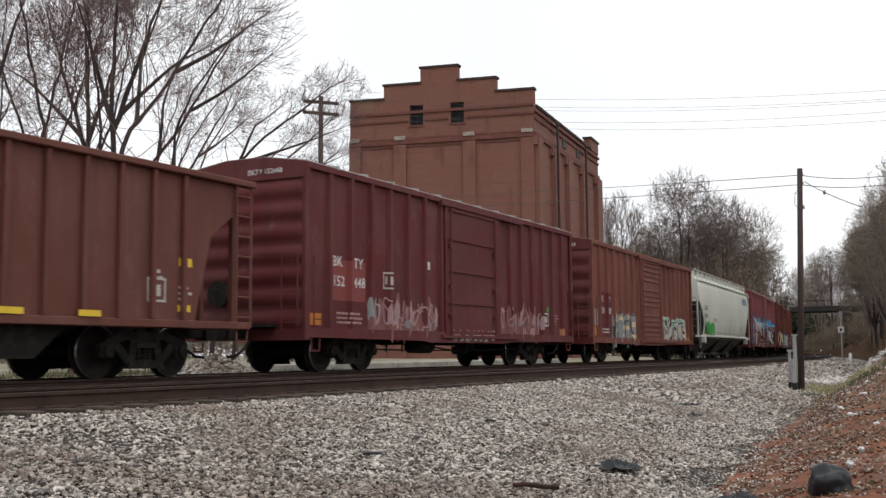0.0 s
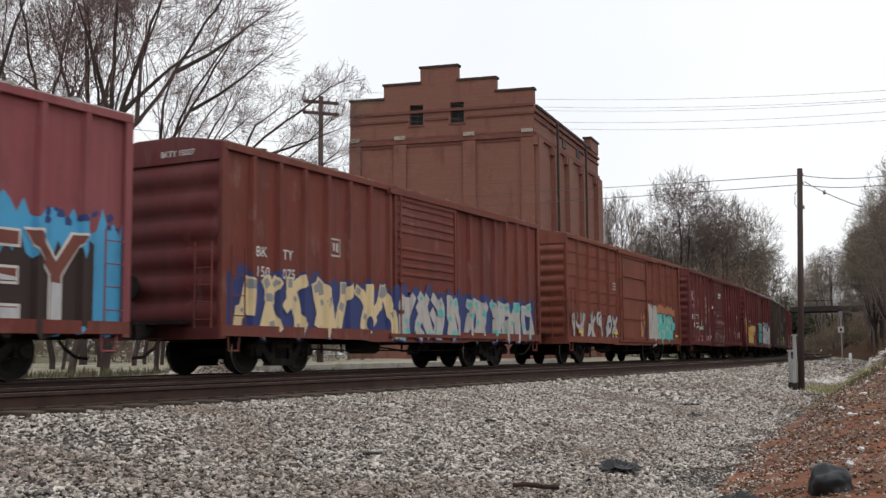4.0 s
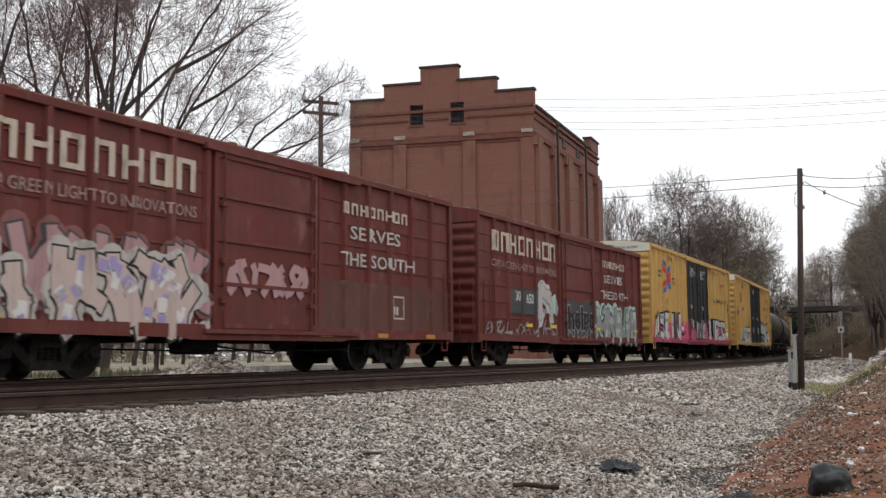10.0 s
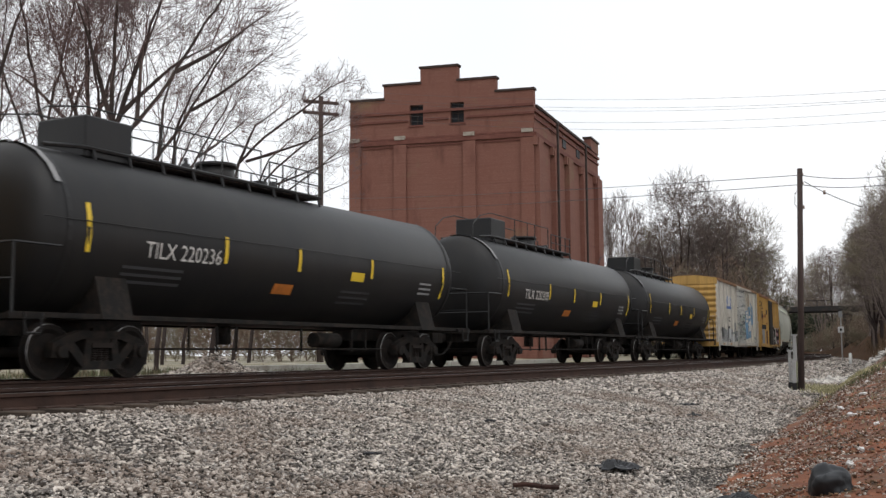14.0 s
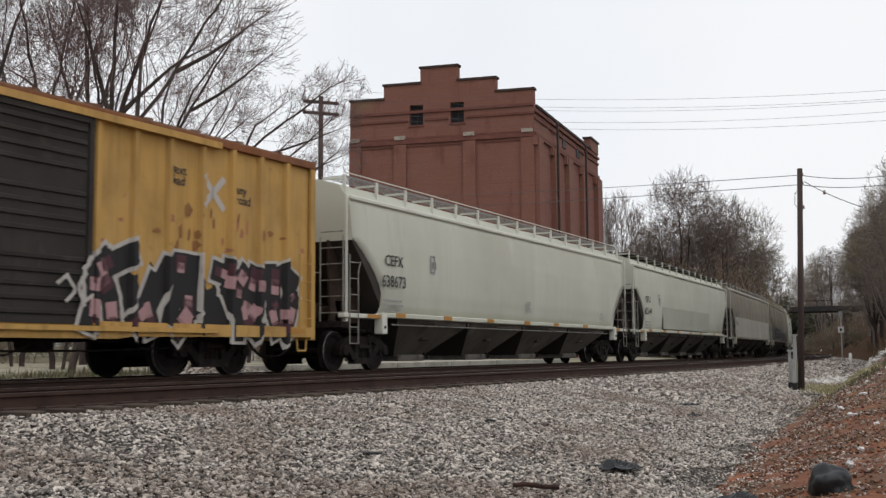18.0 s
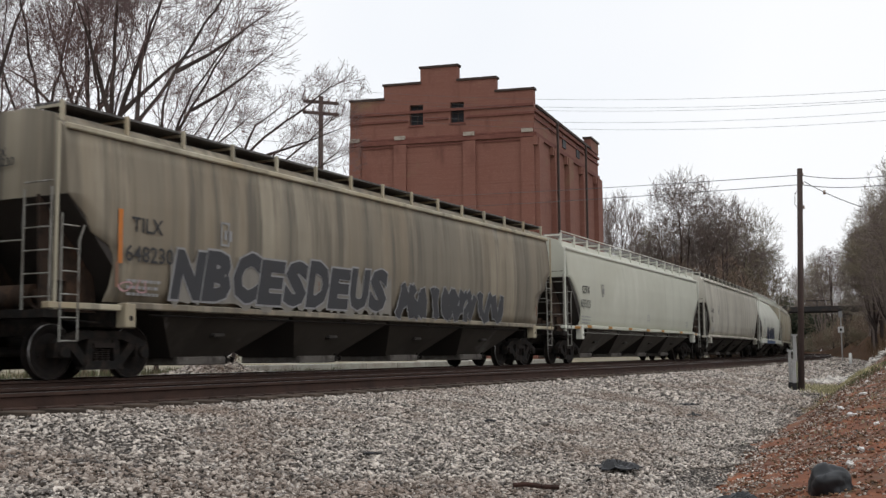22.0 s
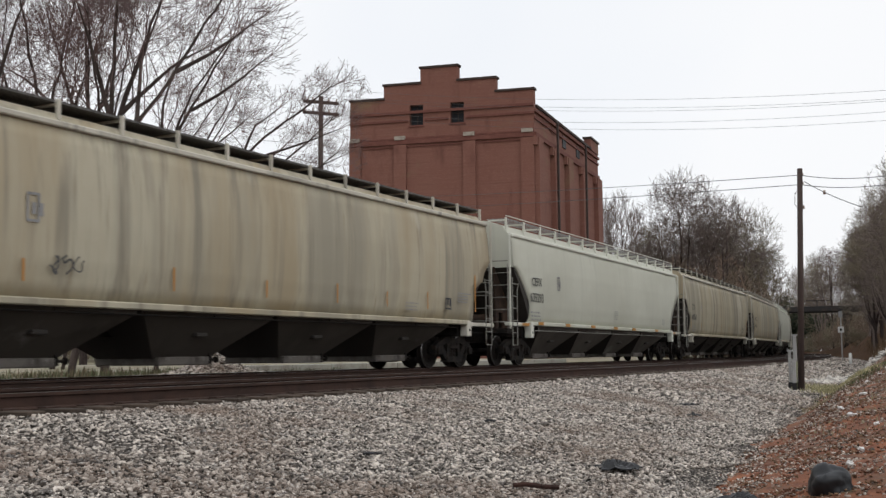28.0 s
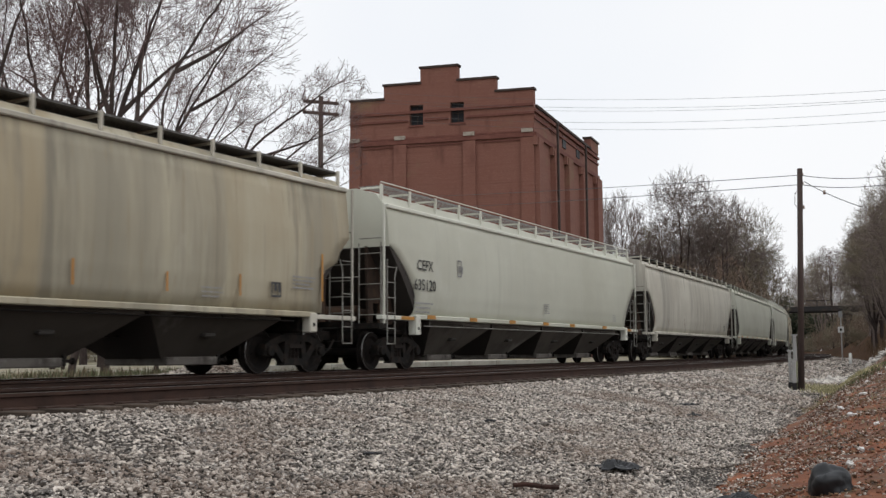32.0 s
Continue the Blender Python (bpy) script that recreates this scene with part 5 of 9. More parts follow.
# sprayed shapes that read as no letter
def stroke(bm, pts, w, lift, count):
    for (ax, az), (bx, bz) in zip(pts[:-1], pts[1:]):
        d = Vector((bx - ax, bz - az))
        if d.length < 1e-4:
            continue
        n = Vector((-d.y, d.x)).normalized() * w / 2
        e = d.normalized() * w * 0.38
        count[0] += 1
        quad(bm, [(ax - e.x + n.x, az - e.y + n.y), (ax - e.x - n.x, az - e.y - n.y), (bx + e.x - n.x, bz + e.y - n.y), (bx + e.x + n.x, bz + e.y + n.y)], lift + 0.00025 * (count[0] % 30))


def tangle(rnd):
    """Two to four bent strokes that cross one another inside a unit cell."""
    out = []
    for k in range(rnd.randint(2, 4)):
        up = rnd.random() < 0.5
        u = rnd.uniform(0.0, 0.7)
        pts = [(u, 0.0 if up else 1.0)]
        for i in range(rnd.randint(2, 3)):
            pts.append((min(max(pts[-1][0] + rnd.uniform(-0.55, 0.7), -0.12), 1.12), min(max((0.45 + 0.4 * i if up else 0.6 - 0.4 * i) + rnd.uniform(-0.3, 0.3), 0.0), 1.0)))
        out.append(pts)
    return out


def rounded(pts):
    """Cuts the corners of a polyline twice, so that it bends like a sprayed line."""
    if len(pts) < 3:
        return pts
    for _ in range(2):
        out = [pts[0]]
        for a, b in zip(pts[:-1], pts[1:]):
            out += [(a[0] * 0.75 + b[0] * 0.25, a[1] * 0.75 + b[1] * 0.25), (a[0] * 0.25 + b[0] * 0.75, a[1] * 0.25 + b[1] * 0.75)]
        pts = out[:1] + out[2:-2] + [pts[-1]]
    return pts


def letter(root, side, ch, x0, x1, z0, z1, fill, edge, rim=0.06, bold=0.04, slant=0.0, climb=0.0, tints=(), base=0.012):
    """One sprayed letter in a box, with its outline, fill and bands of other tints (material, low, high, share of
    the height). It may lean over and its foot may climb along the car."""
    def sheet(grow, weight):
        bm = text_bm(ch, 1.0, bold=weight)
        xs, zs = [v.co.x for v in bm.verts], [v.co.z for v in bm.verts]
        ax, bx, az, bz = min(xs), max(xs), min(zs), max(zs)
        for v in bm.verts:
            v.co.x = x0 - grow + (v.co.x - ax) / (bx - ax) * (x1 - x0 + 2 * grow)
            v.co.z = z0 - grow + (v.co.z - az) / (bz - az) * (z1 - z0 + 2 * grow)
        return bm

    def lean(bm):
        for v in bm.verts:
            v.co.z, v.co.x = v.co.z + climb * (v.co.x - x0), v.co.x + slant * (v.co.z - z0)
        return bm
    host = part("graffiti_letter", drape(lean(sheet(rim, bold + 0.8 * rim)), side, base), edge, root)
    part("fill", drape(lean(sheet(0, bold)), side, base + 0.007), fill, host)
    for k, (mat, low, high) in enumerate(tints):
        bm = sheet(-0.012, bold - 0.012)
        for f, n in ((low, 1), (high, -1)):
            if bm.verts:
                bmesh.ops.bisect_plane(bm, geom=bm.verts[:] + bm.edges[:] + bm.faces[:], plane_co=(0, 0, z0 + f * (z1 - z0)), plane_no=(0.12 * n, 0, n), clear_inner=True)
        if bm.verts:
            tagged(part("shading", drape(lean(bm), side, base + 0.011 + 0.002 * k), mat, host), kind="stuff")


def piece(root, side, x0, x1, z0, z1, glyphs, fill, edge, weight=0.2, rim=0.05, slant=0.0, seed=1, shade=None, ground=None, wild=0.06, shine=None, name="graffiti_letter"):
    """A sprayed piece: each stroke figure is a part with its outline, fill and shading."""
    rnd = random.Random(seed)
    cell, high = (x1 - x0) / glyphs, z1 - z0
    w = weight * min(cell, high)
    low = 0.74
    for g in range(glyphs):
        shapes = []
        for line in tangle(rnd):
            pts = []
            for u, v in line:
                zz = z0 + high * (0.07 + 0.86 * v) + rnd.uniform(-wild, wild) * high
                xx = x0 + cell * (g + 0.08 + 0.84 * u) + rnd.uniform(-wild, wild) * cell + slant * (zz - z0)
                pts.append((min(max(xx, x0), x1), min(max(zz, z0), z1)))
            shapes.append(rounded(pts))
        host = root
        if ground:
            bm, c = bmesh.new(), [0]
            for pts in shapes:
                for x, z in pts:
                    r = rnd.uniform(0.7, 1.1) * w * 1.1
                    c[0] += 1
                    ring = [(min(max(x + r * math.cos(a * 0.524) * rnd.uniform(0.9, 1.1), x0 - 0.05), x1 + 0.1), max(low, z + r * math.sin(a * 0.524))) for a in range(12)]
                    quad(bm, ring[::-1], 0.0002 * (c[0] % 20))
            host = part(name, drape(bm, side, 0.004), ground, root)
        for sub, mat, ww, lift in (("outline", edge, w + 2 * rim, 0.009), ("fill", fill, w, 0.017)):
            if mat:
                bm, c = bmesh.new(), [0]
                for pts in shapes:
                    stroke(bm, pts, ww, 0, c)
                ob = part(sub if host is not root else name, drape(bm, side, lift), mat, host)
                host = ob if host is root else host
        for mat, part_of, sub in ((shade, 0.0, "shading"), (shine, 0.55, "highlight")):
            if mat:
                bm, c = bmesh.new(), [0]
                for pts in shapes:
                    for (ax, az), (bx, bz) in zip(pts[:-1:3], pts[1::3]):
                        k = rnd.uniform(0.2, 0.5)
                        stroke(bm, [(ax + (bx - ax) * part_of, az + (bz - az) * part_of), (ax + (bx - ax) * (part_of + k * 0.8), az + (bz - az) * (part_of + k * 0.8))], w * rnd.uniform(0.3, 0.75), 0, c)
                tagged(part(sub, drape(bm, side, 0.026), mat, host), kind="stuff")


def blocks(root, side, x, z, count, w, h, step, mat, name="brand_block", seed=1, skip=(), lean=0.0):
    """A brand's lettering as plain slabs and frames of its size and colour."""
    for k in range(count):
        if k in skip:
            continue
        a, t = x + step * k, 0.27 * w
        bars_ = [(a, a + t, z, z + h), (a + w - t, a + w, z, z + h)]
        bars_ += ([(a + t, a + w - t, z, z + 0.7 * t), (a + t, a + w - t, z + h - 0.7 * t, z + h)], [(a + t, a + w - t, z + h - 0.7 * t, z + h)], [(a + t, a + w - t, z + 0.5 * h - 0.35 * t, z + 0.5 * h + 0.35 * t)])[k % 3]
        bm = bmesh.new()
        for x0, x1, z0, z1 in bars_:
            quad(bm, [(x0 + lean * (z0 - z), z0), (x1 + lean * (z0 - z), z0), (x1 + lean * (z1 - z), z1), (x0 + lean * (z1 - z), z1)], 0)
        bmesh.ops.remove_doubles(bm, verts=bm.verts, dist=1e-4)
        part(name, drape(bm, side, 0.007), mat, root)


def scrawl(root, side, x0, x1, z0, z1, mat, count=6, seed=1, width=0.035, name="scrawled_tag"):
    """Thin looping spray lines."""
    rnd = random.Random(seed)
    bm, c = bmesh.new(), [0]
    for k in range(count):
        cx = x0 + (x1 - x0) * (k + 0.5) / count
        span = (x1 - x0) / count
        pts = []
        a0 = rnd.uniform(0, 6)
        for i in range(rnd.randint(5, 9)):
            a = a0 + i * rnd.uniform(0.8, 1.7)
            pts.append((min(max(cx + math.cos(a) * span * rnd.uniform(0.2, 0.6), x0), x1), min(max((z0 + z1) / 2 + math.sin(a) * (z1 - z0) * rnd.uniform(0.25, 0.5), z0), z1)))
        stroke(bm, rounded(pts), width * rnd.uniform(0.6, 1.1), 0, c)
    return tagged(part(name, drape(bm, side, 0.03), mat, root), kind="stuff")


def drips(root, side, x0, x1, z0, z1, mats, count, seed, w=(0.03, 0.16), h=(0.2, 0.8), name="worn_paint"):
    """Ragged upright scraps of worn paint along the lower side."""
    rnd = random.Random(seed)
    bms = [bmesh.new() for _ in mats]
    for k in range(count):
        b = rnd.randrange(len(mats))
        x = rnd.uniform(x0, x1)
        z = rnd.uniform(z0, z0 + (z1 - z0) * 0.5)
        ww, hh = rnd.uniform(*w), rnd.uniform(*h) * (z1 - z0)
        top = min(z + hh, z1)
        quad(bms[b], [(x, z), (x + ww * rnd.uniform(0.5, 1), z), (x + ww, (z + top) / 2), (x + ww * rnd.uniform(0.3, 1), top), (x + ww * rnd.uniform(-0.4, 0.3), top - 0.3 * (top - z))], 0.00025 * (k % 40))
    for bm, m in zip(bms, mats):
        tagged(part(name, drape(bm, side, 0.004 + 0.012 * mats.index(m) / len(mats)), m, root), kind="stuff")
# ---- boxcars ----
def hat_posts(xs, sheet=-1.52, proud=-1.61, w=0.12):
    """Section of a side with hat-shaped posts."""
    out = [(-12.0, sheet)]
    for x in sorted(xs):
        out += [(x - w / 2 - 0.03, sheet), (x - w / 2 + 0.01, proud), (x + w / 2 - 0.01, proud), (x + w / 2 + 0.03, sheet)]
    return out + [(12.0, sheet)]


def corrugated_end(L, H, sill, ribs, depth=0.11):
    """One pressed-steel end with horizontal ribs, at x = -L/2, bulging outwards."""
    bm = bmesh.new()
    pts = []
    z0, z1 = sill + 0.22, H - 0.34
    n = ribs * 6
    for i in range(n + 1):
        z = z0 + (z1 - z0) * i / n
        u = (i % 6) / 6
        bulge = 0 if i in (0, n) else depth * (0.5 - 0.5 * math.cos(2 * math.pi * u)) ** 0.6
        pts.append((-L / 2 + 0.06 - bulge, z))
    rows = [[bm.verts.new((x, y, z)) for x, z in [(-L / 2 + 0.06, sill)] + pts + [(-L / 2 + 0.06, H)]] for y in (-1.56, -1.42, 1.42, 1.56)]
    for k, row in enumerate(rows):
        if k in (0, 3):
            for v in row:
                v.co.x = -L / 2 + 0.06
    for a, b in zip(rows[:-1], rows[1:]):
        for j in range(len(a) - 1):
            bm.faces.new((a[j], a[j + 1], b[j + 1], b[j])).smooth = True
    # peaked upper plate
    prism(bm, [(-1.58, H - 0.33), (1.58, H - 0.33), (1.58, H), (0.5, H + 0.17), (-0.5, H + 0.17), (-1.58, H)], "x", -L / 2 - 0.005, -L / 2 + 0.05)
    prism(bm, [(-1.58, sill), (1.58, sill), (1.58, sill + 0.24), (-1.58, sill + 0.24)], "x", -L / 2 - 0.02, -L / 2 + 0.05)
    fixed(bm)
    return bm


def ladder_bm(x, y0, y1, z0, z1, rungs, along="y", r=0.011, legs=True):
    bm = bmesh.new()
    def p(a, z):
        return (x, a, z) if along == "y" else (a, x, z)
    if legs:
        tube(bm, p(y0, z0), p(y0, z1), r * 1.5, n=5)
        tube(bm, p(y1, z0), p(y1, z1), r * 1.5, n=5)
    for k in range(rungs):
        z = z0 + (z1 - z0) * (k + 0.5) / rungs
        tube(bm, p(y0, z), p(y1, z), r, n=5)
    return bm


def stirrup_bm(x, sill, y=-1.56, w=0.34):
    bm = bmesh.new()
    tubes(bm, [(x - w / 2, y, sill + 0.1), (x - w / 2 + 0.03, y, sill - 0.22), (x + w / 2 - 0.03, y, sill - 0.22), (x + w / 2, y, sill + 0.1)], 0.02)
    return bm


def boxcar(left, right, label, mat, posts, door, H=4.37, sill=0.68, end_ribs=8, door_kind="ribbed", door_mat=None, end_mat=None, roof_mat=None, plate_mat=None, sheet_lines=0, trim_mat=None, sill_mat=None, top_mat=None, inset=2.6, track_mat=None):
    """A boxcar; x runs along the car, the side towards the camera is -y. Returns the thing and its near side's section."""
    L = right - left
    root = thing("boxcar", label, "freight car", "cars of the freight train")
    trim, endm, doorm = trim_mat or mat, end_mat or mat, door_mat or mat
    d0, d1 = door
    reach = -1.642 if door_kind == "ribbed" else -1.612
    flank = hat_posts(posts, -1.548 if sheet_lines else -1.52)
    side = [q for q in flank if q[0] < d0 - 0.02] + [(d0 - 0.01, -1.61), (d0, reach), (d1, reach), (d1 + 0.01, -1.61)] + [q for q in flank if q[0] > d1 + 0.02]
    for s in (-1, 1):
        bm = boxm(-L / 2 + 0.02, L / 2 - 0.02, s * 1.48, s * 1.52, sill + 0.1, H - 0.05) if s > 0 else boxm(-L / 2 + 0.02, L / 2 - 0.02, -1.52, -1.48, sill + 0.1, H - 0.05)
        part("side_sheet", bm, mat, root)
        post = bmesh.new()
        prism(post, [(-0.09, 1.52), (-0.05, 1.61), (0.05, 1.61), (0.09, 1.52)], "z", sill + 0.2, H - 0.13)
        fixed(post)
        if s < 0:
            bmesh.ops.transform(post, matrix=FLIP, verts=post.verts)
        me = mesh_of("side_post", post, mat)
        for x in posts:
            part("side_post", me, None, root, at=Matrix.Translation((x, 0, 0)))
        for x in (-L / 2 + 0.08, L / 2 - 0.08):
            part("corner_post", boxm(x - 0.08, x + 0.08, min(s * 1.53, s * 1.605), max(s * 1.53, s * 1.605), sill, H - 0.1, bevel=0.012), trim, root)
        bm = bmesh.new()
        y0, y1 = sorted((s * 1.545, s * 1.612))
        prism(bm, [(-L / 2 + 0.02, sill + 0.26), (-L / 2 + 0.02, sill + 0.06), (-2.7, sill + 0.02), (-2.4, sill - 0.02), (2.4, sill - 0.02), (2.7, sill + 0.02), (L / 2 - 0.02, sill + 0.06), (L / 2 - 0.02, sill + 0.26)], "y", y0, y1)
        part("side_sill", fixed(bm), sill_mat or trim, root)
        part("top_chord", boxm(-L / 2, L / 2, min(s * 1.52, s * 1.615), max(s * 1.52, s * 1.615), H - 0.14, H, bevel=0.012), top_mat or trim, root)
        if sheet_lines and s < 0:
            bm = bmesh.new()
            edges = [-L / 2 + 0.1] + sorted(posts) + [L / 2 - 0.1]
            for a, b in zip(edges[:-1], edges[1:]):
                if a > d0 - 0.3 and b < d1 + 0.3:
                    continue
                for k in range(1, sheet_lines):
                    z = sill + 0.25 + (H - sill - 0.4) * k / sheet_lines
                    box(bm, a + 0.1, b - 0.1, -1.545, -1.515, z - 0.018, z + 0.018)
            part("sheet_seams", bm, mat, root)
    for m in (Matrix.Identity(4), FLIP):
        part("end_wall", corrugated_end(L, H, sill, end_ribs), [endm], root, at=m)
        if plate_mat:
            bm = bmesh.new()
            prism(bm, [(-1.57, H - 0.32), (1.57, H - 0.32), (1.57, H - 0.01), (0.5, H + 0.16), (-0.5, H + 0.16), (-1.57, H - 0.01)], "x", -L / 2 - 0.012, -L / 2 - 0.006)
            part("end_plate", fixed(bm), plate_mat, root, at=m)
    # roof of pressed sheets with standing seams
    bm = bmesh.new()
    prism(bm, [(-1.6, H - 0.02), (-1.6, H + 0.02), (-0.5, H + 0.18), (0.5, H + 0.18), (1.6, H + 0.02), (1.6, H - 0.02)], "x", -L / 2, L / 2)
    k = int(L / 1.2)
    for i in range(1, k):
        x = -L / 2 + L * i / k
        prism(bm, [(-1.62, H - 0.02), (-1.62, H + 0.055), (-0.5, H + 0.215), (0.5, H + 0.215), (1.62, H + 0.055), (1.62, H - 0.02)], "x", x - 0.04, x + 0.04)
    part("roof", fixed(bm), roof_mat or mat, root)
    # doors
    for s in (-1, 1):
        def dy(a, b):
            return sorted((s * a, s * b))
        zb, zt = sill + 0.2, H - 0.2
        n = max(1, round((d1 - d0) / 3.0)) if door_kind == "double" else 1
        for k in range(n):
            a, b = d0 + (d1 - d0) * k / n + 0.02, d0 + (d1 - d0) * (k + 1) / n - 0.02
            bm = bmesh.new()
            y0, y1 = dy(1.52, 1.60)
            box(bm, a, b, y0, y1, zb, zt)
            lead = part("door", bm, doorm, root)
            y0, y1 = dy(1.603, 1.635)
            for x in (a, b - 0.1):
                part("door_stile", boxm(x, x + 0.1, y0, y1, zb, zt), doorm, lead)
            for z in (zb, zt - 0.1):
                part("door_rail", boxm(a + 0.1, b - 0.1, y0, y1, z, z + 0.1), doorm, lead)
            bm = bmesh.new()
            if door_kind == "ribbed":
                for i in range(15):
                    z = zb + 0.2 + (zt - zb - 0.4) * i / 14
                    if i not in (5, 10):
                        y0, y1 = dy(1.6, 1.63)
                        box(bm, a + 0.14, b - 0.14, y0, y1, z - 0.06, z + 0.02, bevel=0.012)
            else:
                for i in range(1, 4):
                    z = zb + (zt - zb) * i / 4
                    y0, y1 = dy(1.6, 1.64)
                    box(bm, a + 0.1, b - 0.1, y0, y1, z - 0.035, z + 0.035)
                if door_kind == "double":
                    y0, y1 = dy(1.6, 1.66)
                    box(bm, (a + b) / 2 - 0.03, (a + b) / 2 + 0.03, y0, y1, zb + 0.1, zt - 0.1)
            part("door_rib", bm, doorm, lead)
            for x in ([a + 0.22] if door_kind == "ribbed" else [a + 0.25, b - 0.25]):
                bm = bmesh.new()
                tube(bm, (x, s * 1.665, zb - 0.1), (x, s * 1.665, zt + 0.05), 0.022, n=6)
                y0, y1 = dy(1.63, 1.7)
                for z in (zb + 0.5, zb + 1.25, zb + 2.3):
                    box(bm, x - 0.09, x + 0.09, y0, y1, z - 0.04, z + 0.04)
                part("lock_rod", bm, doorm, lead)
        bm = bmesh.new()
        y0, y1 = dy(1.56, 1.68)
        wide = d1 + (d1 - d0) * 0.95 if door_kind == "ribbed" else d1 + 1.6
        box(bm, d0 - 0.25, wide, y0, y1, sill + 0.1, sill + 0.18)
        part("door_track", bm, track_mat or trim, root)
        bm = bmesh.new()
        box(bm, d0 - 0.25, wide, y0, y1, H - 0.2, H - 0.08)
        part("door_hood", bm, trim, root)
    # underframe
    bm = bmesh.new()
    box(bm, -L / 2 + 0.15, L / 2 - 0.15, -0.28, 0.28, 0.66, 1.02)
    for i in range(7):
        x = -L / 2 + 3.9 + (L - 7.8) * i / 6
        prism(bm, [(-1.5, sill + 0.2), (1.5, sill + 0.2), (0.5, 0.62), (-0.5, 0.62)], "x", x - 0.06, x + 0.06)
    box(bm, -L / 2 + 0.1, L / 2 - 0.1, -1.48, 1.48, sill + 0.18, sill + 0.26)
    part("underframe", fixed(bm), STEEL_DARK, root)
    bm = bmesh.new()
    tube(bm, (-1.9, -0.75, 0.58), (-0.9, -0.75, 0.58), 0.19, n=12)
    part("brake_reservoir", fixed(bm), STEEL_DARK, root)
    bm = bmesh.new()
    tube(bm, (1.2, -0.7, 0.6), (1.75, -0.7, 0.6), 0.16, n=12)
    part("brake_cylinder", fixed(bm), STEEL_DARK, root)
    bm = bmesh.new()
    tubes(bm, [(-L / 2 + 3.6, -1.0, 0.50), (-2.2, -0.9, 0.47), (2.5, -0.9, 0.47), (L / 2 - 3.6, -1.0, 0.52)], 0.018)
    for x in (-3.4, -2.6, 0.2, 2.4, 3.6):
        tubes(bm, [(x, -0.9, 0.70), (x, -0.9, 0.42)], 0.025)
    tubes(bm, [(-1.0, -0.9, 0.56), (0.6, -1.1, 0.40), (1.2, -0.9, 0.56)], 0.02)
    part("brake_rigging", bm, STEEL_DARK, root)
    # ladders and steps
    rungs = []
    for x0 in (-L / 2 + 0.22, L / 2 - 0.62):
        for s in (-1, 1):
            part("side_ladder", ladder_bm(s * 1.66, x0, x0 + 0.4, sill + 0.25, sill + 1.75, 4, "x"), trim, root)
    for x in (-L / 2 + 0.42, L / 2 - 0.42):
        for s in (-1, 1):
            part("stirrup_step", stirrup_bm(x, sill, s * 1.56), trim, root)
    for m in (Matrix.Identity(4), FLIP):
        part("end_ladder", ladder_bm(-L / 2 - 0.16, -1.5, -1.1, sill + 0.2, sill + 1.8, 5), trim, root, at=m)
        bm = bmesh.new()
        box(bm, -L / 2 - 0.35, -L / 2 - 0.02, -0.9, 0.9, sill + 0.28, sill + 0.34)
        tube(bm, (-L / 2 - 0.2, 0.55, sill + 1.0), (-L / 2 - 0.12, 0.55, sill + 1.0), 0.28, n=14)
        part("crossover_step", fixed(bm), STEEL_DARK, root, at=m)
    running_gear(root, L / 2, inset)
    placed(root, left, right, inset)
    return root, side


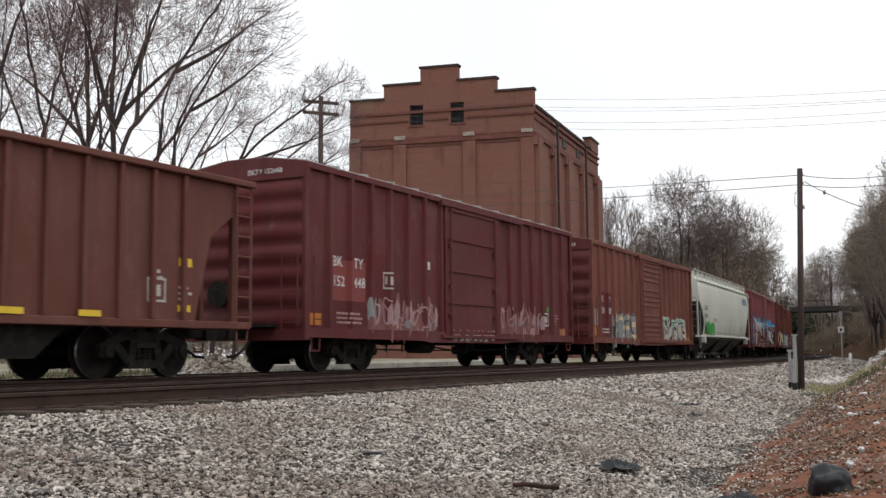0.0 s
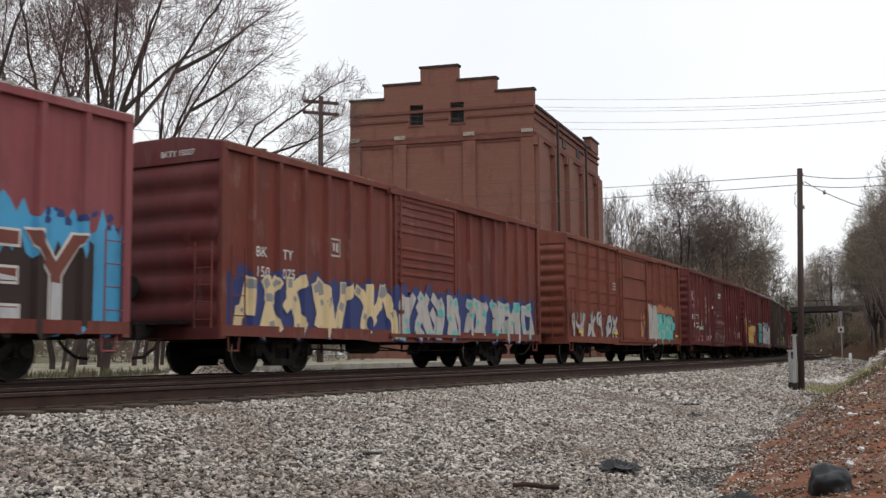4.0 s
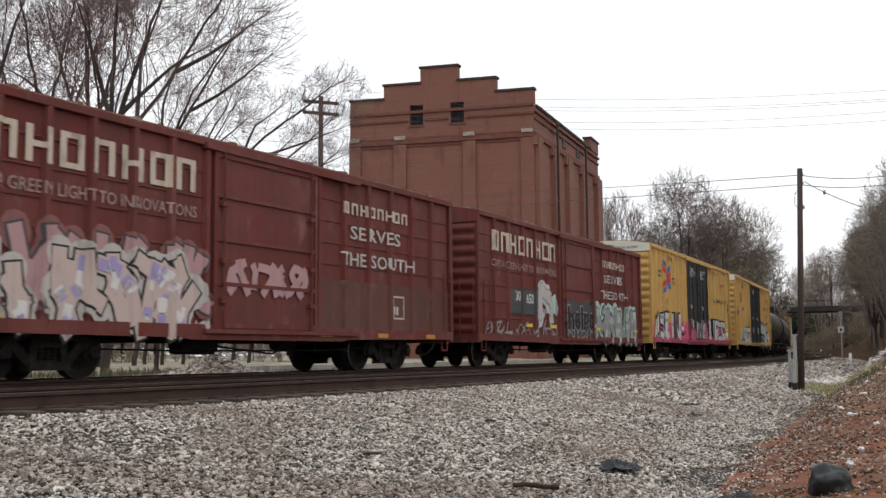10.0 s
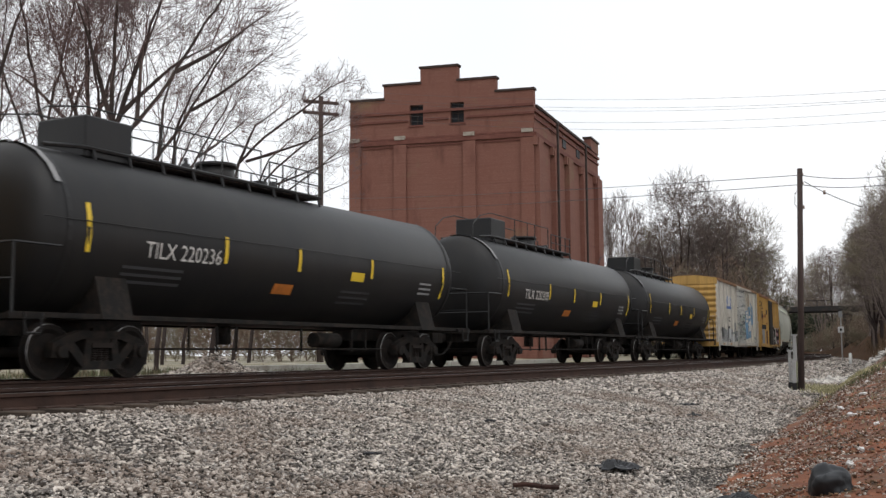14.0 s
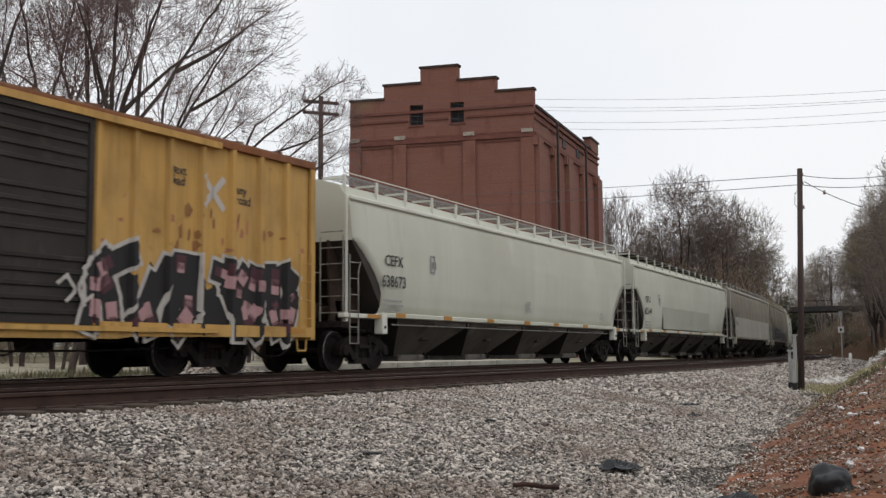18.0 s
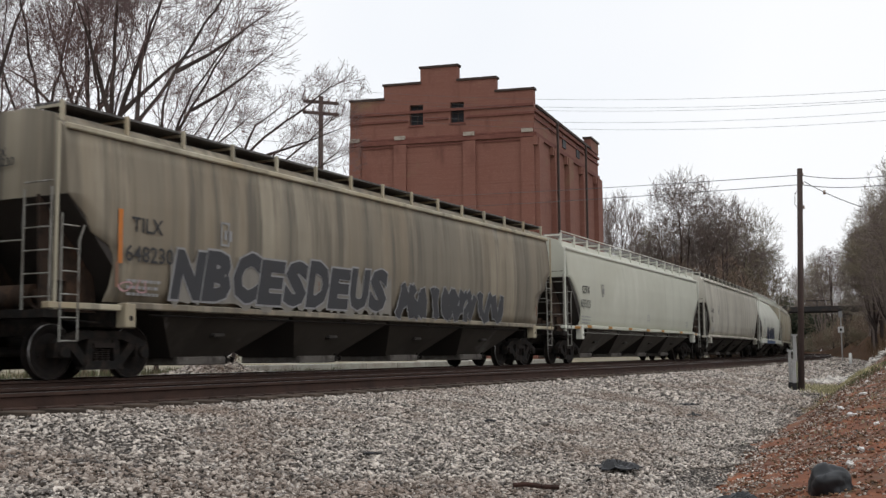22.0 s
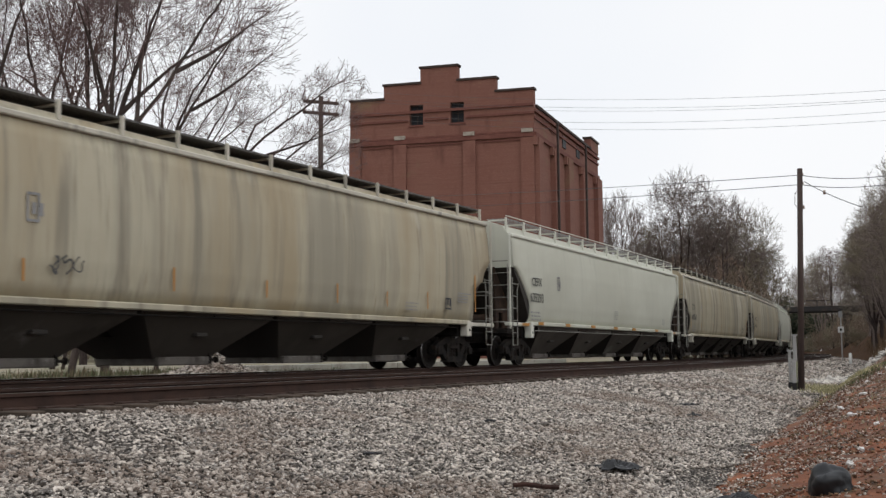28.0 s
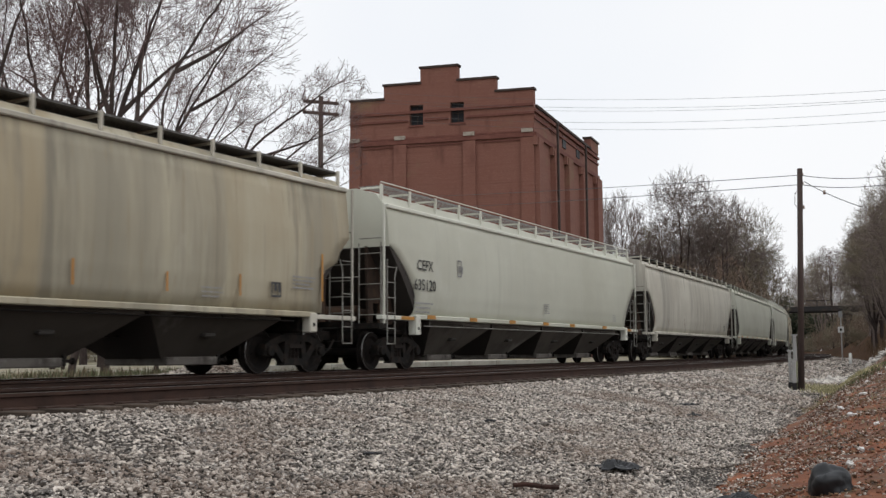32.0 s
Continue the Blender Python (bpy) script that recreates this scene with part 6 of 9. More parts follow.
# ---- open hopper at the head ----
def open_hopper(left, right, label, mat):
    L, H, sill = right - left, 3.68, 0.95
    root = thing("open_hopper_car", label, "freight car", "cars of the freight train")
    ribs = [-7.5 + 0.76 * i for i in range(21)]
    for s in (-1, 1):
        bm = bmesh.new()
        y0, y1 = sorted((s * 1.5, s * 1.54))
        prism(bm, [(-8.05, 1.0), (8.05, 1.0), (8.45, 2.55), (9.2, 3.1), (9.2, H - 0.06), (-9.2, H - 0.06), (-9.2, 3.1), (-8.45, 2.55)], "y", y0, y1)
        part("side_sheet", fixed(bm), mat, root)
        post = boxm(-0.05, 0.05, *sorted((s * 1.54, s * 1.64)), 1.0, H - 0.1, bevel=0.015)
        me = mesh_of("side_post", post, mat)
        for x in ribs:
            part("side_post", me, None, root, at=Matrix.Translation((x, 0, 0)))
        part("top_chord", boxm(-9.6, 9.6, *sorted((s * 1.48, s * 1.68)), H - 0.1, H + 0.02, bevel=0.02), mat, root)
        part("side_sill", boxm(-9.5, 9.5, *sorted((s * 1.46, s * 1.64)), 0.86, 1.0, bevel=0.015), mat, root)
        for x in (-9.5, 9.1):
            part("side_ladder", ladder_bm(s * 1.6, x, x + 0.42, 0.9, H - 0.1, 7, "x", 0.02), mat, root)
            part("stirrup_step", stirrup_bm(x + 0.2, 0.85, s * 1.58), mat, root)
    for m in (Matrix.Identity(4), FLIP):
        bm = bmesh.new()
        prism(bm, [(-9.2, H - 0.05), (-9.15, 3.1), (-5.6, 1.0), (-5.5, 1.05), (-9.0, 3.15), (-9.1, H - 0.05)], "y", -1.5, 1.5)
        part("slope_sheet", fixed(bm), mat, root, at=m)
        bm = bmesh.new()
        for y in (-1.2, -0.4, 0.4, 1.2):
            box(bm, -9.5, -9.4, y - 0.05, y + 0.05, 1.0, H - 0.1)
        box(bm, -9.55, -8.2, -1.5, 1.5, 0.88, 0.98)
        part("end_frame", bm, mat, root, at=m)
    bm = bmesh.new()
    for x in (-4.2, -1.4, 1.4, 4.2):
        prism(bm, [(x - 1.35, 1.05), (x + 1.35, 1.05), (x + 0.5, 0.35), (x - 0.5, 0.35)], "y", -1.35, 1.35)
    box(bm, -9.4, 9.4, -0.25, 0.25, 0.7, 1.0)
    part("discharge_bay", fixed(bm), STEEL_DARK, root)
    running_gear(root, 9.5, 2.2)
    CARS.append((root, (left + right) / 2, 7.2))
    return root, flat_side(-1.54)


# ---- covered hoppers ----
HOPPER_GREY = material("sooty_hopper_bay", (0.045, 0.04, 0.035), 0.85, layers=[((0.16, 0.15, 0.13), 1.4, 0.45, 0.75, (1, 1, 0.5)), ((0.02, 0.018, 0.016), 3, 0.5, 0.75, (1, 1, 0.4))])
BAY_BRACKET = material("sooty_bracket_steel", (0.05, 0.045, 0.04), 0.85)
GATE_GREY = material("worn_outlet_gate", (0.15, 0.135, 0.12), 0.8, layers=[((0.05, 0.042, 0.036), 2.5, 0.45, 0.7, (1, 1, 1)), ((0.28, 0.26, 0.24), 5, 0.6, 0.75, (1, 1, 1))])
# recessed slope sheets and undersides: shade put into a near-black colour
UNDER_SHADE = material("shade_dark_under_sheet", (0.045, 0.039, 0.035), 0.9, layers=[((0.06, 0.052, 0.045), 1.2, 0.5, 0.8, (1, 1, 0.4))])
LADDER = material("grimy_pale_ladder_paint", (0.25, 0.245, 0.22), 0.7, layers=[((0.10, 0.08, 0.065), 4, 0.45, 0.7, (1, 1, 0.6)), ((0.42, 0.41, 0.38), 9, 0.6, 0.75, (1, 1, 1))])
END_RUST = material("rusty_end_frame_steel", (0.042, 0.027, 0.019), 0.9, layers=[((0.09, 0.05, 0.03), 2.5, 0.52, 0.72, (1, 1, 0.6)), ((0.02, 0.016, 0.013), 6, 0.5, 0.7, (1, 1, 1))])
# dimmer copy of the grating, with the shade of its underside in the colour
DIM_GRATING = material("shade_dim_grating", (0.15, 0.145, 0.14), 0.8, layers=[((0.05, 0.047, 0.045), 25, 0.4, 0.6, (1, 1, 1))])
GRATING = material("galvanised_grating", (0.36, 0.355, 0.34), 0.7, 0.2, layers=[((0.12, 0.115, 0.11), 25, 0.4, 0.6, (1, 1, 1))])


def hopper(left, right, label, mat, trim=None, rail="post", bays=4, H=4.06, belly=None, wide_sill=False, bay_mat=None, lobed=False, rise=0.36, lift=0.0):
    """A covered hopper with curved sides, sloped end sheets, outlet bays and roof walks."""
    L = right - left
    h = L / 2
    trim = trim or mat
    root = thing("covered_hopper", label, "freight car", "cars of the freight train")
    belly = belly or [(1.26, 1.47), (1.5, 1.535), (1.85, 1.58), (2.45, 1.60), (2.95, 1.59), (3.4, 1.555), (3.72, 1.52), (H - 0.02, 1.48)]
    if lobed:
        edge = [(1.26, 0.93), (1.5, 1.0), (1.75, 1.04), (1.92, 1.05), (2.05, 1.02), (2.17, 0.94), (2.28, 0.70), (2.36, 0.53), (2.5, 0.46), (2.6, 0.42), (2.78, 0.2), (2.92, 0.04), (H - 0.02, 0.03)]
    else:
        edge = [(1.26, 1.30), (1.5, 1.38), (1.75, 1.36), (1.96, 1.27), (2.2, 1.04), (2.45, 0.77), (2.7, 0.46), (2.86, 0.24), (2.95, 0.05), (H - 0.02, 0.03)]
    wide_at = lambda z: float(np.interp(z, [q[0] for q in belly], [q[1] for q in belly]))
    # inner shell: upright end sheet over a slope sheet that runs in under the load; slope and underside have their
    # shade painted in
    bm = bmesh.new()
    rings = []
    for z in (1.26, 1.6, 2.0, 2.45, 2.92, 3.4, H - 0.02):
        w, x = wide_at(z) - 0.025, h - 0.05 - max(0.0, 2.92 - z) * 0.93
        rings.append([bm.verts.new(q) for q in [(-x, -w, z), (x, -w, z), (x, w, z), (-x, w, z)]])
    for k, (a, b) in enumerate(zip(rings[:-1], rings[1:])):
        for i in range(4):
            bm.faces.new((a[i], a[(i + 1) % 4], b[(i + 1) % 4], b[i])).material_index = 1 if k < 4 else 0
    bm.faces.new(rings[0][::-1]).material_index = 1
    last = rings[-1]
    for across, up_ in ((0.84, 0.62), (0.46, 1.0)):
        roof = [bm.verts.new((v.co.x, v.co.y * across, H + rise * up_)) for v in rings[-1]]
        for i in range(4):
            bm.faces.new((last[i], last[(i + 1) % 4], roof[(i + 1) % 4], roof[i]))
        last = roof
    bm.faces.new(last)
    part("body", fixed(bm), [mat, UNDER_SHADE], root)
    # side sheets: bowed, slightly dented, with shaped ends
    zs = sorted({round(q[0], 3) for q in edge} | {round(q[0], 3) for q in belly} | {round(1.26 + (H - 1.28) * k / 9, 3) for k in range(10)})
    zs = [z for k, z in enumerate(zs) if k == 0 or z - zs[k - 1] > 0.03]
    cols = 44
    for s in (-1, 1):
        bm = bmesh.new()
        grid = []
        for z in zs:
            c = float(np.interp(z, [q[0] for q in edge], [q[1] for q in edge]))
            row = []
            for i in range(cols + 1):
                x = (2 * i / cols - 1) * (h - c)
                dent = 0.016 * noise.noise((x * 0.55 + left, z * 0.8, s * 3)) + 0.006 * noise.noise((x * 1.9 + left, z * 1.3, 8))
                row.append(bm.verts.new((x, s * (wide_at(z) + dent), z)))
            grid.append(row)
        for a, b in zip(grid[:-1], grid[1:]):
            for i in range(cols):
                bm.faces.new((a[i], a[i + 1], b[i + 1], b[i])).smooth = True
        rim = [row[0] for row in grid] + grid[-1][1:] + [row[-1] for row in grid[::-1]][1:] + grid[0][-2:0:-1]
        lip = [bm.verts.new((v.co.x, v.co.y - s * 0.02, v.co.z)) for v in rim]
        for i in range(len(rim)):
            j = (i + 1) % len(rim)
            bm.faces.new((rim[i], rim[j], lip[j], lip[i]))
        fixed(bm)
        part("side_sheet", bm, mat, root)
    side = [(-12, -1.612), (12, -1.612)]
    for s in (-1, 1):
        part("eave_flange", boxm(-h + 0.05, h - 0.05, *sorted((s * 1.44, s * 1.55)), H - 0.06, H + 0.04, bevel=0.02), trim, root)
        reach = 0.1 if wide_sill else 1.34
        part("side_sill", boxm(-h + reach, h - reach, *sorted((s * 1.42, s * (1.66 if wide_sill else 1.615))), 0.98 if wide_sill else 1.15 + lift, 1.27 + lift, bevel=0.02), mat, root)
        for e in (-1, 1):
            a, b = sorted((e * (h - 1.30), e * (h - 1.54)))
            plate = part("bolster_end", boxm(a, b, *sorted((s * 1.4, s * 1.63)), 0.84, 1.25 + lift, bevel=0.02), trim, root)
            bm = bmesh.new()
            tube(bm, ((a + b) / 2, s * 1.60, 1.0), ((a + b) / 2, s * 1.633, 1.0), 0.045, n=10)
            part("jacking_hole", bm, STEEL_DARK, plate, "dark round jacking hole")
            a, b = sorted((e * (h + 0.26), e * (h - 1.26)))
            part("end_sill", boxm(a, b, *sorted((s * 1.40, s * 1.57)), 1.12 + lift, 1.22 + lift, bevel=0.012), trim, root)
            # corner post with the ladder beside it
            bm = bmesh.new()
            box(bm, *sorted((e * (h + 0.16), e * (h + 0.115))), *sorted((s * 1.52, s * 1.565)), 1.1, H + 0.02)
            part("corner_post", bm, trim, root)
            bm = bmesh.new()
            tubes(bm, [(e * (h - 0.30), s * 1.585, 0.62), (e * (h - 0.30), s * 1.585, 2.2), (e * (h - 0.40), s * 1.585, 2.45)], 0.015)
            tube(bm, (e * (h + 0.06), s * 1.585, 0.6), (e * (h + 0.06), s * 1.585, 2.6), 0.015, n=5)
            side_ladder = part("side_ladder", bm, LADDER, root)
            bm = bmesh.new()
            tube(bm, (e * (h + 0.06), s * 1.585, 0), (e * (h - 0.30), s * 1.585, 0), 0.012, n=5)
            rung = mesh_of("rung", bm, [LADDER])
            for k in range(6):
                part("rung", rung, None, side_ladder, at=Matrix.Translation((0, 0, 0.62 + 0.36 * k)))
    for e in (-1, 1):
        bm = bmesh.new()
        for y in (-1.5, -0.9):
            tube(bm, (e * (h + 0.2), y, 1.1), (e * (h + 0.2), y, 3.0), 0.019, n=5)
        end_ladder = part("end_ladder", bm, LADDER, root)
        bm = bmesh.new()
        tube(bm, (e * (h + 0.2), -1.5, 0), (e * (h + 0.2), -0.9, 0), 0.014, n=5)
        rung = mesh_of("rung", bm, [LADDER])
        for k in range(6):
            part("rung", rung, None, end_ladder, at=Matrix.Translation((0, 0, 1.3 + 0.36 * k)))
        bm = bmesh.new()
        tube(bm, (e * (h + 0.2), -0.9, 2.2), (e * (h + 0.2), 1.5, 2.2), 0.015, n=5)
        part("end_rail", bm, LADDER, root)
        bm = bmesh.new()
        box(bm, *sorted((e * (h + 0.3), e * (h - 0.1))), -1.5, 1.5, 0.98, 1.1)
        box(bm, *sorted((e * (h + 0.2), e * (h - 2.6))), -0.3, 0.3, 0.7, 1.02)
        box(bm, *sorted((e * (h - 1.25), e * (h - 1.6))), -1.36, 1.36, 0.84, 1.2, bevel=0.03)
        part("end_platform", bm, STEEL_DARK, root)
        for y in (-0.95, 0.95):
            bm = bmesh.new()
            prism(bm, [(e * (h - 0.1), 1.1), (e * (h - 0.02), 2.95), (e * (h - 0.1), 2.95), (e * (h - 1.2), 1.7), (e * (h - 1.3), 1.1), (e * (h - 0.6), 1.1), (e * (h - 0.62), 1.6), (e * (h - 0.3), 1.6), (e * (h - 0.3), 1.1)], "y", y - 0.03, y + 0.03)
            part("end_brace", fixed(bm), END_RUST, root, "rusty braced end frame")
        bm = bmesh.new()
        tube(bm, (e * (h - 0.45), 0.5, 1.36), (e * (h - 0.45), -0.5, 1.36), 0.2, n=14)
        tube(bm, (e * (h - 0.45), -0.5, 1.36), (e * (h - 0.45), -0.85, 1.36), 0.12, n=12)
        part("brake_cylinder", fixed(bm), END_RUST, root)
        bm = bmesh.new()
        tubes(bm, [(e * (h + 0.24), -1.2, 1.15), (e * (h + 0.1), -1.3, 0.98), (e * (h - 1.0), -1.36, 0.92)], 0.016)
        part("cut_lever", bm, STEEL_DARK, root)
    # roof walk: posts, boards, hatches
    n = 15
    post_mesh = mesh_of("walk_post", boxm(-0.03, 0.03, -1.36, -1.30, H + 0.1, H + rise + 0.07), trim)
    far_mesh = mesh_of("walk_post", boxm(-0.03, 0.03, 1.30, 1.36, H + 0.1, H + rise + 0.07), trim)
    for k in range(n):
        x = -h + 0.12 + (L - 0.24) * k / (n - 1)
        part("walk_post", post_mesh, None, root, at=Matrix.Translation((x, 0, 0)))
        part("walk_post", far_mesh, None, root, at=Matrix.Translation((x, 0, 0)))
    for s in (-1, 1):
        bm = bmesh.new()
        if rail == "rail":
            for k in range(7):
                y = s * (0.72 + 0.095 * k)
                box(bm, -h + 0.1, h - 0.1, y - 0.011, y + 0.011, H + rise + 0.035, H + rise + 0.05)
            box(bm, -h + 0.1, h - 0.1, *sorted((s * 1.30, s * 1.32)), H + rise + 0.0, H + rise + 0.06)
        else:
            box(bm, -h + 0.1, h - 0.1, *sorted((s * 0.70, s * 1.30)), H + rise + 0.02, H + rise + 0.06)
        tagged(part("roof_walk", bm, GRATING if rail == "rail" else DIM_GRATING, root), "grey steel grating walkway", kind="stuff" if rail == "rail" else "")
        bm = bmesh.new()
        for k in range(n):
            x = -h + 0.12 + (L - 0.24) * k / (n - 1)
            box(bm, x - 0.025, x + 0.025, *sorted((s * 0.75, s * 1.28)), H + rise - 0.03, H + rise + 0.015)
        part("walk_bracket", bm, trim, root)
        if rail == "rail":
            bm = bmesh.new()
            tube(bm, (-h + 0.1, s * 1.33, H + rise + 0.12), (h - 0.1, s * 1.33, H + rise + 0.12), 0.016, n=5)
            part("walk_rail", bm, trim, root)
    if rail != "rail":
        part("trough_hatch", boxm(-h + 0.6, h - 0.6, -0.42, 0.42, H + rise - 0.04, H + rise + 0.12, bevel=0.05), HOPPER_GREY, root, "dark trough hatch cover")
    else:
        me = mesh_of("round_hatch", boxm(-0.4, 0.4, -0.35, 0.35, H + rise - 0.04, H + rise + 0.12, bevel=0.05), trim)
        for k in range(8):
            part("round_hatch", me, None, root, at=Matrix.Translation((-h + 1.6 + (L - 3.2) * k / 7, 0, 0)))
    # outlet bays
    b0, b1 = -h + 2.25, h - 2.25
    w = (b1 - b0) / bays
    bm = bmesh.new()
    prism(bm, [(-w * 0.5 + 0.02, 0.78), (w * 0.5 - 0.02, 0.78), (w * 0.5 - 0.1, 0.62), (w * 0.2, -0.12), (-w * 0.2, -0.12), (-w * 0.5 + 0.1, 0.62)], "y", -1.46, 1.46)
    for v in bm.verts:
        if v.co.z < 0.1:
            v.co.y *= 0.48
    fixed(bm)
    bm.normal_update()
    # faces turned away from the sides get the shade of the gaps as colour
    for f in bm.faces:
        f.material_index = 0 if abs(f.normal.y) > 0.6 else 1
    bay = mesh_of("outlet_bay", bm, [bay_mat or mat, UNDER_SHADE])
    gate = mesh_of("outlet_gate", boxm(-0.70, 0.70, -0.80, 0.80, 0.20, 0.36, bevel=0.02), GATE_GREY)
    bm = bmesh.new()
    tube(bm, (0.72, -0.72, 0.30), (1.0, -0.72, 0.30), 0.028, n=6)
    tube(bm, (0.95, -0.72, 0.30), (1.0, -0.72, 0.30), 0.06, n=8)
    box(bm, 0.70, 0.76, -0.80, -0.62, 0.22, 0.42)
    crank = mesh_of("gate_crank", bm, [STEEL_DARK])
    vibr = mesh_of("bay_bracket", boxm(-0.16, 0.16, -1.22, -0.95, 0.72, 0.80, bevel=0.02), BAY_BRACKET)
    for k in range(bays):
        x = b0 + w * (k + 0.5)
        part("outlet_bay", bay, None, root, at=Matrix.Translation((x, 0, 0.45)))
        part("gate_crank", crank, None, part("outlet_gate", gate, None, root, at=Matrix.Translation((x, 0, 0))))
        part("bay_bracket", vibr, None, root, at=Matrix.Translation((x, 0, 0)))
    bm = bmesh.new()
    box(bm, -h + 0.3, h - 0.3, -0.25, 0.25, 0.72, 1.15)
    part("centre_sill", bm, STEEL_DARK, root)
    bm = bmesh.new()
    tubes(bm, [(b0 - 0.3, -1.5, 1.07), (b1 + 0.3, -1.5, 1.07)], 0.016)
    for k in range(9):
        x = b0 + (b1 - b0) * k / 8
        tube(bm, (x, -1.5, 1.07), (x, -1.5, 1.2), 0.012, n=5)
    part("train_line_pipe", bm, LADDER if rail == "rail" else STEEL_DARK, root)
    running_gear(root, h + 0.25, 1.6)
    CARS.append((root, (left + right) / 2, h - 1.35))
    return root, side


def reflectors(root, xs, z, mat=None, w=0.42, y=-1.632, h=0.1):
    me = mesh_of("reflector", boxm(-w / 2, w / 2, y, y + 0.012, z - h / 2, z + h / 2), mat or AMBER)
    for x in xs:
        part("reflector", me, None, root, at=Matrix.Translation((x, 0, 0)))


# ---- tank cars ----
TANK_BLACK = material("black_tank_enamel", (0.012, 0.012, 0.0128), 0.46, spec=0.3, layers=[((0.022, 0.02, 0.018), 0.8, 0.45, 0.8, (1, 1, 0.4)), ((0.016, 0.015, 0.014), 3, 0.5, 0.8, (1, 1, 0.5))], bump=0.05, bump_scale=6)


def tank_car(left, right, label):
    root = thing("tank_car", label, "freight car", "black tank cars")
    R, zc, h = 1.47, 2.44, 7.15
    bm = bmesh.new()
    n = 40
    prof = [(-h, 0.02)] + [(-h + 0.62 * (1 - math.cos(a)), R * math.sin(a)) for a in (0.35, 0.7, 1.0, 1.3, 1.5708)]
    prof += [(-x, r) for x, r in prof[::-1]]
    rings = [[bm.verts.new((x, r * math.sin(2 * math.pi * i / n), zc + r * math.cos(2 * math.pi * i / n))) for i in range(n)] for x, r in prof]
    for a, b in zip(rings[:-1], rings[1:]):
        for i in range(n):
            bm.faces.new((a[i], a[(i + 1) % n], b[(i + 1) % n], b[i])).smooth = True
    fixed(bm)
    part("tank_barrel", bm, TANK_BLACK, root)
    for x in (-6.45, 6.45):
        bm = bmesh.new()
        for i in range(n):
            a0, a1 = 2 * math.pi * i / n, 2 * math.pi * (i + 1) / n
            f = bm.faces.new([bm.verts.new((x + dx, (R + 0.012) * math.sin(a), zc + (R + 0.012) * math.cos(a))) for dx, a in ((-0.05, a0), (0.05, a0), (0.05, a1), (-0.05, a1))])
        fixed(bm)
        part("weld_band", bm, TANK_BLACK, root)
    # valve housing, domes, top walk with its rails
    part("valve_housing", boxm(-5.36, -4.22, -0.6, 0.6, zc + R - 0.12, 4.54, bevel=0.03), TANK_BLACK, root)
    bm = bmesh.new()
    tube(bm, (-1.22, 0, zc + R - 0.1), (-1.22, 0, 4.26), 0.40, n=16)
    tube(bm, (-1.22, 0, 4.26), (-1.22, 0, 4.34), 0.44, n=16)
    part("manway", fixed(bm), TANK_BLACK, root)
    for x, r, z in ((-2.25, 0.10, 4.18), (-2.25, 0.05, 4.30), (0.15, 0.17, 4.16), (0.62, 0.07, 4.22), (1.15, 0.12, 4.10), (-3.1, 0.06, 4.08)):
        bm = bmesh.new()
        tube(bm, (x, -0.1, zc + R - 0.1), (x, -0.1, z), r, n=10)
        part("valve", fixed(bm), TANK_BLACK, root)
    for y in (-0.62, 0.62):
        bm = bmesh.new()
        tubes(bm, [(-6.3, y, 3.86), (-5.4, y, 3.95), (1.72, y, 3.95)], 0.04)
        for k in range(9):
            tube(bm, (-5.2 + 0.85 * k, y, 3.95), (-5.2 + 0.85 * k, y * 1.12, 3.72), 0.03, n=5)
        part("walk_beam", bm, TANK_BLACK, root)
        bm = bmesh.new()
        tubes(bm, [(-6.75, y, 3.8), (-6.7, y, 4.2), (-6.2, y, 4.5), (-5.4, y, 4.66), (-0.5, y, 4.68), (-0.5, y, 3.95)], 0.016)
        for x in (-3.5, -2.4, -1.75):
            tube(bm, (x, y, 3.95), (x, y, 4.67), 0.016, n=5)
        for k in range(5):
            tube(bm, (-0.2 + 0.48 * k, y, 3.95), (-0.2 + 0.48 * k, y, 4.5), 0.02, n=5)
        for z in (4.22, 4.5):
            tube(bm, (-0.2, y, z), (1.72, y, z), 0.016, n=5)
        part("platform_rail", bm, TANK_BLACK, root)
    part("top_platform", boxm(-4.2, 1.7, -0.58, -0.2, 3.90, 3.93), DIM_GRATING, root)
    # pale rime-grey band round the end of the jacket
    bm = bmesh.new()
    for i in range(5):
        a0, a1 = radians(-62 + 14 * i), radians(-62 + 14 * (i + 1))
        bm.faces.new([bm.verts.new((x, (R + 0.02) * math.sin(a), zc + (R + 0.02) * math.cos(a))) for x, a in ((-6.62, a0), (-6.5, a0), (-6.5, a1), (-6.62, a1))])
    part("jacket_band", fixed(bm), GREY, root, "pale worn band on the jacket's end")
    bm = bmesh.new()
    tubes(bm, [(-7.0, -1.5, zc + 0.1), (0.0, -1.53, zc + 0.12), (7.0, -1.5, zc + 0.1)], 0.008)
    part("safety_cable", bm, TANK_BLACK, root)
    part("side_ladder", ladder_bm(1.56, -0.2, 0.22, 0.95, zc + R, 9, "x", 0.018), TANK_BLACK, root)
    # underframe
    bm = bmesh.new()
    for e in (-1, 1):
        box(bm, *sorted((e * 7.5, e * 3.6)), -0.3, 0.3, 0.72, 1.05)
        prism(bm, [(-1.45, 0.98), (1.45, 0.98), (1.2, 1.9), (0.6, 1.15), (-0.6, 1.15), (-1.2, 1.9)], "x", e * 5.35 - 0.35, e * 5.35 + 0.35)
        box(bm, *sorted((e * 7.6, e * 6.9)), -1.5, 1.5, 0.95, 1.03)
    part("underframe", fixed(bm), STEEL_DARK, root)
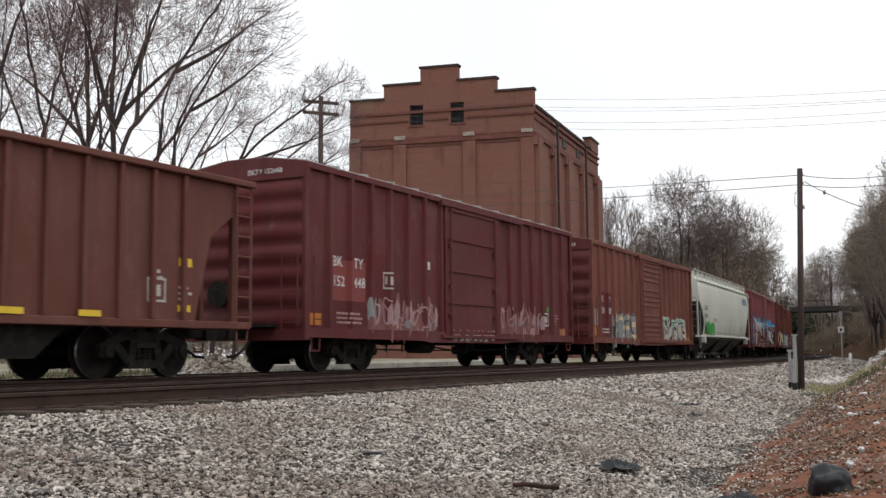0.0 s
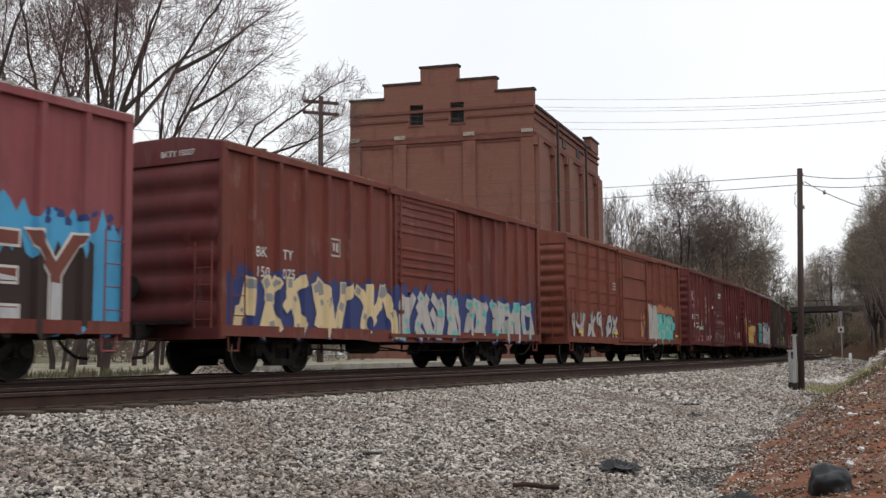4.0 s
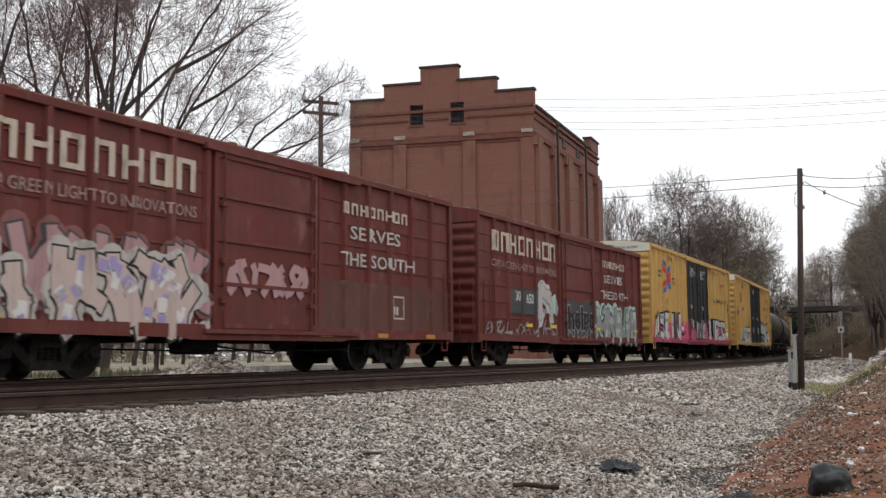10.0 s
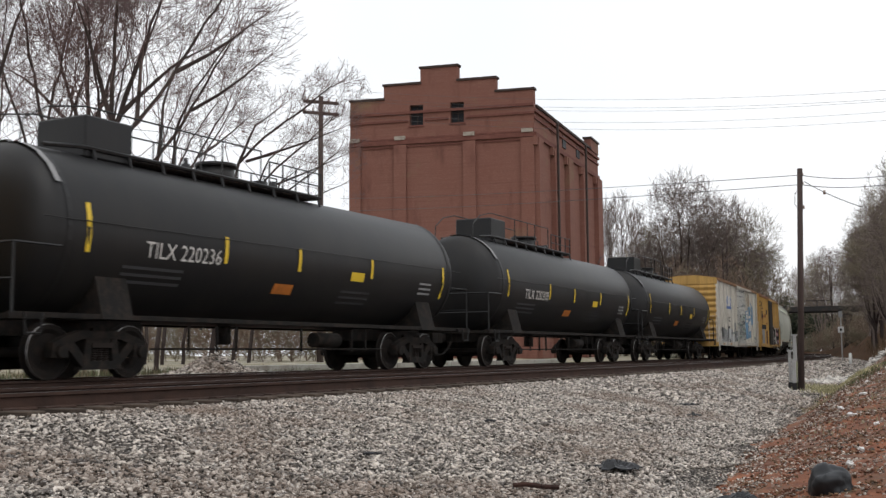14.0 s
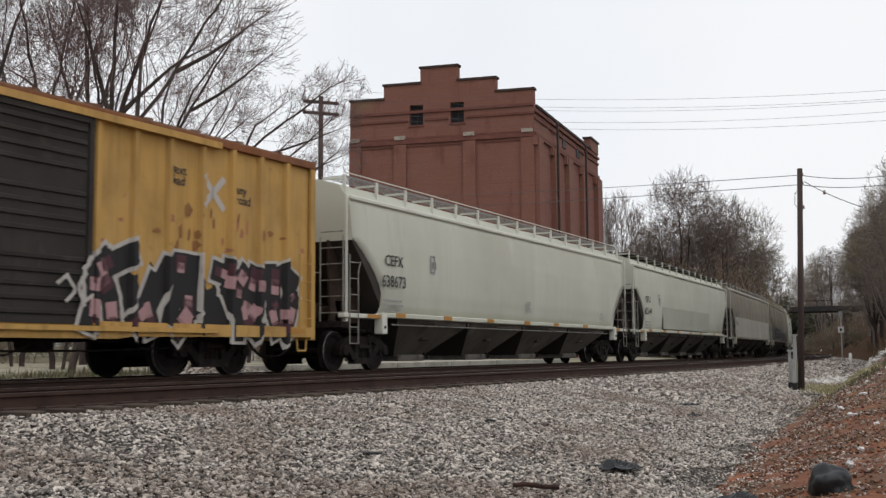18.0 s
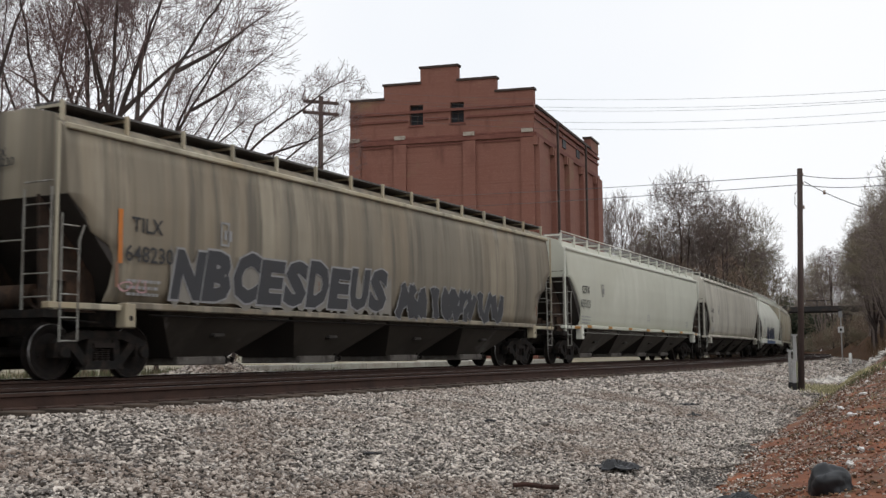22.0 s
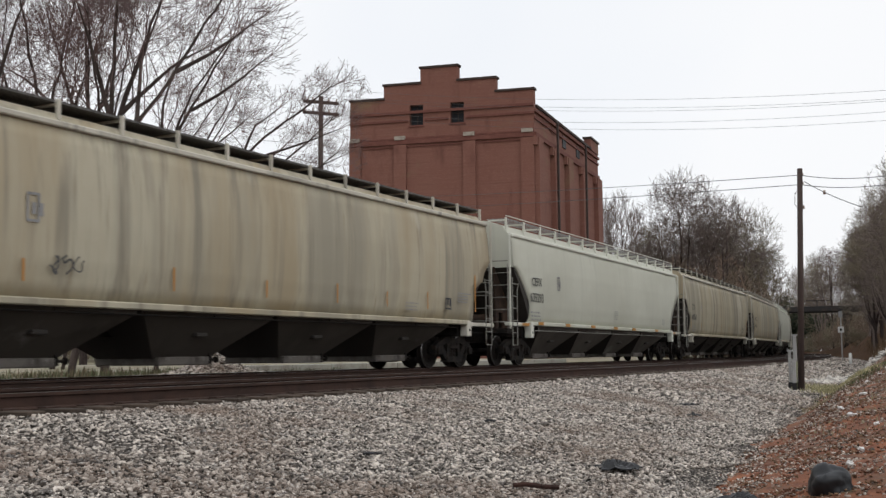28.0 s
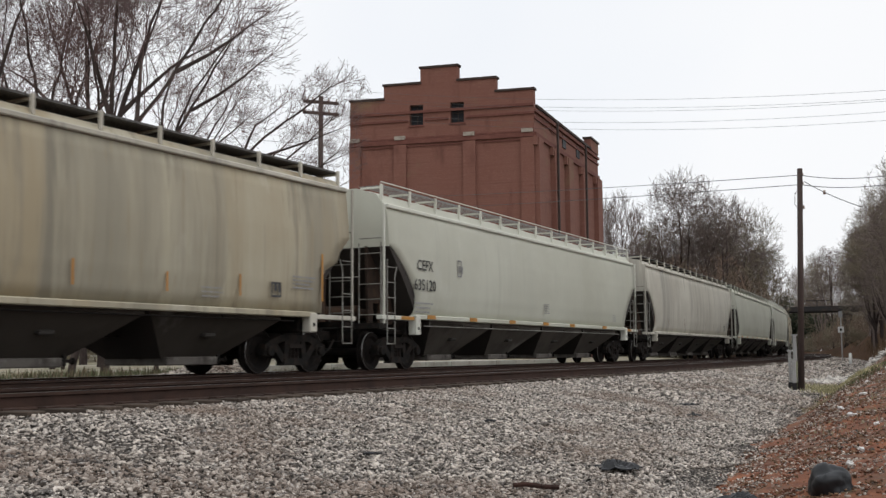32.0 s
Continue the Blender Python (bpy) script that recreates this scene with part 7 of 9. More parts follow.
    for s in (-1, 1):
        part("side_bar", boxm(-7.5, 7.5, *sorted((s * 1.32, s * 1.42)), 0.98, 1.06), STEEL_DARK, root)
    for e in (-1, 1):
        bm = bmesh.new()
        for y in (-1.45, 1.45):
            tube(bm, (e * 7.5, y, 1.0), (e * 7.5, y, 2.1), 0.022, n=5)
            tube(bm, (e * 7.5, y, 2.1), (e * 6.6, y, 2.1), 0.022, n=5)
        tube(bm, (e * 7.5, -1.45, 2.1), (e * 7.5, 1.45, 2.1), 0.022, n=5)
        tube(bm, (e * 7.5, -1.45, 1.55), (e * 7.5, 1.45, 1.55), 0.022, n=5)
        part("end_rail", bm, TANK_BLACK, root)
        part("stirrup_step", stirrup_bm(e * 7.2, 0.95), TANK_BLACK, root)
    bm = bmesh.new()
    tube(bm, (-0.9, 0, 0.98), (-0.9, 0, 0.6), 0.16, n=10)
    tube(bm, (1.2, -0.8, 0.7), (2.1, -0.8, 0.7), 0.17, n=12)
    for x in (-3.0, -2.2, -1.6, 0.6, 2.6, 3.2):
        tube(bm, (x, -0.9, 0.95), (x, -0.9, 0.45), 0.03, n=5)
    tubes(bm, [(-4, -0.9, 0.5), (4, -0.9, 0.5)], 0.02)
    part("bottom_outlet", fixed(bm), STEEL_DARK, root)

    def skin(bm, lift):
        bmesh.ops.subdivide_edges(bm, edges=bm.edges[:], cuts=2)
        for v in bm.verts:
            dz = v.co.z - zc
            v.co.y = -math.sqrt(max(R * R - dz * dz, 0.01)) - lift
        return bm
    for x, z0, z1 in ((-6.05, 2.05, 2.85), (-2.62, 2.1, 2.6), (-0.25, 2.1, 2.58), (2.6, 2.12, 2.55), (6.1, 1.8, 2.6)):
        part("reflector", skin(boxflat(x - 0.05, x + 0.05, z0, z1), 0.016), YELLOW_TAPE, root, "yellow reflective strip")
    part("placard", skin(boxflat(1.75, 2.3, 2.02, 2.22), 0.012), YELLOW_TAPE, root)
    part("placard", skin(boxflat(-0.95, -0.3, 1.62, 1.82), 0.012), ORANGE, root)
    part("placard", skin(boxflat(5.6, 5.8, 1.3, 1.5), 0.012), WHITE, root)
    for x, z, w, m in ((4.9, 2.1, 0.6, GREY), (1.5, 1.75, 1.2, CHARCOAL), (-5.2, 1.85, 1.5, CHARCOAL)):
        bm = bmesh.new()
        for k in range(3):
            quad(bm, [(x, z - 0.12 * k), (x + w, z - 0.12 * k), (x + w, z + 0.05 - 0.12 * k), (x, z + 0.05 - 0.12 * k)], 0)
        part("data_stencil", skin(bm, 0.012), m, root)
    running_gear(root, 7.5, 2.15)
    CARS.append((root, (left + right) / 2, 5.35))
    return root, skin


def boxflat(x0, x1, z0, z1):
    bm = bmesh.new()
    quad(bm, [(x0, z0), (x1, z0), (x1, z1), (x0, z1)], 0)
    return bm
# ---- the consist, from the head ----
OXIDE = paint("oxide_red_car_paint", (0.128, 0.024, 0.024), 0.4, 0.4, 0.2)
MAROON = paint("maroon_car_paint", (0.112, 0.021, 0.023), 0.4, 0.45, 0.15)
FADED_OXIDE = paint("rusty_orange_oxide_paint", (0.175, 0.056, 0.040), 0.45, 0.5, 0.4)
ROSE_RED = paint("chalky_rose_red_paint", (0.245, 0.072, 0.078), 0.3, 0.3, 0.15)
BROWN_RED = paint("brown_red_car_paint", (0.162, 0.041, 0.03), 0.45, 0.5, 0.4)
UMBER = paint("dark_umber_car_paint", (0.068, 0.049, 0.040), 0.4, 0.4, 0.15)
HEAD_BROWN = paint("dull_brown_car_paint", (0.135, 0.046, 0.034), 0.35, 0.3, 0.2)
SOUTHERN_RED = paint("weathered_red_brown_paint", (0.135, 0.030, 0.024), 0.5, 0.55, 0.3)
BOX_YELLOW = paint("golden_yellow_car_paint", (0.53, 0.325, 0.105), 0.25, 0.25, 0.2)
OLD_YELLOW = paint("grimy_yellow_car_paint", (0.50, 0.30, 0.09), 0.4, 0.45, 0.45)
DOOR_BLACK = paint("black_door_paint", (0.03, 0.03, 0.032), 0.3, 0.3, 0.05)
DIRTY_WHITE = paint("dirty_white_car_paint", (0.60, 0.56, 0.49), 0.6, 0.65, 0.4)
def hopper_paint(name, color, stain, soot=0.5, tan=0.3, cover=0.0, rough=0.6):
    """Hopper enamel: soft clouds of dirt, broad stains and narrow runs that hang from the eaves, specks."""
    black = (0.06, 0.052, 0.044)
    return material(name, color, rough, layers=[
        (mixed(color, stain, 0.35), 0.22, 0.42, 0.66, (1, 1, 1.4)),
        (mixed(color, stain, tan), 0.9, 0.50 - cover, 0.66 - cover, (0.55, 0.55, 0.07)),
        (mixed(color, black, 0.7 * soot), 0.8, 0.53 - cover, 0.68 - cover, (0.8, 0.8, 0.06)),
        (mixed(color, black, soot), 2.6, 0.57 - cover, 0.73 - cover, (1.0, 1.0, 0.04)),
        (mixed(color, mixed(stain, black, 0.4), tan), 6.5, 0.60, 0.74, (1.0, 1.0, 0.05)),
        (mixed(color, (0.75, 0.74, 0.70), 0.3), 1.1, 0.62, 0.8, (0.5, 0.5, 0.2)),
        (mixed(color, RUST, 0.3), 17, 0.70, 0.78, (1, 1, 0.6)),
    ], shift=True, spec=0.2, bump=0.25, bump_scale=0.9)


BROWN_STAIN, TAN_STAIN = (0.13, 0.095, 0.06), (0.30, 0.225, 0.125)
HOPPER_WHITE = hopper_paint("pale_grey_hopper_paint", (0.53, 0.535, 0.455), (0.30, 0.29, 0.22), 0.16, 0.16)
HOPPER_CLEAN = hopper_paint("clean_white_hopper_paint", (0.65, 0.655, 0.58), (0.32, 0.31, 0.26), 0.12, 0.12)
HOPPER_STAINED = hopper_paint("stained_grey_hopper_paint", (0.46, 0.425, 0.325), TAN_STAIN, 0.55, 0.6, 0.05)
HOPPER_BROWN = hopper_paint("sooty_tan_hopper_paint", (0.33, 0.295, 0.225), BROWN_STAIN, 0.75, 0.6, 0.09)
HOPPER_GREYED = hopper_paint("streaked_grey_hopper_paint", (0.56, 0.535, 0.46), (0.24, 0.215, 0.17), 0.6, 0.45, 0.0)
HOPPER_DULL = hopper_paint("dull_tan_grey_hopper_paint", (0.31, 0.28, 0.225), BROWN_STAIN, 0.5, 0.45, 0.06)
HOPPER_WASHED = hopper_paint("washed_grey_hopper_paint", (0.47, 0.455, 0.405), (0.27, 0.24, 0.19), 0.35, 0.35, 0.02)
# bay paints: grime runs over a base darkened for the shade under the car
BAY_PALE = hopper_paint("shaded_grimy_pale_bay_paint", (0.115, 0.105, 0.09), (0.10, 0.09, 0.075), 0.9, 0.7, 0.06)
BAY_DARK = hopper_paint("shaded_grimy_brown_bay_paint", (0.06, 0.052, 0.043), (0.03, 0.026, 0.022), 0.8, 0.6, 0.06)
PINK_SILL = paint("pink_sprayed_sill_paint", (0.40, 0.07, 0.12), 0.4, 0.4, 0.1)
ROOF_ZINC = material("galvanised_roof", (0.36, 0.36, 0.35), 0.5, 0.4, layers=[((0.2, 0.14, 0.1), 2, 0.5, 0.7, (1, 1, 1))])
RUST_ROOF = material("rusty_roof", (0.16, 0.08, 0.045), 0.8, layers=[((0.30, 0.24, 0.18), 2, 0.5, 0.7, (1, 1, 1))])


def posts_for(L, door, left_n, right_n):
    a0, a1 = -L / 2 + 0.1, door[0] - 0.12
    b0, b1 = door[1] + 0.12, L / 2 - 0.1
    return [a0 + (a1 - a0) * k / left_n for k in range(1, left_n + 1)] + [b0 + (b1 - b0) * k / right_n for k in range(0, right_n)]


def marks(root, side, top, low, x, z, mat, h=0.26, step=0.66, drop=None):
    """Reporting marks over the car number, broken at a post."""
    for row, words in enumerate((top, low)):
        for k, word in enumerate(words):
            lettering(root, side, word, x + k * step, z - row * (drop or 1.95 * h), h, mat, space=1.05)


def end_mark(root, L, H, body, mat, y=-1.35, h=0.11):
    """Lettering on the end plate."""
    bm = text_bm(body, h)
    for v in bm.verts:
        v.co = (-L / 2 - 0.02, y + 1.25 - v.co.x, v.co.z + H - 0.2)
    for f in bm.faces:
        f.normal_flip()
    part("end_lettering", bm, mat, root)


def data_panel(root, side, x, z, mat, frame_mat=None, w=0.4, h=0.4):
    bm = bmesh.new()
    t = 0.04
    for a in ([(x, z), (x + w, z), (x + w, z + t), (x, z + t)], [(x, z + h - t), (x + w, z + h - t), (x + w, z + h), (x, z + h)], [(x, z + t), (x + t, z + t), (x + t, z + h - t), (x, z + h - t)], [(x + w - t, z + t), (x + w, z + t), (x + w, z + h - t), (x + w - t, z + h - t)], [(x + 0.1, z + 0.12), (x + 0.18, z + 0.12), (x + 0.18, z + 0.3), (x + 0.1, z + 0.3)], [(x + 0.22, z + 0.1), (x + 0.32, z + 0.1), (x + 0.32, z + 0.3), (x + 0.22, z + 0.3)]):
        quad(bm, a, 0)
    part("data_panel", drape(bm, side, 0.007), mat, root)


DUSTY = flat("dusty_rose_worn_paint", (0.215, 0.088, 0.082))


def end_stencils(root, side, x, z, tag=None, end=None):
    """Framed data panel with a small sticker, red data lines and a coloured patch at the car's end."""
    data_panel(root, side, x, z, WHITE, w=0.46, h=0.42)
    patch(root, side, x + 0.03, x + 0.43, z + 0.04, z + 0.38, DARK_MARK, "data_panel", lift=0.003)
    if tag:
        patch(root, side, x + 0.34, x + 0.52, z + 0.46, z + 0.62, tag, "sticker", "bright green sticker")
    bars(root, side, x + 0.85, z + 0.34, 0.42, 4, ROSE, 0.045, 0.05, seed=int(50 * x + 700))
    if end:
        patch(root, side, x + 1.45, x + 1.95, z - 0.28, z - 0.04, end, "painted_patch", "", 0.04, 7)


# open hopper leading the cars in view
car, side = open_hopper(-299.6, -282.9, "dull brown open-top hopper car with ribbed sides", HEAD_BROWN)
reflectors(car, (-7.0, -5.5, -4.0, -2.4, -0.8, 0.8, 2.4, 4.0, 5.5), 1.06, YELLOW_TAPE, 0.45, -1.66)
patch(car, side, 7.62, 7.95, 1.95, 2.1, YELLOW_TAPE)
patch(car, side, 7.6, 7.92, 1.15, 1.27, YELLOW_TAPE)
data_panel(car, side, 6.85, 1.3, OFFWHITE, w=0.45, h=0.42)
bars(car, side, 6.9, 1.8, 0.35, 2, OFFWHITE, 0.06)
bars(car, side, 7.62, 1.55, 0.3, 3, OFFWHITE, 0.05, seed=4)

# maroon boxcar
L = 15.78
car, side = boxcar(-279.95, -264.17, "maroon boxcar with white reporting marks and scuffed graffiti", MAROON, posts_for(L, (-1.6, 1.75), 7, 7), (-1.6, 1.75), H=4.42, door_kind="plug", end_ribs=7, roof_mat=ROOF_ZINC)
marks(car, side, ("BK", "TY"), ("152", "448"), -6.78, 2.3, WHITE, 0.22, 0.867)
end_mark(car, L, 4.42, "BKTY 152448", WHITE)
patch(car, side, -6.9, -5.4, 1.55, 2.45, FADED_RED, "repainted_patch")
patch(car, side, -2.45, -2.25, 2.5, 2.7, WHITE)
patch(car, side, -7.75, -7.2, 1.0, 1.25, ORANGE)
patch(car, side, -5.3, -1.9, 0.8, 1.35, DUSTY, "worn_paint", "", 0.5, 10)
drips(car, side, -5.3, -1.9, 0.75, 1.7, (GREY, ROSE, DUSTY), 40, 11)
scrawl(car, side, -5.2, -2.0, 0.9, 1.8, ROSE, 7, 12, 0.045)
patch(car, side, 1.9, 5.0, 0.85, 1.4, DUSTY, "worn_paint", "", 0.5, 9)
drips(car, side, 1.9, 5.2, 0.85, 1.6, (GREY, DUSTY, ROSE), 34, 13)
scrawl(car, side, 2.0, 5.2, 0.9, 1.9, ROSE, 7, 14, 0.045)
end_stencils(car, side, 5.35, 1.22, GREEN, TAN)
data_panel(car, side, -4.6, 1.9, OFFWHITE)
bars(car, side, -6.6, 1.25, 1.1, 3, ROSE, 0.05, seed=5)
piece(car, side, -1.2, 1.6, 0.72, 0.98, 7, OFFWHITE, None, 0.25, 0.01, seed=9)

# rusty orange boxcar
L = 15.82
car, side = boxcar(-262.11, -246.29, "rusty orange-brown boxcar with grey graffiti along its foot", FADED_OXIDE, posts_for(L, (-1.6, 1.75), 7, 7), (-1.6, 1.75), H=4.40, end_ribs=6, end_mat=MAROON, roof_mat=RUST_ROOF)
marks(car, side, ("BK", "TY"), ("150", "083"), -6.8, 2.25, WHITE, 0.22, 0.87)
end_mark(car, L, 4.40, "BKTY 150083", WHITE)
patch(car, side, -7.9, -7.1, 1.35, 1.95, GREY, "repainted_patch")
patch(car, side, -7.85, -7.2, 1.0, 1.3, ORANGE)
drips(car, side, -5.4, -1.8, 0.72, 1.95, (GREY, CREAM, CHARCOAL), 60, 21)
patch(car, side, -5.4, -2.0, 0.74, 1.5, GREY, "graffiti_ground", "worn grey sprayed band", 0.5, 26)
piece(car, side, -5.3, -1.9, 0.78, 1.75, 4, GREY, CHARCOAL, 0.3, 0.05, seed=22, shine=CREAM)
patch(car, side, -6.6, -5.4, 0.8, 2.6, MAROON, "repainted_patch", "", 0.03, 27)
drips(car, side, 1.9, 6.6, 0.8, 1.8, (GREY, CREAM), 40, 23)
piece(car, side, 2.1, 6.4, 0.85, 1.7, 6, OFFWHITE, CHARCOAL, 0.15, 0.03, seed=24)
bars(car, side, -6.6, 1.2, 1.0, 2, OFFWHITE, 0.06, seed=25)
end_stencils(car, side, 5.3, 1.1, GREEN, AMBER)
scrawl(car, side, 2.1, 6.2, 1.5, 2.0, MINT, 5, 28, 0.12)

# pale grey hopper with a green blot
L = 17.15
car, side = hopper(-244.55, -227.4, "pale grey covered hopper with black marks and a green sprayed blot", HOPPER_CLEAN, rail="rail", bays=3, H=4.04, bay_mat=BAY_PALE, rise=0.4)
lettering(car, side, "GACX", -7.25, 2.52, 0.24, DARK_MARK)
lettering(car, side, "54068", -7.3, 2.12, 0.24, DARK_MARK)
for k in range(5):
    scrawl(car, side, -7.05 + 0.4 * k, -6.45 + 0.45 * k, 1.28, 1.95, GREEN, 2, 31 + k, 0.3, "green_blot")
blocks(car, side, 5.8, 3.28, 4, 0.34, 0.4, 0.42, ROYAL)
bars(car, side, -4.6, 2.1, 1.1, 2, FADED_RED, 0.05, seed=41)
bars(car, side, 4.4, 1.8, 0.9, 3, GREY, 0.05, seed=42)
for x in (-6.9, -4.6, -1.2, 2.0, 4.9):
    patch(car, side, x, x + 0.05, 1.45, 1.85, TAN)

# rose boxcar with the blue piece
L = 15.88
car, side = boxcar(-225.72, -209.84, "chalky rose-red boxcar with large copper letters on a blue sprayed ground", ROSE_RED, posts_for(L, (-1.7, 1.6), 7, 7), (-1.7, 1.6), H=4.40, end_ribs=6, end_mat=OXIDE, roof_mat=ROOF_ZINC, sill_mat=BROWN_RED)
end_mark(car, L, 4.40, "BKTY 150089", WHITE)
patch(car, side, -8.0, 7.85, 0.76, 2.58, BLUE, "graffiti_ground", "sky blue sprayed ground", 0.26, 51, 0.004)
patch(car, side, -6.9, 7.2, 0.74, 2.05, flat("brown_black_spray_paint", (0.036, 0.022, 0.019)), "graffiti_shadow", "brown-black sprayed shadow", 0.3, 52, 0.010)
drips(car, side, -8.0, 7.8, 2.4, 2.85, (NAVY,), 60, 53, (0.05, 0.2), (0.12, 0.35))
RUDDY = flat("rust_red_spray_paint", (0.17, 0.055, 0.038))
over = [(p, q - 0.010) for p, q in side]
for ch, x0, x1, z1 in (("H", -7.0, -5.95, 2.55), ("A", -5.85, -4.7, 2.33), ("M", -4.58, -3.56, 2.36), ("E", -3.42, -2.05, 2.36), ("K", -1.8, -0.75, 2.34), ("S", 0.2, 1.35, 2.5), ("A", 1.42, 2.4, 2.22), ("U", 2.5, 3.45, 2.22), ("D", 3.58, 4.55, 2.22), ("E", 4.68, 5.75, 2.24), ("Y", 5.85, 7.0, 2.28)):
    letter(car, over, ch, x0, x1, 0.92, z1, RUDDY, WHITE, 0.04, 0.012, tints=((ROSE, 0.22, 0.45), (SILVER, 0.4, 1.0)))
bm, c = bmesh.new(), [0]
stroke(bm, rounded([(-6.7, 2.1), (-7.4, 2.15), (-7.55, 1.6), (-7.1, 1.3), (-6.95, 1.5)]), 0.16, 0, c)
part("graffiti_letter", drape(bm, over, 0.02), SILVER, car)
scrawl(car, over, -7.8, -7.3, 0.95, 1.35, RUDDY, 2, 54, 0.05)
scrawl(car, side, -7.7, -6.9, 2.65, 2.95, NAVY, 2, 55, 0.05)
scrawl(car, side, -5.0, -4.5, 2.5, 2.8, NAVY, 2, 56, 0.05)
marks(car, [(p, q - 0.03) for p, q in side], ("BK", "TY"), ("150", "089"), -6.85, 1.95, OFFWHITE, 0.22, 0.78)
reflectors(car, (-4.6, -2.2, 1.6, 4.5), 0.76, YELLOW_TAPE, 0.45, -1.63)
patch(car, side, -2.5, -2.3, 2.9, 3.15, WHITE)

# brown-red boxcar with the tan piece
L = 15.47
car, side = boxcar(-207.59, -192.12, "brown-red boxcar with tan letters over a dark blue sprayed band", BROWN_RED, posts_for(L, (-1.4, 1.9), 7, 7), (-1.4, 1.9), H=4.38, end_ribs=6, end_mat=MAROON, roof_mat=RUST_ROOF)
end_mark(car, L, 4.38, "BKTY 15007", WHITE)
marks(car, side, ("BK", "TY"), ("150", "075"), -6.62, 2.3, WHITE, 0.2, 0.874)
patch(car, side, -7.5, 7.4, 0.9, 1.95, NAVY, "graffiti_ground", "dark blue sprayed band", 0.2, 71)
piece(car, side, -7.2, -1.4, 0.78, 1.9, 7, CREAM, NAVY, 0.3, 0.05, seed=72, shade=GREY)
piece(car, side, -1.2, 7.3, 0.78, 1.8, 10, OFFWHITE, NAVY, 0.3, 0.05, seed=73, shade=TEAL)
data_panel(car, side, -4.0, 2.5, OFFWHITE)

# orange-brown boxcar with double plug doors
L = 15.83
DOOR = (-1.9, 2.1)
car, side = boxcar(-189.72, -173.89, "orange-brown boxcar with panelled sides and a turquoise graffiti piece", paint("burnt_orange_car_paint", (0.185, 0.052, 0.032), 0.4, 0.45, 0.3), posts_for(L, DOOR, 5, 5), DOOR, H=4.38, door_kind="plug", sheet_lines=8, end_ribs=9, roof_mat=RUST_ROOF)
patch(car, side, 2.0, 6.9, 2.0, 2.35, TAN, "graffiti_ground", "", 0.1, 81)
patch(car, side, 2.0, 6.9, 0.75, 2.0, flat("plum_spray_paint", (0.14, 0.035, 0.06)), "graffiti_ground", "plum sprayed ground", 0.1, 82)
piece(car, side, 2.2, 4.1, 0.78, 2.25, 2, OFFWHITE, BLACK, 0.42, 0.05, seed=83)
piece(car, side, 4.0, 6.6, 0.75, 1.95, 4, TEAL, BLACK, 0.42, 0.05, seed=84, shine=MINT)
drips(car, side, 0.8, 2.4, 0.75, 2.0, (ORANGE, CHARCOAL, ROSE), 20, 85, (0.08, 0.25))
drips(car, side, -7.6, -1.9, 1.2, 1.9, (OFFWHITE, GREY), 18, 86)
bars(car, side, -2.6, 2.95, 0.5, 3, OFFWHITE, 0.06, seed=87)
piece(car, side, -7.4, -2.2, 0.8, 1.7, 6, OFFWHITE, NAVY, 0.18, 0.03, seed=88, shade=GREY)
reflectors(car, (-6.6, -2.5, 1.2, 7.0), 1.1, YELLOW_TAPE, 0.45, -1.62)

# maroon boxcar with many white tags
L = 15.72
car, side = boxcar(-171.91, -156.19, "maroon boxcar covered in white scrawled tags", OXIDE, posts_for(L, (-1.9, 1.4), 6, 7), (-1.9, 1.4), H=4.38, end_ribs=9, roof_mat=RUST_ROOF)
end_mark(car, L, 4.38, "BKTY 153778", WHITE)
marks(car, side, ("BK", "TY"), ("153", "776"), -6.93, 1.98, WHITE, 0.24, 0.957, 0.40)
patch(car, side, -7.15, -5.2, 1.0, 2.4, paint("patched_maroon_paint", (0.135, 0.042, 0.036), 0.5, 0.5, 0.2), "repainted_patch", "", 0.04, 90)
patch(car, side, -7.1, -6.35, 1.12, 1.42, flat("grey_brown_patch", (0.16, 0.13, 0.125)), "repainted_patch")
scrawl(car, side, -7.3, -6.58, 2.75, 3.5, ROSE, 4, 91, 0.03)
drips(car, side, -7.1, -6.8, 2.35, 2.9, (ROSE,), 3, 89, (0.02, 0.04))
for k, (z0, z1) in enumerate(((2.98, 3.24), (2.64, 2.92), (2.34, 2.6))):
    piece(car, side, -3.62, -3.08, z0, z1, 3, OFFWHITE, None, 0.16, 0.01, seed=92 + k)
piece(car, side, -3.98, -3.2, 1.74, 2.24, 3, OFFWHITE, None, 0.13, 0.01, seed=95)
for k, (x0, x1) in enumerate(((-6.05, -5.3), (-5.02, -4.1), (-3.82, -2.9))):
    piece(car, side, x0, x1, 0.74, 1.22, 3, ROSE, None, 0.14, 0.01, seed=96 + k, wild=0.1)
patch(car, side, -3.7, -3.05, 1.3, 1.68, flat("black_green_patch", (0.035, 0.035, 0.03)), "repainted_patch")
patch(car, side, -5.15, -4.1, 1.52, 1.68, MINT, "painted_patch", "", 0.05, 94)
data_panel(car, side, -4.95, 1.7, OFFWHITE, w=0.34, h=0.3)
drips(car, side, -5.3, -5.05, 1.0, 1.6, (TAN,), 3, 97, (0.05, 0.12))
drips(car, side, -2.9, -2.1, 0.8, 2.1, (ROSE, GREY, TAN, OFFWHITE), 26, 98, (0.03, 0.1), (0.08, 0.3))
piece(car, side, -0.75, 2.1, 1.82, 2.05, 12, ROSE, None, 0.14, 0.01, seed=99)
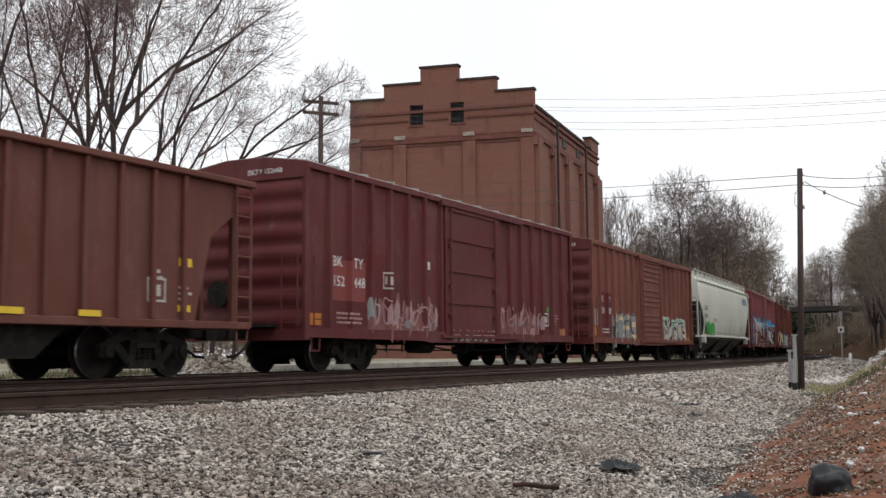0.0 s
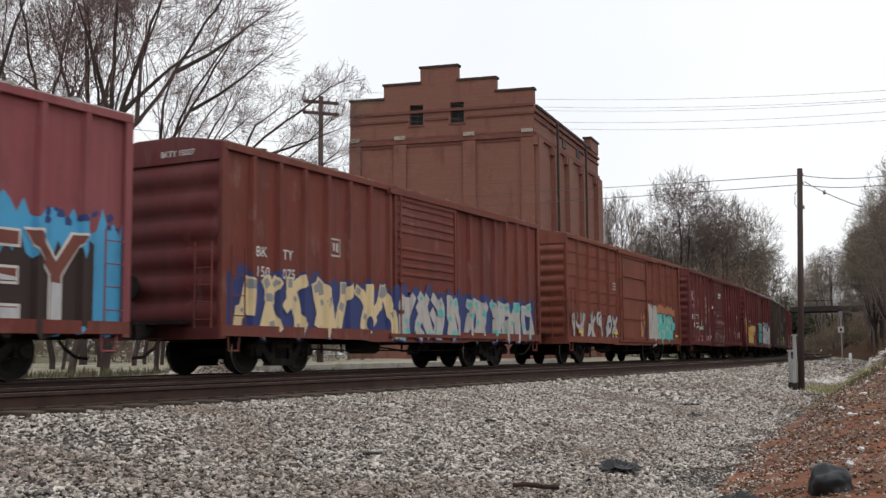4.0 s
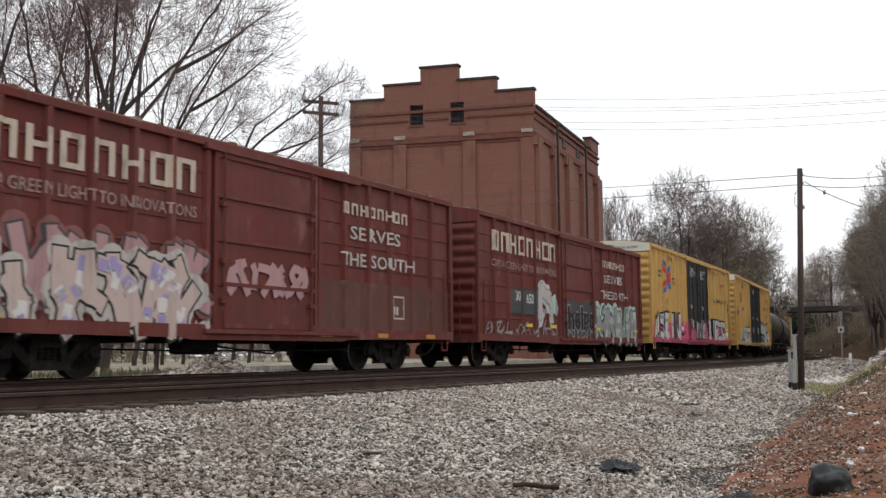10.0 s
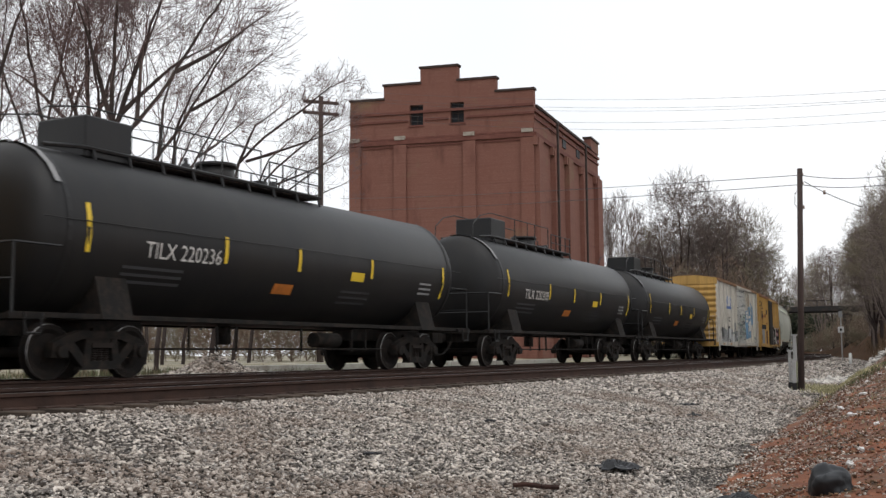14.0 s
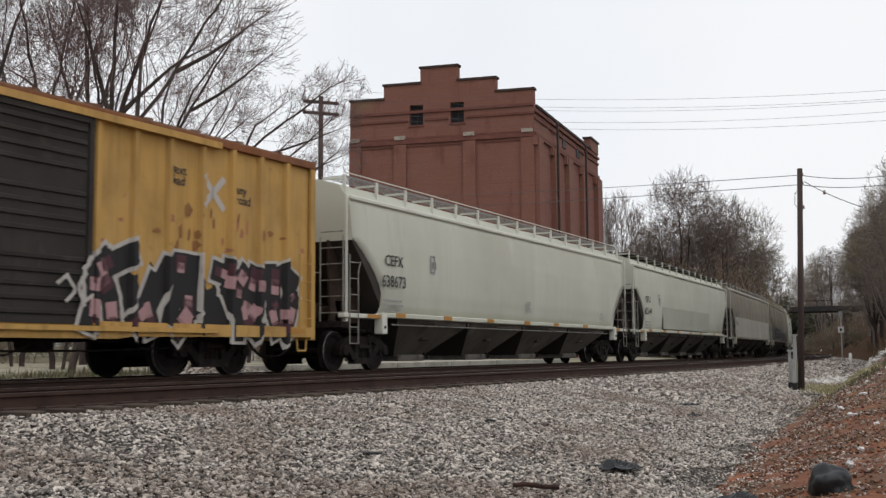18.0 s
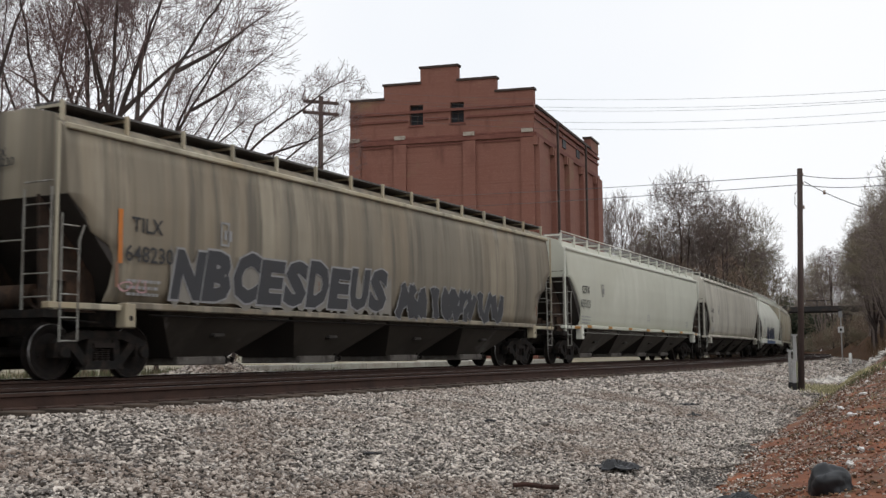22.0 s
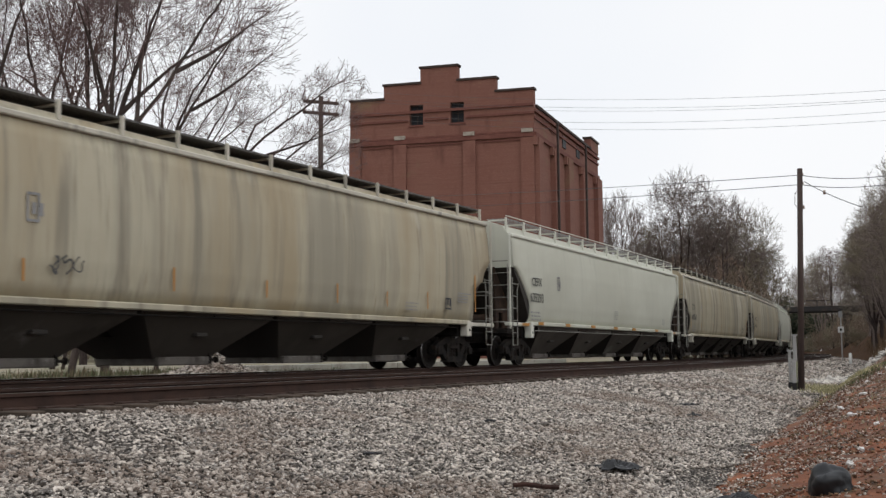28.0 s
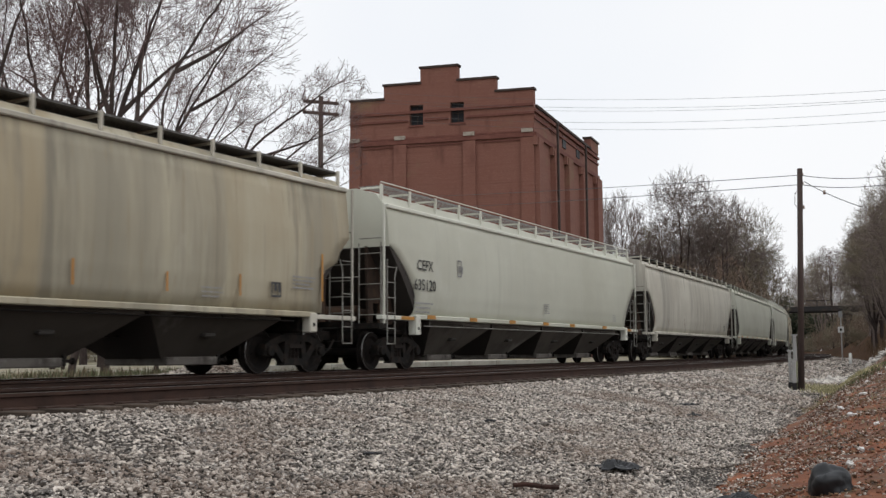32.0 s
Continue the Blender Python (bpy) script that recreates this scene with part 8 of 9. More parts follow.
drips(car, side, -1.7, 1.2, 0.85, 1.7, (ROSE, DUSTY, GREY), 46, 100, (0.05, 0.22), (0.05, 0.2))
scrawl(car, side, 1.5, 2.2, 0.9, 1.9, OFFWHITE, 3, 101, 0.03)
scrawl(car, side, 3.3, 3.9, 1.3, 1.9, ROSE, 2, 102, 0.04)
scrawl(car, side, 5.9, 6.5, 2.0, 2.6, OFFWHITE, 3, 103, 0.03)
scrawl(car, side, 5.6, 7.3, 0.9, 1.7, ROSE, 5, 104, 0.05)
piece(car, side, -1.8, 3.5, 0.68, 0.86, 17, ROSE, None, 0.2, 0.01, seed=99)
for x in (-6.05, -4.75, -3.4, 3.1, 4.4):
    patch(car, side, x, x + 0.07, 2.65, 3.15, DUSTY)
for x, z in ((-2.5, 2.5), (-2.0, 2.65), (-1.45, 2.4), (-0.5, 2.25)):
    patch(car, side, x, x + 0.16, z, z + 0.14, WHITE, "sticker")
end_stencils(car, side, 5.4, 1.35, None, None)
for x in (-6.75, -5.2, 4.0, 6.9):
    patch(car, side, x, x + 0.1, 2.75, 3.05, TAN)
patch(car, side, -0.2, 0.55, 3.42, 3.55, WHITE)
patch(car, side, -0.2, 0.45, 3.28, 3.38, WHITE)

# maroon boxcar with the yellow piece
L = 15.48
car, side = boxcar(-154.38, -138.9, "maroon boxcar with big yellow and grey graffiti letters", OXIDE, posts_for(L, (-1.65, 1.5), 5, 5), (-1.65, 1.5), H=4.38, door_kind="plug", end_ribs=9, roof_mat=ROOF_ZINC)
end_mark(car, L, 4.38, "BKTY 15351", WHITE)
patch(car, side, -7.2, -2.3, 0.74, 1.6, DUSTY, "graffiti_ground", "dull rose sprayed ground", 0.4, 101)
drips(car, side, -6.6, -4.6, 1.8, 2.55, (GREY, CHARCOAL, DUSTY), 40, 105, (0.06, 0.22), (0.15, 0.5))
drips(car, side, -2.5, -1.9, 0.8, 1.9, (GREY, CHARCOAL, ROSE), 14, 102, (0.06, 0.2), (0.15, 0.4))
WINE = flat("wine_red_spray_paint", (0.27, 0.05, 0.07))
GOLDEN = flat("egg_yellow_spray_paint", (0.62, 0.34, 0.06))
over = [(p, q - 0.010) for p, q in side]
for ch, x0, x1, z0, z1, sl in (("P", -7.72, -6.55, 0.82, 2.62, -0.06), ("a", -6.3, -4.85, 0.82, 2.0, 0.1), ("r", -4.55, -2.45, 0.82, 2.08, 0.0)):
    letter(car, over, ch, x0, x1, z0, z1, YELLOW, WINE, 0.10, 0.09, sl, tints=((GOLDEN, 0.0, 0.24), (CREAM, 0.62, 0.86), (OFFWHITE, 0.86, 1.0)))
patch(car, [(p, q - 0.03) for p, q in side], -3.55, -2.95, 1.45, 1.72, GREY, "painted_patch", "", 0.03, 103)
for k, (x, z, r) in enumerate(((-7.75, 2.85, 0.15), (-7.3, 3.02, 0.08), (-6.3, 2.85, 0.2), (-5.95, 3.0, 0.16), (-6.9, 2.75, 0.08), (-7.6, 3.2, 0.05), (-5.7, 2.5, 0.13), (-6.45, 3.1, 0.07))):
    bm = bmesh.new()
    quad(bm, [(x + r * math.cos(0.45 * a), z + r * math.sin(0.45 * a)) for a in range(14)][::-1], 0)
    part("sprayed_dot", drape(bm, side, 0.006), GREY, car)
marks(car, over, ("BK", "TY"), (), -6.45, 2.18, OFFWHITE, 0.2, 0.85)
patch(car, side, -1.6, 1.5, 0.85, 2.2, MINT, "graffiti_ground", "", 0.1, 111)
piece(car, side, -1.6, 1.5, 0.9, 2.1, 4, TEAL, BLACK, 0.4, 0.05, seed=107, shine=BLUE, ground=MINT)
patch(car, side, 1.6, 7.0, 1.8, 2.35, NAVY, "graffiti_ground", "", 0.3, 110)
piece(car, side, 1.6, 7.3, 0.75, 2.15, 6, SILVER, CHARCOAL, 0.40, 0.05, 0.1, 108, shade=GREY, shine=WHITE, ground=GREY)
patch(car, side, 6.5, 7.2, 0.76, 1.0, GOLDEN, "painted_patch", "", 0.04, 112)
scrawl(car, side, -1.6, 7.0, 0.7, 0.88, OFFWHITE, 14, 109, 0.03)
patch(car, side, -2.55, -2.3, 2.35, 2.65, WHITE)
patch(car, side, 6.2, 6.6, 0.72, 0.85, YELLOW_TAPE)

# dark umber boxcar
L = 15.89
car, side = boxcar(-136.75, -120.86, "dark umber boxcar with white marks and yellow reflector strips", UMBER, posts_for(L, (-1.85, 1.3), 6, 7), (-1.85, 1.3), H=4.40, end_ribs=8, roof_mat=ROOF_ZINC)
end_mark(car, L, 4.40, "BKTY 152345", WHITE)
marks(car, side, ("BK", "TY"), ("152", "345"), -6.72, 2.42, WHITE, 0.24, 0.98, 0.72)
for x in (-6.78, -5.8):
    patch(car, side, x, x + 0.72, 2.28, 2.8, DOOR_BLACK, "repainted_patch")
for x in (-7.3, -4.7, -2.0, -0.2, 1.5, 4.0, 6.9):
    patch(car, side, x, x + 0.13, 1.15, 2.0 if x < -7 else 1.65, YELLOW_TAPE)
scrawl(car, side, 1.6, 3.0, 2.0, 2.8, GREY, 3, 111, 0.05)
scrawl(car, side, 3.3, 4.8, 2.0, 2.6, GREY, 4, 112, 0.05)
scrawl(car, side, 5.8, 6.6, 2.9, 3.4, GREY, 2, 113, 0.04)
scrawl(car, side, -2.8, -1.9, 1.7, 2.5, GREY, 2, 114, 0.06)
DUST = flat("road_dust_scuff", (0.14, 0.12, 0.105))
patch(car, side, -4.6, -2.0, 0.75, 1.15, DUST, "worn_paint", "", 0.6, 118)
patch(car, side, 1.5, 7.4, 0.75, 1.1, DUST, "worn_paint", "", 0.6, 119)
scrawl(car, side, -4.6, -2.2, 0.9, 1.5, GREY, 5, 115, 0.04)
scrawl(car, side, 1.8, 6.9, 0.85, 1.6, GREY, 8, 117, 0.045)
drips(car, side, -1.7, 1.2, 0.9, 1.6, (ROSE, OFFWHITE, FADED_RED, GREY), 60, 116, (0.08, 0.35), (0.03, 0.12))
patch(car, side, -7.75, -7.3, 1.7, 2.1, OFFWHITE, ragged=0.1, seed=117)
data_panel(car, side, 5.2, 1.0, WHITE)
patch(car, side, -2.75, -2.3, 3.05, 3.15, WHITE)
patch(car, side, -2.45, -2.3, 2.55, 2.7, WHITE)

# red boxcar with faded patches
L = 15.58
car, side = boxcar(-119.0, -103.42, "oxide red boxcar with faded patches and pale scribbled graffiti", OXIDE, posts_for(L, (-1.9, 1.35), 6, 7), (-1.9, 1.35), H=4.38, end_ribs=7, roof_mat=OXIDE)
end_mark(car, L, 4.38, "BKTY 151919", WHITE)
patch(car, side, -7.55, -4.9, 1.3, 2.6, FADED_RED, "repainted_patch")
marks(car, side, ("BK", "TY"), ("151", "919"), -7.45, 2.28, WHITE, 0.24, 1.0)
patch(car, side, -7.4, -6.9, 1.75, 1.95, ORANGE)
patch(car, side, -5.3, -2.0, 0.78, 1.6, DUSTY, "worn_paint", "", 0.35, 120)
patch(car, side, -7.6, -6.4, 0.78, 1.2, DUSTY, "worn_paint", "", 0.3, 119)
patch(car, side, 1.4, 7.2, 0.78, 1.15, DUSTY, "worn_paint", "", 0.4, 118)
drips(car, side, -7.6, -2.1, 0.75, 1.9, (ROSE, FADED_RED, DUSTY), 26, 121)
scrawl(car, side, -6.6, -2.0, 0.85, 1.9, OFFWHITE, 7, 122, 0.035)
patch(car, side, -3.0, -2.35, 1.42, 1.8, flat("bottle_grey_patch", (0.05, 0.055, 0.05)), "painted_patch", "", 0.05, 126)
for k, (x0, x1, z0, z1) in enumerate(((-6.2, -5.2, 0.95, 1.85), (-5.1, -3.9, 0.95, 1.95), (-3.8, -2.6, 0.85, 1.9))):
    piece(car, side, x0, x1, z0, z1, 2, DUSTY, OFFWHITE, 0.3, 0.02, seed=131 + k, wild=0.12)
for x in (-5.2, -3.3):
    patch(car, side, x, x + 0.6, 1.05, 1.25, ORANGE, "painted_patch", "", 0.06, 130)
piece(car, side, -1.6, 1.2, 0.95, 2.05, 4, DUSTY, OFFWHITE, 0.12, 0.02, seed=123, wild=0.12)
drips(car, side, -1.6, 1.2, 0.8, 1.7, (DUSTY, ROSE, CHARCOAL, TAN), 40, 134, (0.05, 0.25), (0.05, 0.25))
patch(car, side, 2.1, 3.4, 0.95, 1.65, ROSE, "painted_patch", "pale rose sprayed patch", 0.3, 127)
patch(car, side, 3.7, 4.7, 0.95, 1.75, ROSE, "painted_patch", "pale rose sprayed patch", 0.3, 128)
scrawl(car, side, 1.0, 2.0, 1.1, 2.1, OFFWHITE, 4, 124, 0.035)
piece(car, side, -7.2, 3.6, 0.7, 0.9, 14, OFFWHITE, None, 0.2, 0.01, seed=129)
patch(car, side, 5.72, 5.9, 1.5, 1.62, GREEN, "sticker")
drips(car, side, 1.5, 7.4, 0.75, 1.6, (ROSE, FADED_RED), 40, 125)
data_panel(car, side, 5.7, 1.0, WHITE)
patch(car, side, -1.3, -0.9, 2.65, 2.8, WHITE)
reflectors(car, (-5.6, -0.6, 4.6, 6.9), 0.86, ORANGE, 0.4, -1.63)

WORN_CREAM = flat("worn_cream_lettering", (0.50, 0.42, 0.33), wear=0.75)
# two weathered boxcars with large white lettering drawn as plain shapes
for n, (l, r, door, seed) in enumerate(((-101.75, -86.42, (-1.9, 1.45), 130), (-84.9, -68.9, (-1.4, 1.9), 150))):
    L = r - l
    car, side = boxcar(l, r, ("weathered red-brown boxcar with large white letters and pale graffiti", "weathered red-brown boxcar with large white letters and mint graffiti")[n], SOUTHERN_RED, posts_for(L, door, 6, 6), door, H=4.36, door_kind="plug", sheet_lines=7, end_ribs=10, roof_mat=RUST_ROOF, inset=2.5)
    x = door[0] - 5.55
    blocks(car, side, x, 3.32, 8, 0.5, 0.58, 0.66, WORN_CREAM)
    lettering(car, side, "GIVES A GREEN LIGHT TO INNOVATIONS", x - 0.05, 2.86, 0.2, flat("rubbed_rose_lettering_%d" % n, (0.30, 0.20, 0.18)), width=5.2)
    blocks(car, side, door[1] + 1.05, 3.5, 8, 0.27, 0.26, 0.37, WORN_CREAM)
    lettering(car, side, "SERVES", door[1] + 1.35, 2.95, 0.29, OFFWHITE, width=2.2)
    lettering(car, side, "THE SOUTH", door[1] + 0.95, 2.35, 0.29, OFFWHITE, width=3.2)
    if n == 0:
        piece(car, side, -7.3, -2.0, 1.2, 2.3, 5, ROSE, CHARCOAL, 0.26, 0.05, seed=144, ground=DUSTY)
        piece(car, [(p, q - 0.03) for p, q in side], -7.3, -2.0, 0.74, 2.0, 6, flat("pinkish_cream_spray_paint", (0.50, 0.39, 0.35)), BLACK, 0.33, 0.045, seed=141, shade=LILAC, shine=WHITE, ground=OFFWHITE)
        drips(car, side, -7.3, -2.0, 0.72, 1.5, (BLACK, OFFWHITE, YELLOW), 40, 143, (0.06, 0.2), (0.1, 0.4))
        piece(car, side, -1.5, 1.2, 1.55, 2.15, 4, ROSE, None, 0.28, 0.02, seed=142)
        patch(car, side, 1.6, 7.5, 0.85, 2.0, paint("primer_brown", (0.12, 0.045, 0.035)), "repainted_patch")
        data_panel(car, side, 4.6, 1.2, OFFWHITE, w=0.6, h=0.55)
        reflectors(car, (1.8, 4.1, 6.4), 0.8, AMBER, 0.45, -1.63)
    else:
        patch(car, side, -5.6, -3.4, 1.55, 2.3, CHARCOAL, "number_panel")
        lettering(car, side, "30", -5.25, 1.95, 0.28, WHITE)
        lettering(car, side, "650", -4.4, 1.9, 0.28, WHITE)
        patch(car, side, -1.2, 1.8, 0.95, 2.1, CHARCOAL, "graffiti_ground", "charcoal sprayed ground", 0.12, 160)
        for k, (ch, x0, x1) in enumerate((("h", -0.95, -0.3), ("e", -0.28, 0.3), ("l", 0.36, 0.6), ("p", 0.66, 1.2), ("o", 1.2, 1.75))):
            letter(car, [(q, w - 0.012) for q, w in side], ch, x0, x1, 1.15, 1.95 if ch in "hl" else 1.75, BLACK, GREY, 0.045, 0.05)
        scrawl(car, side, -1.1, 1.7, 0.8, 1.2, GREY, 6, 166, 0.04)
        patch(car, side, 1.9, 7.3, 0.76, 1.85, CHARCOAL, "graffiti_ground", "charcoal and mint sprayed ground", 0.3, 165)
        piece(car, [(q, w - 0.008) for q, w in side], 2.0, 7.2, 0.74, 1.95, 6, GREY, CHARCOAL, 0.36, 0.045, seed=162, shade=MINT, shine=OFFWHITE, ground=MINT)
        piece(car, side, -3.35, -2.3, 1.4, 2.4, 1, OFFWHITE, GREY, 0.34, 0.05, seed=167, ground=SILVER)
        drips(car, side, -3.2, -1.8, 1.5, 2.3, (MINT, GREY), 14, 163, (0.1, 0.35))
        scrawl(car, side, -7.6, -1.8, 0.75, 1.4, GREY, 8, 164, 0.06)
        reflectors(car, (-4.3, -2.2, 2.3, 7.0), 1.22, YELLOW_TAPE, 0.45, -1.62)

# two tall yellow double-door boxcars
for n, (l, r, door) in enumerate(((-67.36, -48.46, (-2.35, 2.6)), (-46.38, -27.46, (-2.6, 2.45)))):
    L = r - l
    car, side = boxcar(l, r, ("tall golden yellow boxcar with black double doors, silver letters over pink", "tall golden yellow boxcar with black double doors and grey-green graffiti")[n], BOX_YELLOW, posts_for(L, door, 8, 6), door, H=4.99, sill=0.76, door_kind="double", door_mat=DOOR_BLACK, end_ribs=11, plate_mat=HOPPER_CLEAN, roof_mat=BOX_YELLOW, inset=2.9, sill_mat=(PINK_SILL, None)[n], track_mat=(PINK_SILL, None)[n])
    end_mark(car, L, 4.99, ("TBOX 667349", "TBOX 670181")[n], DARK_MARK)
    # crossed arrows emblem
    ax0 = (-6.3, -6.85)[n]
    arrows = (((flat("scarlet_emblem", (0.55, 0.06, 0.035)), 0.19, 0.007, (0.16, 0.0), (0.76, 0.46)), (ROYAL, 0.17, 0.012, (0.02, 0.12), (0.64, 0.68))) if n == 0 else
              ((flat("faded_navy_emblem", (0.17, 0.16, 0.17)), 0.30, 0.007, (0.04, 0.02), (0.66, 0.72)), (flat("faded_orange_red_emblem", (0.50, 0.12, 0.055)), 0.17, 0.012, (0.0, 0.0), (0.58, 0.62))))
    for m, w, lift, inner, outer in arrows:
        for ex, ez in ((-1, 1), (-1, -1), (1, 1), (1, -1)):
            bm, c = bmesh.new(), [0]
            stroke(bm, [(ax0 + ex * inner[0], 3.72 + ez * inner[1]), (ax0 + ex * outer[0], 3.72 + ez * outer[1])], w, 0, c)
            part("emblem_arrow", drape(bm, side, lift), m, car)
    lettering(car, side, "next\nload", ax0 - 1.57, 3.85, 0.17, DARK_MARK)
    lettering(car, side, "any\nroad", ax0 + 1.03, 3.65, 0.17, DARK_MARK)
    lettering(car, side, "TB", -7.6, 2.55, 0.27, DARK_MARK)
    lettering(car, side, "OX", -6.75, 2.5, 0.27, DARK_MARK)
    for k, ch in enumerate((("6", "67", "34", "9"), ("6", "70", "18", "1"))[n]):
        lettering(car, side, ch, -8.35 + 0.85 * k - (0 if k else -0.1), 2.12, 0.27, DARK_MARK)
    bm, c = bmesh.new(), [0]
    for seg in ([(6.2, 4.05), (7.3, 4.05)], [(6.45, 4.05), (6.45, 3.6)], [(6.85, 4.05), (6.85, 3.6)], [(7.15, 4.0), (7.6, 3.55)], [(7.15, 3.55), (7.6, 4.0)]):
        stroke(bm, seg, 0.09, 0, c)
    part("emblem", drape(bm, side, 0.02), flat("faded_scarlet_%d" % n, (0.42, 0.07, 0.05)), car)
    if n == 0:
        lettering(car, side, "RAILCAR POOLING EXPERTS", 4.5, 3.02, 0.2, DARK_MARK, width=3.8)
    else:
        for k, words in enumerate(("Railcar Pooling", "Experts")):
            lettering(car, side, words, 5.55 + 0.75 * k, 3.35 - 0.5 * k, 0.24, DARK_MARK, width=2.9 - 1.5 * k, lift=0.02)
        bars(car, side, 6.3, 2.32, 1.3, 1, DARK_MARK, 0.14, seed=171)
    leaf = [(p, -1.645) for p in (-12, 12)]
    for x, z, words in (((-1.8, 4.0, "IMPORTANT\nCLOSE THIS DOOR\nBEFORE CLOSING\nMAIN DOOR"), (0.65, 4.0, "CLOSE AND LOCK\nBOTH DOORS\nBEFORE\nMOVING CAR")), ((-1.7, 4.0, "CLOSE AND LOCK\nBOTH DOORS BEFORE\nMOVING CAR"),))[n]:
        lettering(car, leaf, words, x, z + 0.38, 0.1, WHITE, width=1.15)
    for x in (door[0] + 0.4, door[0] + 3.0):
        bars(car, [(p, -1.645) for p in (-12, 12)], x + 0.1, 2.6, 0.6, 2, WHITE, 0.05, seed=173 + int(x))
        bars(car, [(p, -1.645) for p in (-12, 12)], x - 0.1, 1.9, 0.9, 3, OFFWHITE, 0.06, seed=174 + int(x))
        patch(car, [(p, -1.645) for p in (-12, 12)], x + 0.55, x + 0.75, 1.55, 1.9, WHITE)
    for x in (-5.7, 4.9):
        part("roof_bracket", boxm(x - 0.45, x + 0.1, -1.66, -1.57, 4.62, 4.7), BOX_YELLOW, car)
        part("roof_bracket", boxm(x, x + 0.12, -1.68, -1.57, 4.5, 4.75), BOX_YELLOW, car)
    if n == 0:
        patch(car, side, -9.3, 7.3, 0.9, 1.75, PINK, "graffiti_ground", "pink sprayed ground", 0.3, 181)
        patch(car, [(p, -1.65) for p in (-12, 12)], -2.3, 2.55, 0.98, 1.36, PINK, "graffiti_ground", "", 0.22, 185)
        over = [(p, q - 0.012) for p, q in side]
        for ch, x0, x1 in (("A", -8.85, -7.95), ("S", -7.85, -7.0), ("K", -6.9, -5.95), ("I", -5.75, -5.2), ("N", -5.0, -4.05)):
            letter(car, over, ch, x0, x1, 0.9, 2.12, SILVER, BLACK, 0.085, 0.05, tints=((WHITE, 0.45, 0.62), (GREY, 0.0, 0.12)))
        for ch, x0, x1 in (("B", 2.9, 3.7), ("U", 3.8, 4.5), ("R", 4.65, 5.4), ("D", 5.5, 6.3), ("S", 6.4, 7.2)):
            letter(car, over, ch, x0, x1, 0.9, 2.05, SILVER, BLACK, 0.085, 0.06, tints=((WHITE, 0.45, 0.62), (GREY, 0.0, 0.12)))
        for k in range(26):
            rs = random.Random(700 + k)
            x, z, r = (rs.uniform(-4.0, -2.5) if k < 14 else rs.uniform(-8.9, 8.6)), rs.uniform(0.95, 1.9), rs.uniform(0.03, 0.13)
            bm = bmesh.new()
            quad(bm, [(x + r * math.cos(0.57 * a), z + r * math.sin(0.57 * a)) for a in range(11)][::-1], 0)
            part("sprayed_dot", drape(bm, side, 0.009), (BLACK, BLACK, WHITE, ORANGE)[k % 4], car)
        piece(car, [(p, -1.65) for p in (-12, 12)], -0.7, 1.5, 1.05, 1.85, 4, SILVER, BLACK, 0.22, 0.08, 0.0, 184)
        scrawl(car, side, 8.35, 9.0, 2.6, 3.35, NAVY, 2, 186, 0.09)
    else:
        over = [(p, q - 0.010) for p, q in side]
        patch(car, side, -7.2, -3.0, 0.8, 1.75, flat("stone_grey_spray_paint", (0.36, 0.35, 0.31)), "graffiti_ground", "stone grey sprayed ground", 0.25, 195)
        PALE_BLUE = flat("pale_blue_grey_spray_paint", (0.40, 0.46, 0.44))
        for ch, x0, x1, z1 in (("A", -7.0, -6.05, 1.95), ("R", -5.9, -4.95, 1.98), ("O", -4.95, -4.25, 1.92), ("E", -4.2, -3.15, 1.9)):
            letter(car, over, ch, x0, x1, 0.86, z1, PALE_BLUE, CHARCOAL, 0.07, 0.07, 0.05, tints=((GREY, 0.0, 0.2), (MINT, 0.5, 0.75)))
        for x, z, r in ((-6.55, 1.3, 0.24), (-3.7, 1.15, 0.26)):
            bm = bmesh.new()
            quad(bm, [(x + r * (1.0, 0.42)[a % 2] * math.sin(0.6283 * a), z + r * (1.0, 0.42)[a % 2] * math.cos(0.6283 * a)) for a in range(10)], 0)
            part("sprayed_star", drape(bm, over, 0.035), OFFWHITE, car)
        for x in (-6.9, -4.75, -2.95):
            patch(car, over, x, x + 0.16, 1.15, 1.65, ORANGE, "reflector", lift=0.03)
        scrawl(car, side, -4.4, -3.0, 2.35, 2.75, CHARCOAL, 4, 196, 0.025)
        piece(car, side, 2.5, 7.2, 0.75, 2.15, 5, PALE_BLUE, BLACK, 0.36, 0.06, 0.08, 192, shine=OFFWHITE, ground=flat("slate_blue_spray_paint", (0.16, 0.19, 0.27)))
        patch(car, side, 7.2, 7.6, 0.9, 1.5, MINT, "worn_paint", "", 0.15, 197)
        scrawl(car, side, -4.4, -2.8, 1.95, 2.35, CHARCOAL, 5, 193, 0.025)
        scrawl(car, side, -9.3, -8.5, 2.4, 3.2, CHARCOAL, 2, 194, 0.04)
    data_panel(car, side, 7.9, 1.15, WHITE, w=0.34, h=0.5)

